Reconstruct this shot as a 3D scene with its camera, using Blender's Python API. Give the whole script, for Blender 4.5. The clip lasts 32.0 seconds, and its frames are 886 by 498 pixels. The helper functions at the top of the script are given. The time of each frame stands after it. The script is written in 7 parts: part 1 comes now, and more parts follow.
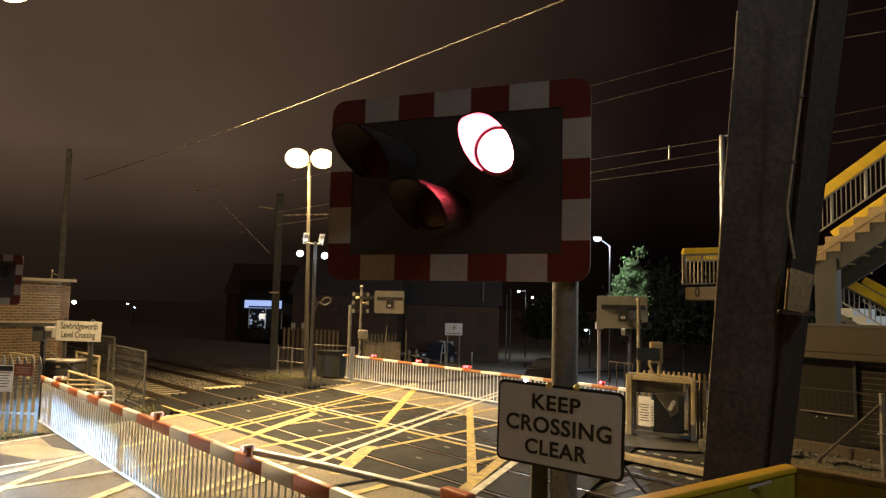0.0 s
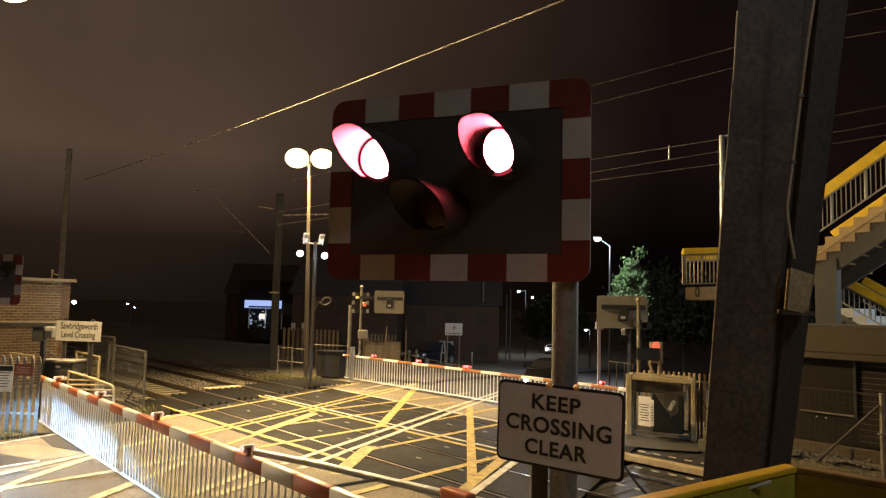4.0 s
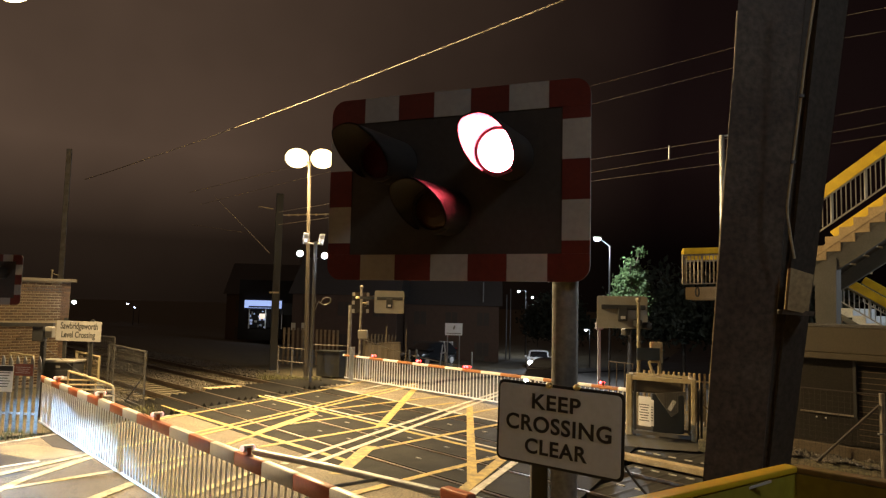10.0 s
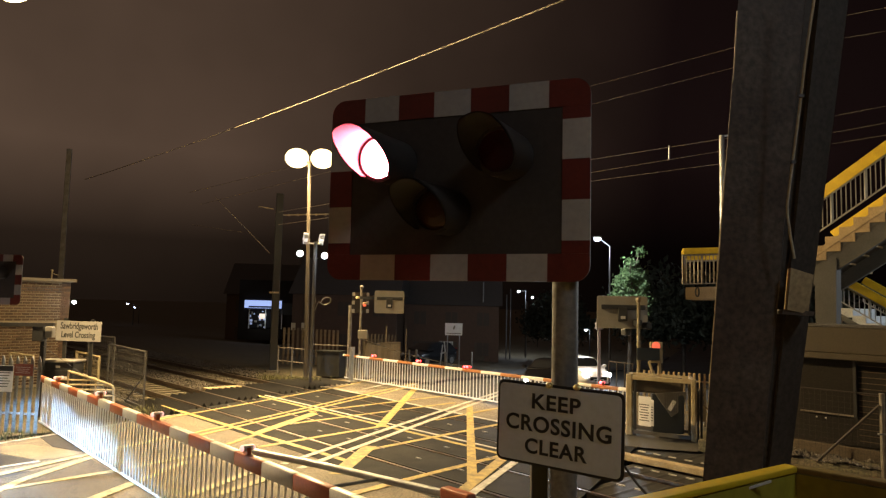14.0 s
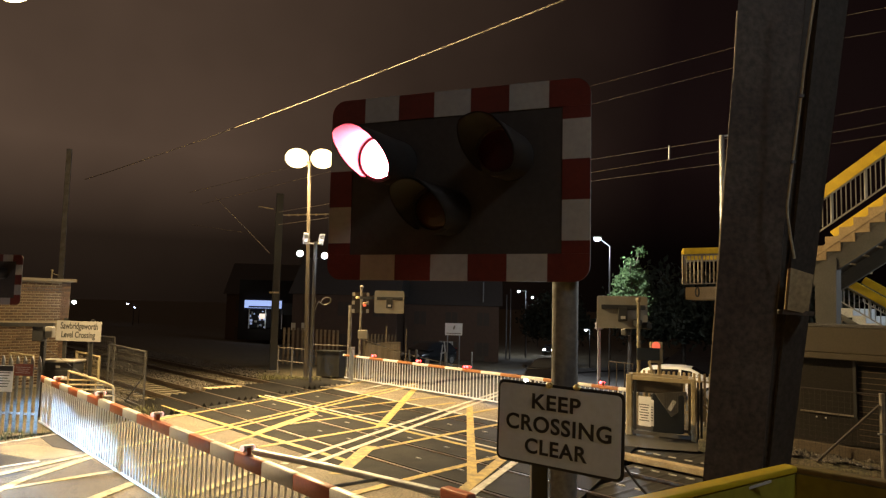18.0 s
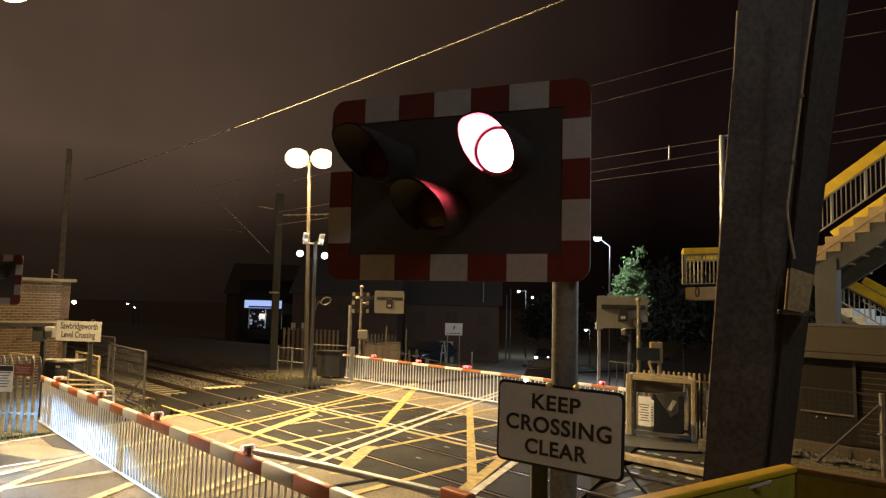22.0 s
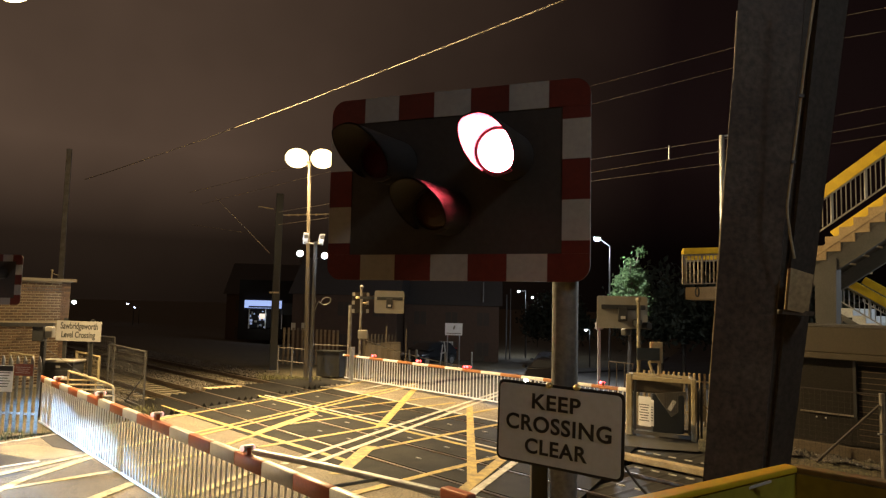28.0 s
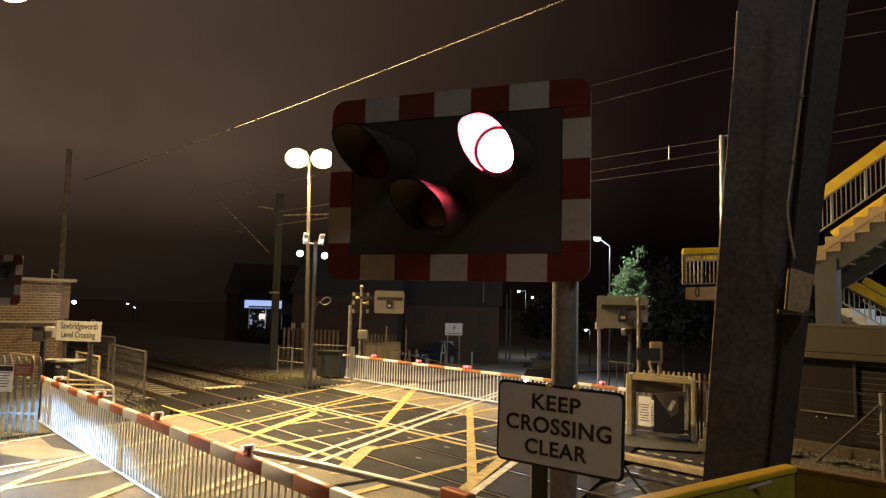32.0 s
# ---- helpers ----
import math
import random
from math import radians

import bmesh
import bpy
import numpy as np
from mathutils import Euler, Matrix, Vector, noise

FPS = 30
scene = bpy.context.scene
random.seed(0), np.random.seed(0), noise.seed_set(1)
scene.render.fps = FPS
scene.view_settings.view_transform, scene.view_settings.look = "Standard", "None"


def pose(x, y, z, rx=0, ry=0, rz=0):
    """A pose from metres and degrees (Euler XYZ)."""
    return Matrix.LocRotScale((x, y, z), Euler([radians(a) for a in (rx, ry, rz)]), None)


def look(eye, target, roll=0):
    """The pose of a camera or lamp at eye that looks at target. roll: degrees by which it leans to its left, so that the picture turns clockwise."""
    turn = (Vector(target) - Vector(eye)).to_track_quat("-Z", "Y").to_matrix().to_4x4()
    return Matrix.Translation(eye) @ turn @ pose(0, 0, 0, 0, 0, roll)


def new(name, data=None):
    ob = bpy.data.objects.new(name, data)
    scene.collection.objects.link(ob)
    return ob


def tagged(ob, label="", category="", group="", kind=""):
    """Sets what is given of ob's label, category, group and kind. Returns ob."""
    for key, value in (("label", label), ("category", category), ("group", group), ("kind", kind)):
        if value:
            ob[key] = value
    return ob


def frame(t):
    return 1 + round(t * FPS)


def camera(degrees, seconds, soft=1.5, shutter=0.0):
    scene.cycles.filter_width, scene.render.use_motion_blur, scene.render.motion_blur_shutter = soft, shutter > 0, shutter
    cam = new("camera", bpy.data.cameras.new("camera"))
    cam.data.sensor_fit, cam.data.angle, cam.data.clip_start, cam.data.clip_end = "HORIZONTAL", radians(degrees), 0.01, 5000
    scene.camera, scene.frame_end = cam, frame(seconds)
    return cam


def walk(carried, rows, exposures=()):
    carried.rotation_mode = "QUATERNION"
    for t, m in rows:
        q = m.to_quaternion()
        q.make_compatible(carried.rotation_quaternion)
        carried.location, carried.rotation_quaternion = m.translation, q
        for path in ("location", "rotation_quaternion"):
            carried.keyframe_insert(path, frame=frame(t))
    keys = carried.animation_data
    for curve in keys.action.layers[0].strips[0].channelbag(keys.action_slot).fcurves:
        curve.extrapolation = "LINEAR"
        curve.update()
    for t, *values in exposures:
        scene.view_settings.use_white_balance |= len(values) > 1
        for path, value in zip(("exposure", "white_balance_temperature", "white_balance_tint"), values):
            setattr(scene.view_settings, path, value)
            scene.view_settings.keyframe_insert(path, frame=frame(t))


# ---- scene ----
# camera: it stands still on the landing of the footbridge stairs
cam = camera(66.25, 32.0, 1.3)
EYE = Vector((0.0, 0.0, 3.35))
AIM = EYE + Vector((0.0, math.cos(radians(4.63)), math.sin(radians(4.63))))
walk(cam, [(0.0, look(EYE, AIM, 1.352)), (32.0, look(EYE, AIM, 1.352))])

# world: night sky with the brown glow of the town towards the west, near black to the east
world = bpy.data.worlds.new("night_sky")
scene.world = world
world.use_nodes = True
wn, wl = world.node_tree.nodes, world.node_tree.links
wn.clear()
w_out, w_bg = wn.new("ShaderNodeOutputWorld"), wn.new("ShaderNodeBackground")
w_co, w_sep, w_ramp = wn.new("ShaderNodeTexCoord"), wn.new("ShaderNodeSeparateXYZ"), wn.new("ShaderNodeValToRGB")
w_map = wn.new("ShaderNodeMapRange")
w_map.inputs["From Min"].default_value, w_map.inputs["From Max"].default_value = -0.55, 0.30
w_ramp.color_ramp.elements[0].color = (0.0640, 0.0400, 0.0265, 1)
w_ramp.color_ramp.elements[1].color = (0.0052, 0.0026, 0.0024, 1)
w_bg.inputs["Strength"].default_value = 1.5
wl.new(w_co.outputs["Generated"], w_sep.inputs[0])
wl.new(w_sep.outputs["X"], w_map.inputs["Value"])
wl.new(w_map.outputs["Result"], w_ramp.inputs["Fac"])
w_up, w_mix, w_cloud, w_noise, w_mul = wn.new("ShaderNodeValToRGB"), wn.new("ShaderNodeMix"), wn.new("ShaderNodeMapRange"), wn.new("ShaderNodeTexNoise"), wn.new("ShaderNodeMath")
# lit haze: strongest a little over the roofs, thinner towards the zenith
w_up.color_ramp.elements[0].position, w_up.color_ramp.elements[0].color = 0.0, (0.12, 0.12, 0.12, 1)
w_up.color_ramp.elements[1].position, w_up.color_ramp.elements[1].color = 0.55, (0.85, 0.85, 0.85, 1)
for at_, v_ in ((0.08, 0.19), (0.2, 0.92), (0.34, 0.85)):
    e_ = w_up.color_ramp.elements.new(at_)
    e_.color = (v_, v_, v_, 1)
w_noise.inputs["Scale"].default_value, w_noise.inputs["Detail"].default_value = 2.6, 4.0
w_cloud.inputs["From Min"].default_value, w_cloud.inputs["From Max"].default_value = 0.3, 0.7
w_cloud.inputs["To Min"].default_value, w_cloud.inputs["To Max"].default_value = 0.72, 1.25
w_mul.operation = "MULTIPLY"
w_mix.data_type, w_mix.blend_type = "RGBA", "MULTIPLY"
w_mix.inputs["Factor"].default_value = 1.0
wl.new(w_sep.outputs["Z"], w_up.inputs["Fac"])
wl.new(w_co.outputs["Generated"], w_noise.inputs["Vector"])
wl.new(w_noise.outputs["Fac"], w_cloud.inputs["Value"])
wl.new(w_up.outputs["Color"], w_mul.inputs[0])
wl.new(w_cloud.outputs["Result"], w_mul.inputs[1])
wl.new(w_ramp.outputs["Color"], w_mix.inputs[6])
wl.new(w_mul.outputs[0], w_mix.inputs[7])
wl.new(w_mix.outputs[2], w_bg.inputs["Color"])
wl.new(w_bg.outputs[0], w_out.inputs[0])

# the lamps that light the crossing
SODIUM = (1.0, 0.71, 0.34)
WHITE = (0.80, 0.90, 1.0)
HEADLIGHT = (0.34, 0.62, 1.0)


def spot(name, eye, target, watts, colour, cone, blend=0.6, size=0.12, flat=1.0, roll=0.0):
    """A spot; flat below 1 narrows its beam in height, as a dipped headlight's."""
    data = bpy.data.lights.new(name, "SPOT")
    data.energy, data.color, data.spot_size, data.spot_blend, data.shadow_soft_size = watts, colour, radians(cone), blend, size
    ob = new(name, data)
    ob.matrix_world = look(eye, target, roll) @ Matrix.Diagonal((1, flat, 1, 1))
    return ob


def bulb(name, eye, watts, colour, size=0.08):
    data = bpy.data.lights.new(name, "POINT")
    data.energy, data.color, data.shadow_soft_size = watts, colour, size
    ob = new(name, data)
    ob.location = eye
    return ob


FLOOD_FAR = Vector((-5.926, 29.300, 9.552))
FLOOD_NEAR = Vector((-10.95, 16.500, 10.96))
spot("flood_light_far", FLOOD_FAR + Vector((-0.5, -0.35, -0.1)), (-3.0, 19.0, 0.0), 8200, SODIUM, 174, 0.7, 0.2)
spot("flood_light_far_b", FLOOD_FAR + Vector((0.5, -0.35, -0.1)), (1.0, 20.0, 0.0), 8200, SODIUM, 174, 0.7, 0.2)
bulb("flood_light_far_spill", FLOOD_FAR + Vector((0.0, -0.8, 0.05)), 150, SODIUM, 0.2)
bulb("flood_light_near_spill", FLOOD_NEAR + Vector((0.2, 0.1, -0.6)), 1500, SODIUM, 0.2)
spot("flood_light_near", FLOOD_NEAR + Vector((0.3, 0.1, -0.15)), (-1.0, 10.0, 0.0), 18500, SODIUM, 165, 0.5, 0.2)
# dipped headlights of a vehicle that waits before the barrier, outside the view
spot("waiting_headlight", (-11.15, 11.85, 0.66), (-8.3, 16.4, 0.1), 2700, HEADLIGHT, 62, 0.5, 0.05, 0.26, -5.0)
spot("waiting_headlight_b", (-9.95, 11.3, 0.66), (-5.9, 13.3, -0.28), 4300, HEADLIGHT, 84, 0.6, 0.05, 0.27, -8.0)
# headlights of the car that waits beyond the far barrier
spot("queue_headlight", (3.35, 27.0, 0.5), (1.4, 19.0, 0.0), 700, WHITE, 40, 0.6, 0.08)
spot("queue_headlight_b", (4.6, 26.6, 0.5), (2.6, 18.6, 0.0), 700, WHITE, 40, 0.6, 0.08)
# unseen fill lamp added behind the camera, and platform lamps assumed out of view
bulb("fill_light", (3.05, -0.55, 6.9), 104, (0.82, 0.93, 1.0), 0.5)
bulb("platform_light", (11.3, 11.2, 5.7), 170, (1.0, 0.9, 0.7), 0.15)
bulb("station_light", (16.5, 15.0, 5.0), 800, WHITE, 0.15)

# ---- materials ----
def mat(name, colour, rough=0.6, metal=0.0, vary=0.25, scale=6.0, fine=60.0, bump=0.15, dirt=None, dirt_amount=0.35, per_piece=0.0, spec=0.5):
    m = bpy.data.materials.new(name)
    m.use_nodes = True
    n, l = m.node_tree.nodes, m.node_tree.links
    p = n["Principled BSDF"]
    p.inputs["Metallic"].default_value = metal
    p.inputs["Specular IOR Level"].default_value = spec
    co = n.new("ShaderNodeTexCoord")
    big, small = n.new("ShaderNodeTexNoise"), n.new("ShaderNodeTexNoise")
    big.inputs["Scale"].default_value, small.inputs["Scale"].default_value = scale, fine
    big.inputs["Detail"].default_value, small.inputs["Detail"].default_value = 5, 3
    l.new(co.outputs["Object"], big.inputs["Vector"])
    l.new(co.outputs["Object"], small.inputs["Vector"])
    ramp = n.new("ShaderNodeValToRGB")
    ramp.color_ramp.elements[0].position, ramp.color_ramp.elements[1].position = 0.32, 0.7
    d = dirt or tuple(c * 0.45 for c in colour)
    lo = tuple(c * (1 - dirt_amount) + e * dirt_amount for c, e in zip(colour, d))
    ramp.color_ramp.elements[0].color, ramp.color_ramp.elements[1].color = (*lo, 1), (*colour, 1)
    l.new(big.outputs["Fac"], ramp.inputs["Fac"])
    hsv = n.new("ShaderNodeHueSaturation")
    l.new(ramp.outputs["Color"], hsv.inputs["Color"])
    val = n.new("ShaderNodeMapRange")
    val.inputs["From Min"].default_value, val.inputs["From Max"].default_value = 0.3, 0.7
    val.inputs["To Min"].default_value, val.inputs["To Max"].default_value = 1 - vary, 1 + vary * 0.6
    l.new(small.outputs["Fac"], val.inputs["Value"])
    if per_piece:
        info, add, sc = n.new("ShaderNodeObjectInfo"), n.new("ShaderNodeMath"), n.new("ShaderNodeMapRange")
        sc.inputs["To Min"].default_value, sc.inputs["To Max"].default_value = -per_piece, per_piece
        add.operation = "ADD"
        l.new(info.outputs["Random"], sc.inputs["Value"])
        l.new(sc.outputs["Result"], add.inputs[0])
        l.new(val.outputs["Result"], add.inputs[1])
        l.new(add.outputs[0], hsv.inputs["Value"])
    else:
        l.new(val.outputs["Result"], hsv.inputs["Value"])
    l.new(hsv.outputs["Color"], p.inputs["Base Color"])
    rr = n.new("ShaderNodeMapRange")
    rr.inputs["To Min"].default_value, rr.inputs["To Max"].default_value = max(0.03, rough - 0.12), min(1, rough + 0.12)
    l.new(big.outputs["Fac"], rr.inputs["Value"])
    l.new(rr.outputs["Result"], p.inputs["Roughness"])
    if bump:
        b = n.new("ShaderNodeBump")
        b.inputs["Strength"].default_value, b.inputs["Distance"].default_value = bump, 0.01
        l.new(small.outputs["Fac"], b.inputs["Height"])
        l.new(b.outputs["Normal"], p.inputs["Normal"])
    return m


def glow(name, colour, strength):
    m = bpy.data.materials.new(name)
    m.use_nodes = True
    p = m.node_tree.nodes["Principled BSDF"]
    p.inputs["Base Color"].default_value = (*[c * 0.5 for c in colour], 1)
    p.inputs["Emission Color"].default_value = (*colour, 1)
    p.inputs["Emission Strength"].default_value = strength
    return m


def glass_mat(name, colour, rough=0.05):
    m = bpy.data.materials.new(name)
    m.use_nodes = True
    p = m.node_tree.nodes["Principled BSDF"]
    p.inputs["Base Color"].default_value = (*colour, 1)
    p.inputs["Roughness"].default_value = rough
    p.inputs["Coat Weight"].default_value = 0.15
    return m


ASPHALT = mat("asphalt", (0.045, 0.043, 0.042), 0.75, vary=0.5, scale=0.7, fine=55, bump=0.5, dirt=(0.075, 0.068, 0.058), dirt_amount=0.8)
ASPHALT_OLD = mat("asphalt_pale", (0.33, 0.285, 0.21), 0.8, vary=0.95, scale=0.6, fine=60, bump=0.9, dirt=(0.13, 0.11, 0.085), dirt_amount=0.85, spec=0.3)
ASPHALT_BROWN = mat("asphalt_brown", (0.19, 0.16, 0.115), 0.8, vary=0.9, scale=0.9, fine=60, bump=0.8, dirt=(0.10, 0.085, 0.065), dirt_amount=0.8, spec=0.3)
DECK = mat("crossing_panel", (0.011, 0.0105, 0.010), 0.78, vary=0.4, scale=1.1, fine=35, bump=0.3, dirt=(0.028, 0.025, 0.020), dirt_amount=0.7, spec=0.15)
EARTH = mat("earth_and_grass", (0.16, 0.125, 0.08), 0.95, vary=0.6, scale=1.5, fine=22, bump=0.9, dirt=(0.09, 0.085, 0.045), dirt_amount=0.8)
BUFF_ROAD = mat("buff_road_surfacing", (0.37, 0.31, 0.2), 0.85, vary=0.6, scale=1.6, fine=60, bump=0.6, dirt=(0.2, 0.17, 0.12), dirt_amount=0.8)
BALLAST = mat("ballast_stone", (0.15, 0.125, 0.095), 0.9, vary=0.75, scale=3, fine=30, bump=0.6, dirt=(0.06, 0.05, 0.04), dirt_amount=0.7)
KERB = mat("kerb_concrete", (0.30, 0.28, 0.25), 0.85, scale=4, fine=70)
YELLOW_LINE = mat("yellow_road_paint", (0.64, 0.47, 0.13), 0.65, vary=0.35, scale=5, fine=40, bump=0.2, dirt=(0.12, 0.10, 0.06), dirt_amount=0.75)
# yellow paint paled to cream for its overexposed look before the barrier
YELLOW_OVERLIT = mat("overlit_yellow_road_paint", (0.66, 0.56, 0.28), 0.7, vary=0.4, scale=5, fine=40, bump=0.2, dirt=(0.2, 0.17, 0.11), dirt_amount=0.7)
WHITE_LINE = mat("white_road_paint", (0.72, 0.68, 0.60), 0.65, vary=0.3, scale=5, fine=40, bump=0.2, dirt=(0.16, 0.15, 0.13), dirt_amount=0.7)
RAIL_STEEL = mat("rail_steel", (0.30, 0.26, 0.22), 0.38, 0.9, scale=8, fine=90, dirt=(0.12, 0.06, 0.03), dirt_amount=0.6)
SLEEPER = mat("concrete_sleeper", (0.15, 0.125, 0.08), 0.9, scale=3, fine=50, per_piece=0.12)
RUBBER = mat("black_ridged_panel", (0.028, 0.026, 0.024), 0.6, scale=5, fine=60)
GALV = mat("galvanised_steel", (0.40, 0.42, 0.44), 0.42, 0.75, vary=0.2, scale=9, fine=80, per_piece=0.06)
# clip metal coloured yellow for the floodlight's glint on it
CLIP_GLINT = mat("glint_tinted_clip_metal", (0.86, 0.72, 0.34), 0.3, 0.9, vary=0.2, scale=30, fine=120, bump=0.3)
GALV_PALE = mat("weathered_zinc_pale", (0.26, 0.28, 0.29), 0.5, 0.5, vary=0.35, scale=5, fine=50, dirt=(0.10, 0.09, 0.07), dirt_amount=0.7, per_piece=0.12)
GALV_DULL = mat("weathered_galvanised_steel", (0.30, 0.28, 0.24), 0.6, 0.45, vary=0.25, scale=5, fine=60, dirt=(0.12, 0.08, 0.05), dirt_amount=0.6)
BAR_WHITE = mat("white_enamelled_bar", (0.88, 0.88, 0.88), 0.4, vary=0.1, scale=7, fine=70, per_piece=0.05, dirt_amount=0.2)
BOOM_WHITE = mat("white_reflective_sheet", (0.76, 0.74, 0.70), 0.38, vary=0.12, scale=4, fine=50, dirt_amount=0.3)
BOOM_RED = mat("red_reflective_sheet", (0.46, 0.125, 0.05), 0.38, vary=0.2, scale=4, fine=50, dirt_amount=0.3)
# red sheet turned orange, with the sodium light and glare in its colour
BOOM_SODIUM = mat("sodium_lit_red_sheet", (0.40, 0.17, 0.065), 0.45, vary=0.25, scale=4, fine=50, dirt_amount=0.3)
SIGN_WHITE = mat("white_sign_face", (0.58, 0.57, 0.55), 0.45, vary=0.06, scale=3, fine=40, bump=0.03, dirt_amount=0.2)
NAME_WHITE = mat("weathered_white_board", (0.40, 0.385, 0.36), 0.55, vary=0.12, scale=4, fine=40, bump=0.03, dirt_amount=0.35)
SIGN_BLACK = mat("black_sign_paint", (0.018, 0.018, 0.018), 0.5, vary=0.1, scale=5, fine=60, bump=0.03)
BOARD_RED = mat("red_backboard_sheet", (0.13, 0.018, 0.012), 0.42, vary=0.12, scale=3, fine=40, bump=0.03, dirt_amount=0.3)
BOARD_WHITE = mat("white_backboard_sheet", (0.38, 0.365, 0.345), 0.42, vary=0.08, scale=3, fine=40, bump=0.03, dirt_amount=0.2)
BOARD_BLACK = mat("matt_black_backboard", (0.042, 0.036, 0.033), 0.6, vary=0.15, scale=3, fine=40, bump=0.05)
HOOD_BLACK = mat("matt_black_hood", (0.042, 0.036, 0.033), 0.5, vary=0.1, scale=6, fine=60, bump=0.03)
HOOD_IN = mat("satin_hood_lining", (0.1, 0.095, 0.095), 0.5, vary=0.1, scale=6, fine=60, bump=0.03)
SIGN_BACK = mat("grey_sign_back", (0.30, 0.28, 0.24), 0.55, 0.2, vary=0.15, scale=4, fine=50, bump=0.05)
POLE_GREY = mat("grey_painted_pole", (0.24, 0.235, 0.22), 0.5, 0.25, vary=0.25, scale=7, fine=45, bump=0.1, dirt=(0.12, 0.09, 0.06))
POLE_CREAM = mat("dirty_cream_pole_paint", (0.30, 0.265, 0.18), 0.55, 0.1, vary=0.3, scale=6, fine=45, bump=0.1, dirt=(0.12, 0.09, 0.05), dirt_amount=0.7)
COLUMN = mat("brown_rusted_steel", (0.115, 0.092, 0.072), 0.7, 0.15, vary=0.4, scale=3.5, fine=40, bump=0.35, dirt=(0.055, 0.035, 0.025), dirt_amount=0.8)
COLUMN_GREY = mat("dark_grey_painted_steel", (0.10, 0.095, 0.09), 0.55, 0.1, vary=0.2, scale=4, fine=40, bump=0.1)
YELLOW_PAINT = mat("yellow_handrail_paint", (0.72, 0.52, 0.02), 0.4, vary=0.1, scale=5, fine=50, bump=0.04, dirt=(0.4, 0.24, 0.02), dirt_amount=0.5)
BUFF = mat("buff_concrete", (0.42, 0.31, 0.17), 0.85, vary=0.25, scale=3, fine=40, dirt=(0.24, 0.17, 0.09), dirt_amount=0.6)
GREY_STEEL = mat("grey_blue_steel_paint", (0.085, 0.083, 0.076), 0.65, 0.0, spec=0.2, vary=0.15, scale=3, fine=40, bump=0.05)
STEP_GREY = mat("pale_step_concrete", (0.45, 0.47, 0.48), 0.8, vary=0.2, scale=4, fine=40)
BRICK = mat("stock_brick", (0.12, 0.078, 0.042), 0.9, vary=0.35, scale=9, fine=70, bump=0.4, dirt=(0.16, 0.09, 0.05), dirt_amount=0.7, per_piece=0.35)
MORTAR = mat("pale_mortar", (0.42, 0.35, 0.23), 0.95, vary=0.25, scale=5, fine=80, bump=0.4)
COPING = mat("coping_stone", (0.25, 0.21, 0.15), 0.9, vary=0.25, scale=4, fine=50)
WOOD_PALE = mat("pale_weathered_timber", (0.48, 0.38, 0.22), 0.8, vary=0.3, scale=4, fine=45, dirt=(0.25, 0.18, 0.09), dirt_amount=0.6, per_piece=0.08)
WOOD_DARK = mat("dark_fence_timber", (0.12, 0.095, 0.065), 0.85, vary=0.3, scale=4, fine=45, per_piece=0.15)
FENCE_TIMBER = mat("weathered_fence_timber", (0.33, 0.26, 0.18), 0.85, vary=0.35, scale=4, fine=45, per_piece=0.2)
# blue cast of LED light put into the post's grey paint
POST_LED = mat("led_tinted_post_paint", (0.20, 0.215, 0.29), 0.5, vary=0.2, scale=6, fine=45, bump=0.05)
CREAM = mat("cream_frame_paint", (0.42, 0.365, 0.235), 0.55, vary=0.25, scale=6, fine=50, dirt=(0.3, 0.2, 0.08), dirt_amount=0.6)
CABINET = mat("dark_cabinet_paint", (0.030, 0.030, 0.030), 0.45, vary=0.15, scale=4, fine=50, bump=0.05)
MACHINE_BLUE = mat("dark_blue_machine_paint", (0.017, 0.024, 0.033), 0.5, vary=0.2, scale=4, fine=50)
RED_SIGN = mat("dark_red_sign_face", (0.20, 0.05, 0.032), 0.5, vary=0.1, scale=4, fine=50, bump=0.02)
CABLE = mat("black_cable", (0.03, 0.028, 0.026), 0.5, bump=0)
ROPE = mat("pale_cable_sheath", (0.45, 0.38, 0.24), 0.6, bump=0)
WIRE = mat("copper_overhead_wire", (0.6, 0.5, 0.38), 0.6, 0.1, bump=0)
# darker copy of the wire, for stretches that should look less lit
WIRE_DIM = mat("dimmed_overhead_wire", (0.07, 0.06, 0.05), 0.7, 0.1, bump=0)
WIRE_BRIGHT = mat("bright_copper_wire", (0.5, 0.42, 0.3), 0.6, 0.15, bump=0)
INSULATOR = mat("pale_insulator", (0.55, 0.45, 0.3), 0.4, bump=0)
CLADDING = mat("dark_ribbed_cladding", (0.022, 0.018, 0.014), 0.75, spec=0.2, vary=0.25, scale=2, fine=30, bump=0.1)
PLINTH = mat("dirty_buff_plinth", (0.12, 0.09, 0.055), 0.85, vary=0.3, scale=4, fine=40, dirt=(0.08, 0.06, 0.04), dirt_amount=0.7)
LITTER = mat("pale_litter", (0.5, 0.48, 0.44), 0.6, vary=0.3, bump=0)
# yellow darkened to olive, as the inner faces get less light
PARAPET_DIMMED = mat("shaded_yellow_sheet_paint", (0.34, 0.30, 0.03), 0.45, vary=0.15, scale=6, fine=60, bump=0.06, dirt=(0.2, 0.15, 0.03), dirt_amount=0.6)
# rail colour of the right run darkened to brown for its dim look
RAIL_DIMMED = mat("dimmed_brown_rail_paint", (0.16, 0.11, 0.04), 0.55, vary=0.25, scale=8, fine=60, bump=0.08, dirt=(0.3, 0.22, 0.03), dirt_amount=0.4)
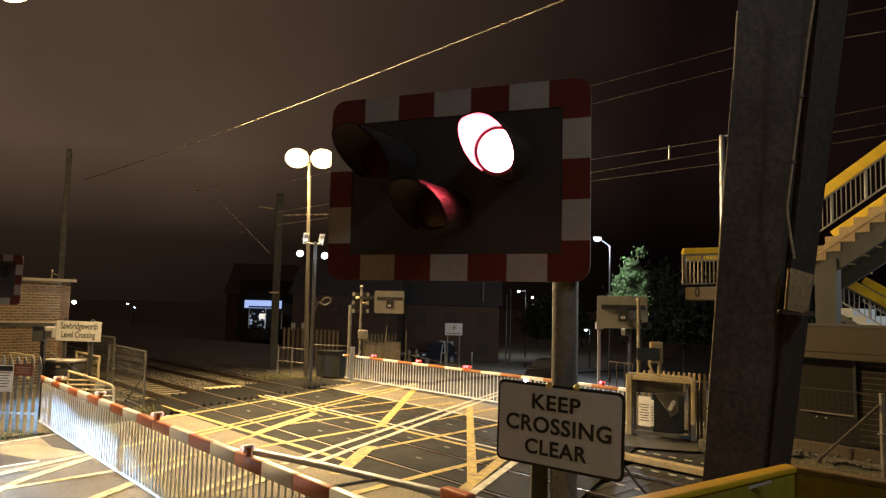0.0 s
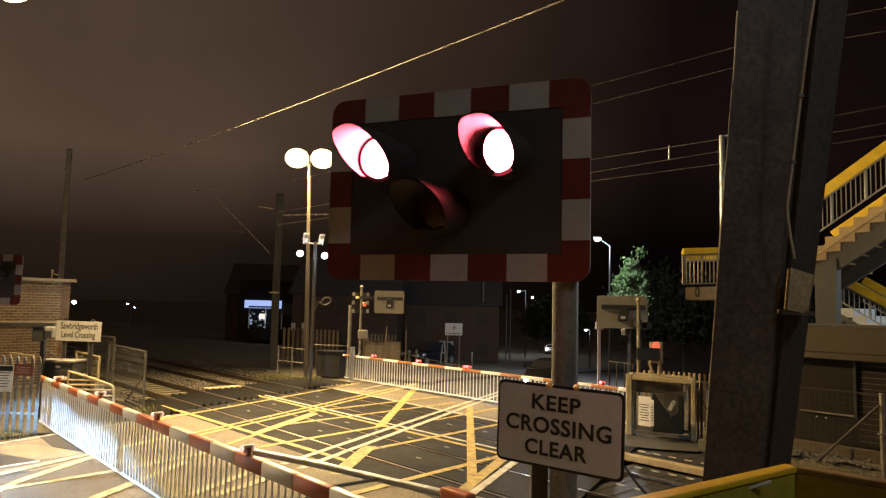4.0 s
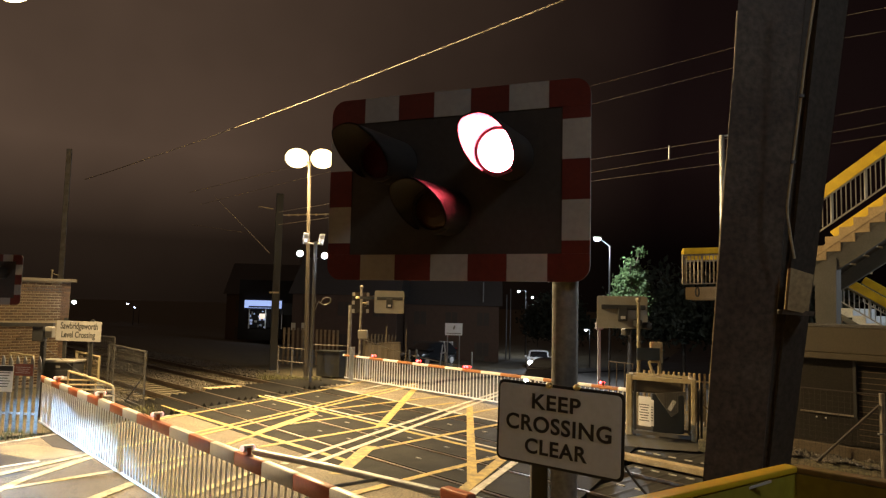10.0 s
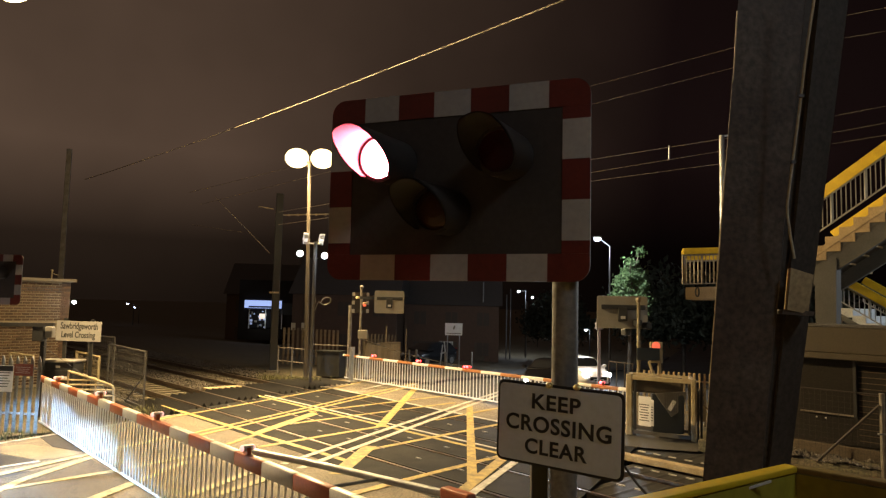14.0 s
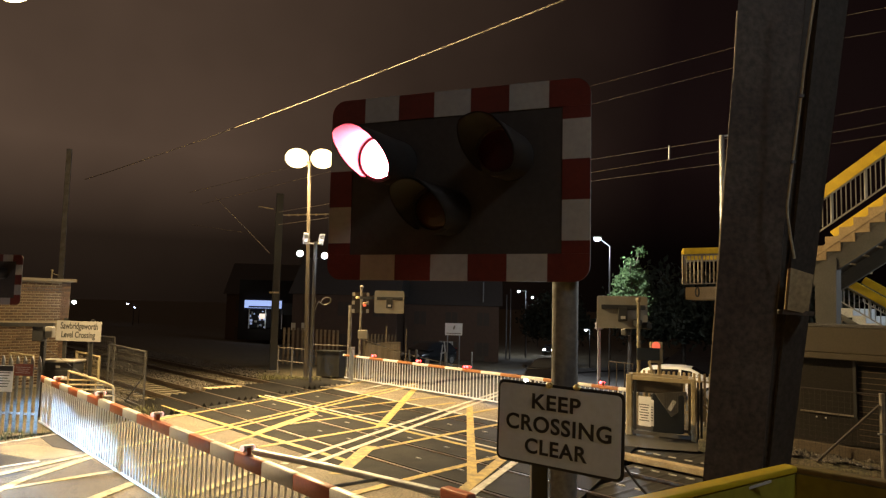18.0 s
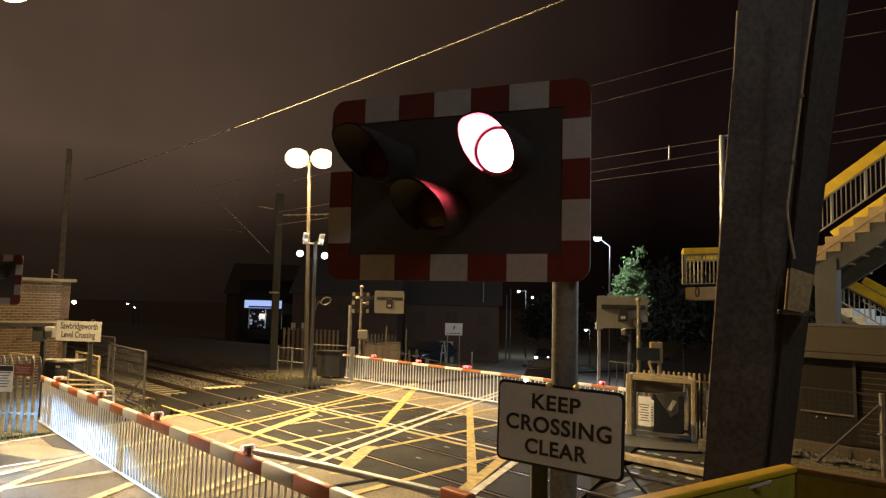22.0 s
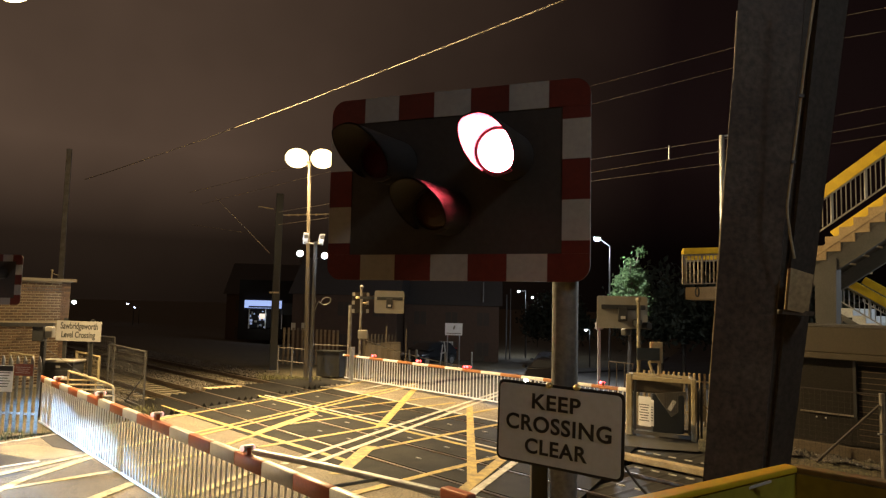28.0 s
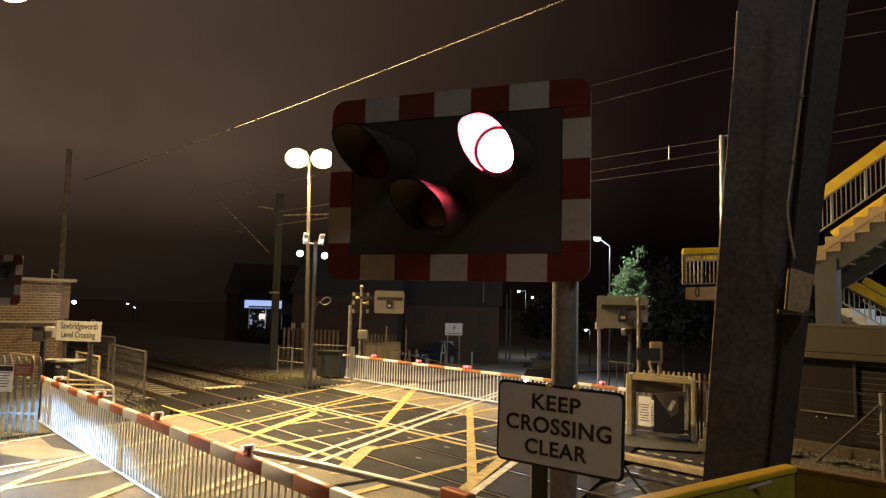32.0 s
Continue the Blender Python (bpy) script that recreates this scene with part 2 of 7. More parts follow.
MAST_DARK = mat("dull_mast_paint", (0.13, 0.105, 0.075), 0.7, 0.1, vary=0.3, scale=3, fine=40, bump=0.1)
MESH_DARK = mat("dark_rusty_wire", (0.04, 0.032, 0.026), 0.8, 0.2, bump=0)
# darker copy of the column steel, for its web and rear flange
COLUMN_DARK = mat("dark_brown_steel", (0.07, 0.058, 0.048), 0.75, 0.1, vary=0.35, scale=3.5, fine=40, bump=0.3)
RAIL_GREY = mat("grey_baluster_paint", (0.24, 0.235, 0.22), 0.55, 0.2, bump=0)
STRIP_OLIVE = mat("olive_strip_paint", (0.07, 0.062, 0.02), 0.6, bump=0.05)
SHEET_GREY = mat("dull_reflective_sheet", (0.57, 0.63, 0.72), 0.5, vary=0.06, scale=3, fine=40, bump=0.03, dirt_amount=0.25)
FASCIA = mat("buff_fascia_board", (0.058, 0.044, 0.024), 0.6, vary=0.12, scale=1.2, fine=30, bump=0.05, dirt=(0.055, 0.042, 0.02), dirt_amount=0.5)
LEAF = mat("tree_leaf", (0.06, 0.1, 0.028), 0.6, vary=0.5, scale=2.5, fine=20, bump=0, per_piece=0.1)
# leaf colour darkened for the trees that the lamps leave dim
LEAF_DIMMED = mat("dimmed_tree_leaf", (0.024, 0.03, 0.015), 0.7, vary=0.5, scale=1.5, fine=20, bump=0)
BARK = mat("bark", (0.09, 0.07, 0.05), 0.9, vary=0.4, scale=5, fine=40, bump=0.6)
HOUSE = mat("dark_house_brick", (0.125, 0.075, 0.05), 0.9, vary=0.3, scale=3, fine=30)
ROOF_TILE = mat("slate_roof", (0.08, 0.073, 0.07), 0.7, vary=0.3, scale=3, fine=30)
DARK_GLASS = glass_mat("dark_glass", (0.012, 0.013, 0.015))
GRASS = mat("verge_grass", (0.10, 0.105, 0.03), 0.8, vary=0.4, scale=4, fine=20, bump=0, dirt=(0.12, 0.09, 0.04), dirt_amount=0.6)
HOUSE_PANE = glass_mat("dull_window_glass", (0.075, 0.055, 0.042), 0.85)
TYRE = mat("tyre_rubber", (0.02, 0.02, 0.02), 0.8, bump=0.1)
RIM = mat("alloy_rim", (0.45, 0.45, 0.46), 0.35, 0.8, bump=0)
PLASTIC = mat("black_plastic", (0.02, 0.02, 0.02), 0.5, bump=0)
PAINT_DARK = glass_mat("black_car_paint", (0.005, 0.005, 0.006), 0.12)
PAINT_WHITE = glass_mat("white_car_paint", (0.84, 0.84, 0.84), 0.35)
PAINT_GREY = glass_mat("dark_grey_car_paint", (0.012, 0.013, 0.015), 0.15)
PLATE = mat("number_plate_face", (0.75, 0.76, 0.78), 0.4, vary=0.05, bump=0)
RED_LENS_DARK = glass_mat("unlit_red_lens", (0.05, 0.004, 0.005), 0.15)
AMBER_DARK = glass_mat("unlit_amber_lens", (0.06, 0.025, 0.004), 0.15)
RED_GLOW = glow("lit_red_lens", (1.0, 0.085, 0.125), 260.0)
RED_BEAM = glow("lit_red_beam_lens", (1.0, 0.085, 0.1), 240.0)
RED_DIM = glow("dim_red_lens", (1.0, 0.16, 0.08), 0.9)
RED_SMALL = glow("lit_red_boom_light", (1.0, 0.035, 0.045), 20.0)
PINK_SMALL = glow("lit_boom_light", (1.0, 0.52, 0.46), 1.3)
SODIUM_GLOW = glow("sodium_lamp_face", (1.0, 0.76, 0.36), 6.0)
WHITE_GLOW = glow("white_lamp_face", (0.80, 0.90, 1.0), 60.0)
BLUE_GLOW = glow("bluish_lamp_face", (0.55, 0.72, 1.0), 12.0)
HEAD_GLOW = glow("headlight_face", (0.85, 0.90, 1.0), 120.0)
SHOP_GLOW = glow("lit_shop_fascia", (0.42, 0.55, 1.0), 0.9)
# goods glow by themselves, in place of light on the shelves
SHOP_ITEM = glow("glowing_shop_goods", (0.55, 0.66, 1.0), 0.35)
SHOP_WARM = glow("lit_shop_window", (0.9, 0.75, 0.62), 0.8)
TAIL_RED = glass_mat("tail_light_red", (0.3, 0.01, 0.01), 0.15)


# ---- helpers for meshes ----
ROOT = {}


def thing(name, loc, label, category, group="", rz=0.0, kind=""):
    ob = new(name)
    ob.empty_display_size = 0.1
    ob.matrix_basis = pose(*loc, 0, 0, rz)
    ROOT[ob] = pose(*loc, 0, 0, rz)
    return tagged(ob, label, category, group, kind)


def mesh_of(name, bm, material, smooth=False):
    me = bpy.data.meshes.new(name)
    bmesh.ops.recalc_face_normals(bm, faces=bm.faces[:])
    bm.to_mesh(me)
    bm.free()
    for m in (material if isinstance(material, (list, tuple)) else [material]):
        me.materials.append(m)
    if smooth:
        me.shade_smooth()
        me.set_sharp_from_angle(angle=radians(40))
    return me


def part(name, bm, material, parent, label="", smooth=False, local=False):
    """One mesh under a thing or a part; bm is in world space unless local."""
    root = parent
    while root.parent:
        root = root.parent
    if not local:
        bm.transform(ROOT[root].inverted())
    ob = new(name, mesh_of(name, bm, material, smooth))
    ob.parent = parent
    return tagged(ob, label)


def piece(name, mesh, m, parent):
    """A repeat that shares its mesh; m is its pose in world space."""
    root = parent
    while root.parent:
        root = root.parent
    ob = new(name, mesh)
    ob.parent = parent
    ob.matrix_basis = ROOT[root].inverted() @ m
    return ob


def solo(name, bm, material, label, category="", kind="", group="", smooth=False, loc=(0, 0, 0)):
    bm.transform(Matrix.Translation(-Vector(loc)))
    ob = new(name, mesh_of(name, bm, material, smooth))
    ob.location = loc
    return tagged(ob, label, category, group, kind)


def bx(c, size, rz=0.0, bm=None, bevel=0.0, m=None, mi=0):
    """A box about c, turned by rz degrees about z (or placed by m)."""
    bm = bm or bmesh.new()
    m = m or pose(*c, 0, 0, rz)
    r = bmesh.ops.create_cube(bm, size=1.0, matrix=m @ Matrix.Diagonal((*size, 1)))
    fs = set(f for v in r["verts"] for f in v.link_faces)
    for f in fs:
        f.material_index = mi
    if bevel:
        es = list(set(e for f in fs for e in f.edges))
        bmesh.ops.bevel(bm, geom=es, offset=bevel, segments=2, affect="EDGES", profile=0.5)
    return bm


def rod(p, q, r, bm=None, seg=8, r2=None):
    """A round bar from p to q."""
    bm = bm or bmesh.new()
    p, q = Vector(p), Vector(q)
    d = q - p
    m = Matrix.Translation((p + q) / 2) @ d.to_track_quat("Z", "Y").to_matrix().to_4x4()
    bmesh.ops.create_cone(bm, cap_ends=True, segments=seg, radius1=r, radius2=r if r2 is None else r2, depth=d.length, matrix=m)
    return bm


def beam(p, q, w, h, bm=None, bevel=0.0, h2=None):
    """A square bar from p to q, w wide across and h high (h2 at q), its top edge level."""
    bm = bm or bmesh.new()
    p, q = Vector(p), Vector(q)
    d = (q - p).normalized()
    side = Vector((0, 0, 1)).cross(d)
    side = side.normalized() if side.length > 1e-4 else Vector((1, 0, 0))
    up = d.cross(side)
    vs = []
    for o, hh in ((p, h), (q, h if h2 is None else h2)):
        for a, b in ((-1, -1), (1, -1), (1, 1), (-1, 1)):
            vs.append(bm.verts.new(o + side * a * w / 2 + up * b * hh / 2))
    fs = [bm.faces.new([vs[i] for i in f]) for f in ((0, 1, 2, 3), (7, 6, 5, 4), (0, 4, 5, 1), (1, 5, 6, 2), (2, 6, 7, 3), (3, 7, 4, 0))]
    if bevel:
        bmesh.ops.bevel(bm, geom=list(set(e for f in fs for e in f.edges)), offset=bevel, segments=2, affect="EDGES", profile=0.5)
    return bm


def wire_line(points, r, bm=None, seg=6):
    """A bent wire through the points."""
    bm = bm or bmesh.new()
    rings = []
    pts = [Vector(p) for p in points]
    for i, p in enumerate(pts):
        d = (pts[min(i + 1, len(pts) - 1)] - pts[max(i - 1, 0)]).normalized()
        a = d.orthogonal().normalized() if not rings else (rings[-1][1] - d * rings[-1][1].dot(d)).normalized()
        b = d.cross(a)
        rings.append(([bm.verts.new(p + (a * math.cos(k * 2 * math.pi / seg) + b * math.sin(k * 2 * math.pi / seg)) * r) for k in range(seg)], a))
    for (u, _), (v, _) in zip(rings, rings[1:]):
        for k in range(seg):
            bm.faces.new((u[k], u[(k + 1) % seg], v[(k + 1) % seg], v[k]))
    bm.faces.new(rings[0][0][::-1])
    bm.faces.new(rings[-1][0])
    return bm


def sag(p, q, drop, n=12):
    p, q = Vector(p), Vector(q)
    return [p.lerp(q, i / n) - Vector((0, 0, drop * 4 * (i / n) * (1 - i / n))) for i in range(n + 1)]


def plate_round(w, h, t, r, m, bm=None, seg=5):
    """A plate with rounded corners in its local x-z plane, t thick towards local -y, placed by m."""
    bm = bm or bmesh.new()
    ring = []
    for cx, cz, a0 in ((w / 2 - r, h / 2 - r, 0), (-w / 2 + r, h / 2 - r, 90), (-w / 2 + r, -h / 2 + r, 180), (w / 2 - r, -h / 2 + r, 270)):
        for k in range(seg + 1):
            a = radians(a0 + 90 * k / seg)
            ring.append((cx + r * math.cos(a), cz + r * math.sin(a)))
    front = [bm.verts.new(m @ Vector((x, -t, z))) for x, z in ring]
    back = [bm.verts.new(m @ Vector((x, 0, z))) for x, z in ring]
    bm.faces.new(front)
    bm.faces.new(back[::-1])
    n = len(ring)
    for i in range(n):
        bm.faces.new((front[i], back[i], back[(i + 1) % n], front[(i + 1) % n]))
    return bm


def letters(name, body, size, m, material, parent, label, thick=0.001, spacing=1.0, squash=1.0, fit=None):
    """Raised lettering as one mesh, centred on m, reading along local x with local z up and facing local -y."""
    cu = bpy.data.curves.new(name, "FONT")
    cu.body, cu.size, cu.align_x, cu.align_y, cu.extrude, cu.space_character = body, size, "CENTER", "CENTER", thick, spacing
    cu.offset = size * 0.022
    tmp = bpy.data.objects.new(name, cu)
    scene.collection.objects.link(tmp)
    me = bpy.data.meshes.new_from_object(tmp.evaluated_get(bpy.context.evaluated_depsgraph_get()))
    bpy.data.objects.remove(tmp)
    if fit:
        co = [v.co.copy() for v in me.vertices]
        lo, hi = [min(c[k] for c in co) for k in (0, 1)], [max(c[k] for c in co) for k in (0, 1)]
        me.transform(Matrix.Diagonal((fit[0] / (hi[0] - lo[0]), fit[1] / (hi[1] - lo[1]), 1, 1)) @ Matrix.Translation((-(lo[0] + hi[0]) / 2, -(lo[1] + hi[1]) / 2, 0)))
    me.transform(m @ pose(0, 0, 0, 90) @ Matrix.Diagonal((squash, 1, 1, 1)))
    root = parent
    while root.parent:
        root = root.parent
    me.transform(ROOT[root].inverted())
    me.materials.clear()
    me.materials.append(material)
    ob = new(name, me)
    ob.parent = parent
    return tagged(ob, label)


def ball(c, r, bm=None, squash=1.0):
    bm = bm or bmesh.new()
    bmesh.ops.create_uvsphere(bm, u_segments=12, v_segments=8, radius=r, matrix=Matrix.Translation(c) @ Matrix.Diagonal((1, 1, squash, 1)))
    return bm


# ---- plan: s runs along the tracks, q across them ----
TURN = 0.822
ALONG = Vector((math.cos(TURN), -math.sin(TURN), 0))
ACROSS = Vector((math.sin(TURN), math.cos(TURN), 0))
TRACK_DEG = -math.degrees(TURN)
RAIL_Q = (9.177, 10.682, 12.582, 14.087)


def at(s, q, z=0.0):
    return ALONG * s + ACROSS * q + Vector((0, 0, z))


def fall(x, y):
    """The road drops away behind the crossing."""
    q = ACROSS.x * x + ACROSS.y * y
    t = max(0.0, q - 19.5)
    drop = 0.074 * t * t / (t + 3.0)
    return -min(drop, 3.5 + 0.004 * t) if t else 0.0

# ---- ground, roads, tracks ----
def steps_of(lo, hi, a, b, fine, coarse=1.35):
    out, v, d = [], a, fine
    while v <= b:
        out.append(v)
        v += fine
    while v < hi:
        out.append(v)
        d *= coarse
        v += d
    out.append(hi)
    v, d = a - fine, fine
    while v > lo:
        out.append(v)
        d *= coarse
        v -= d
    out.append(lo)
    return sorted(out)


def ground_z(s, q):
    p = at(s, q)
    z = fall(p.x, p.y)
    bed = max(0.0, min(1.0, (q - 6.4) / 1.2)) * max(0.0, min(1.0, (17.0 - q) / 1.2))
    z -= 0.34 * bed
    return z - 0.05 + 0.03 * noise.noise((s * 0.6, q * 0.6, 0.0)) * (1 if abs(s) < 200 else 0)


bm = bmesh.new()
ss, qs = steps_of(-1800, 1800, -70, 20, 1.0), steps_of(-1800, 1800, -12, 75, 0.8)
grid = [[bm.verts.new(at(s, q, ground_z(s, q))) for q in qs] for s in ss]
for i in range(len(ss) - 1):
    for j in range(len(qs) - 1):
        bm.faces.new((grid[i][j], grid[i][j + 1], grid[i + 1][j + 1], grid[i + 1][j]))
solo("ground", bm, EARTH, "dark rough earth and grass around the crossing", "ground", "structure", smooth=True)

ROAD = Vector((0.447, 0.894, 0.0))
SIDE = Vector((-0.894, 0.447, 0.0))
MID = Vector((-0.86, 18.68, 0.0))


def road_at(p, d, z=0.0):
    """p metres to the left of the centre line, d metres beyond the middle of the tracks."""
    v = MID + ROAD * d + SIDE * p
    return Vector((v.x, v.y, z + fall(v.x, v.y)))


def strip(name, p0, p1, d0, d1, z, material, label, step=1.5, bend=0.0, depth=0.12):
    bm = bmesh.new()
    n = max(2, int((d1 - d0) / step))
    rows = []
    for i in range(n + 1):
        d = d0 + (d1 - d0) * i / n
        shift = bend * max(0.0, d - 18.0) ** 2
        rows.append([bm.verts.new(road_at(p + shift, d, zz)) for p, zz in ((p0, z - depth), (p0, z), (p1, z), (p1, z - depth))])
    for a, b in zip(rows, rows[1:]):
        for k in range(3):
            bm.faces.new((a[k], a[k + 1], b[k + 1], b[k]))
    bm.faces.new(rows[0])
    bm.faces.new(rows[-1][::-1])
    return solo(name, bm, material, label, "road", "structure")


# the deck of the crossing is one panel field cut to the line of the tracks
def deck(name, q0, q1, p0, p1, z, material, label, depth=0.3):
    def corner(p, q):
        d = (q - ACROSS.dot(MID) - ACROSS.dot(SIDE) * p) / ACROSS.dot(ROAD)
        v = MID + ROAD * d + SIDE * p
        return Vector((v.x, v.y, z))
    bm = bmesh.new()
    top = [bm.verts.new(corner(p, q)) for p, q in ((p0, q0), (p1, q0), (p1, q1), (p0, q1))]
    low = [bm.verts.new(v.co - Vector((0, 0, depth))) for v in top]
    bm.faces.new(top)
    bm.faces.new(low[::-1])
    for i in range(4):
        bm.faces.new((top[i], low[i], low[(i + 1) % 4], top[(i + 1) % 4]))
    return solo(name, bm, material, label, "road", "structure")


DECK_L, DECK_R = 6.9, -5.9
GAP = 0.095
qa, qb, qc, qd = RAIL_Q
deck("crossing_deck", 8.2, qa - GAP, DECK_R, DECK_L, 0.0, DECK, "dark crossing panels before the tracks")
deck("crossing_deck", qa + GAP, qb - GAP, DECK_R, DECK_L, 0.0, DECK, "dark crossing panels between the rails")
deck("crossing_deck", qb + GAP, qc - GAP, DECK_R, DECK_L, 0.0, DECK, "dark crossing panels between the two tracks")
deck("crossing_deck", qc + GAP, qd - GAP, DECK_R, DECK_L, 0.0, DECK, "dark crossing panels between the far rails")
deck("crossing_deck", qd + GAP, 14.95, DECK_R, DECK_L, 0.0, DECK, "dark crossing panels behind the tracks")
deck("road", -16.0, 8.196, -9.5, 6.6, -0.004, ASPHALT_OLD, "worn pale asphalt road before the crossing")
deck("road", 14.954, 17.22, DECK_R, 7.2, -0.004, ASPHALT_OLD, "worn pale asphalt road behind the crossing")
deck("road", 17.224, 20.0, DECK_R, 7.2, -0.006, ASPHALT, "dark asphalt road behind the far barrier")
strip("road", 3.9, -4.1, 8.0, 150.0, 0.012, ASPHALT, "dark asphalt road running downhill behind the crossing", bend=0.0004)
strip("pavement", 6.4, 3.95, 9.0, 90.0, 0.11, ASPHALT, "dark asphalt footway beside the road", bend=0.0004)
strip("pavement", -4.15, -6.2, 26.0, 120.0, 0.11, ASPHALT, "dark asphalt footway beside the road", bend=0.0004)
# forecourt of the station, where the road branches off
bm = bmesh.new()
a, b, c, d = road_at(-4.2, 14.0), road_at(-4.2, 25.5), road_at(-40, 12.0), road_at(-40, 4.5)
n = 10
rows = [[bm.verts.new(Vector((v.x, v.y, fall(v.x, v.y) + 0.01))) for v in (a.lerp(d, i / n), a.lerp(d, i / n).lerp(b.lerp(c, i / n), 0.5), b.lerp(c, i / n))] for i in range(n + 1)]
for u, v in zip(rows, rows[1:]):
    for k in range(2):
        bm.faces.new((u[k], u[k + 1], v[k + 1], v[k]))
solo("road", bm, ASPHALT, "dark asphalt forecourt road behind the fence", "road", "structure")

# rails in their flangeways
for q in RAIL_Q:
    bm = bmesh.new()
    for w, h, z in ((0.07, 0.045, -0.018), (0.02, 0.09, -0.085), (0.14, 0.02, -0.14)):
        bx((0, 0, 0), (520, w, h), bm=bm, m=pose(*at(-220, q, z), 0, 0, TRACK_DEG))
    solo("rail", bm, RAIL_STEEL, "worn steel running rail set into the crossing", "rail", "structure")
sleeper_bm = bx((0, 0, 0), (0.26, 2.5, 0.16), bevel=0.02)
sleeper_mesh = mesh_of("sleeper", sleeper_bm, SLEEPER)
for side, q in (("a", (qa + qb) / 2), ("b", (qc + qd) / 2)):
    bed = thing("track_bed", at(-22, q, -0.25), "concrete sleepers of a railway track", "track", kind="structure")
    for k in range(60):
        piece("sleeper", sleeper_mesh, pose(*at(-22.6 - 0.66 * k, q, -0.235), 0, 0, TRACK_DEG), bed)
    for k in range(22):
        piece("sleeper", sleeper_mesh, pose(*at(-5.2 + 0.66 * k, q, -0.235), 0, 0, TRACK_DEG), bed)

# ballast: loose stones
stone_v, stone_f = [], []
rnd = random.Random(5)
for k in range(15000):
    far = k % 3
    s = (-21.5 - rnd.random() ** 1.5 * 26) if k % 5 else (-6.3 + rnd.random() * 11)
    q = 6.9 + rnd.random() * 9.6
    if any(abs(q - r) < 0.06 for r in RAIL_Q):
        continue
    mound = 0.07 if (q < 8.3 or 10.95 < q < 12.3 or q > 14.9) else (0.02 if q > 12.3 else -0.035)
    r = 0.028 + rnd.random() * 0.035
    o = at(s, q, -0.20 + mound + rnd.random() * 0.03)
    b0 = len(stone_v)
    for dx, dy, dz in ((1, 0, 0), (-1, 0, 0), (0, 1, 0), (0, -1, 0), (0, 0, 1), (0, 0, -1)):
        j = 0.65 + rnd.random() * 0.6
        stone_v.append((o.x + dx * r * j + rnd.uniform(-.3, .3) * r, o.y + dy * r * j + rnd.uniform(-.3, .3) * r, o.z + dz * r * j))
    for f in ((0, 2, 4), (2, 1, 4), (1, 3, 4), (3, 0, 4), (2, 0, 5), (1, 2, 5), (3, 1, 5), (0, 3, 5)):
        stone_f.append(tuple(b0 + i for i in f))
me = bpy.data.meshes.new("ballast")
me.from_pydata(stone_v, [], stone_f)
me.materials.append(BALLAST)
tagged(new("ballast", me), "loose grey brown ballast stones between the rails", "ballast", kind="stuff")
bm = bmesh.new()
for q0, q1, z in ((6.9, 8.25, -0.15), (10.95, 12.3, -0.15), (15.0, 16.6, -0.14), (8.25, 10.95, -0.245), (12.3, 15.0, -0.245)):
    for s0, s1 in ((-300, -21.2), (-6.4, 60)):
        bx((0, 0, 0), (s1 - s0, q1 - q0, 0.1), bm=bm, m=pose(*at((s0 + s1) / 2, (q0 + q1) / 2, z - 0.05), 0, 0, TRACK_DEG))
solo("ballast_bed", bm, BALLAST, "bed of grey brown ballast under the tracks", "ballast", "structure")


# road markings, laid proud of the surface
LAID = [0]


def mark(a, b, w, material, label="", w2=None):
    LAID[0] += 1
    lift = 0.0045 + 0.00025 * LAID[0]
    a, b = Vector(a), Vector(b)
    a.z = b.z = 0.0
    d = (b - a).normalized()
    e = Vector((-d.y, d.x, 0)) * 0.5
    bm = bmesh.new()
    n = max(1, int((b - a).length / 2.0))
    w2 = w if w2 is None else w2
    top, low = [], []
    for i in range(n + 1):
        c = a.lerp(b, i / n)
        ww = w + (w2 - w) * i / n
        z = fall(c.x, c.y) + lift + (0.014 if ACROSS.dot(c) > 20.2 else 0.0)
        top.append([bm.verts.new(c + e * ww * k + Vector((0, 0, z))) for k in (-1, 1)])
        low.append([bm.verts.new(c + e * ww * k + Vector((0, 0, z - lift + 0.001))) for k in (-1, 1)])
    for i in range(n):
        bm.faces.new((top[i][0], top[i][1], top[i + 1][1], top[i + 1][0]))
        for k in (0, 1):
            bm.faces.new((top[i][k], top[i + 1][k], low[i + 1][k], low[i][k]))
    ob = solo("road_marking", bm, material, label or ("worn yellow hatching line painted on the crossing" if material in (YELLOW_LINE, YELLOW_OVERLIT) else "worn white line painted on the road"), "road marking", "structure", smooth=False)
    return ob


def patch(pts, material, label):
    """An area of other surfacing or of painted shadow, laid on the road."""
    LAID[0] += 1
    bm = bmesh.new()
    top = [bm.verts.new((x, y, 0.0045 + 0.00002 * LAID[0])) for x, y in pts]
    low = [bm.verts.new((x, y, 0.001)) for x, y in pts]
    bm.faces.new(top)
    for i in range(len(pts)):
        bm.faces.new((top[i], top[(i + 1) % len(pts)], low[(i + 1) % len(pts)], low[i]))
    return solo("road_patch", bm, material, label, "road", "structure")


Y, Wt, Y_OVERLIT = YELLOW_LINE, WHITE_LINE, YELLOW_OVERLIT
# edges of the yellow box, along the tracks
mark((-8.646, 21.440, 0.0), (-1.773, 14.520, 0.0), 0.16, Y)
mark((-6.539, 24.315, 0.0), (1.575, 15.511, 0.0), 0.14, Y)
mark((-6.120, 24.240, 0.0), (1.622, 15.983, 0.0), 0.11, Wt)
mark((-4.326, 26.857, 0.0), (1.983, 19.668, 0.0), 0.12, Wt)
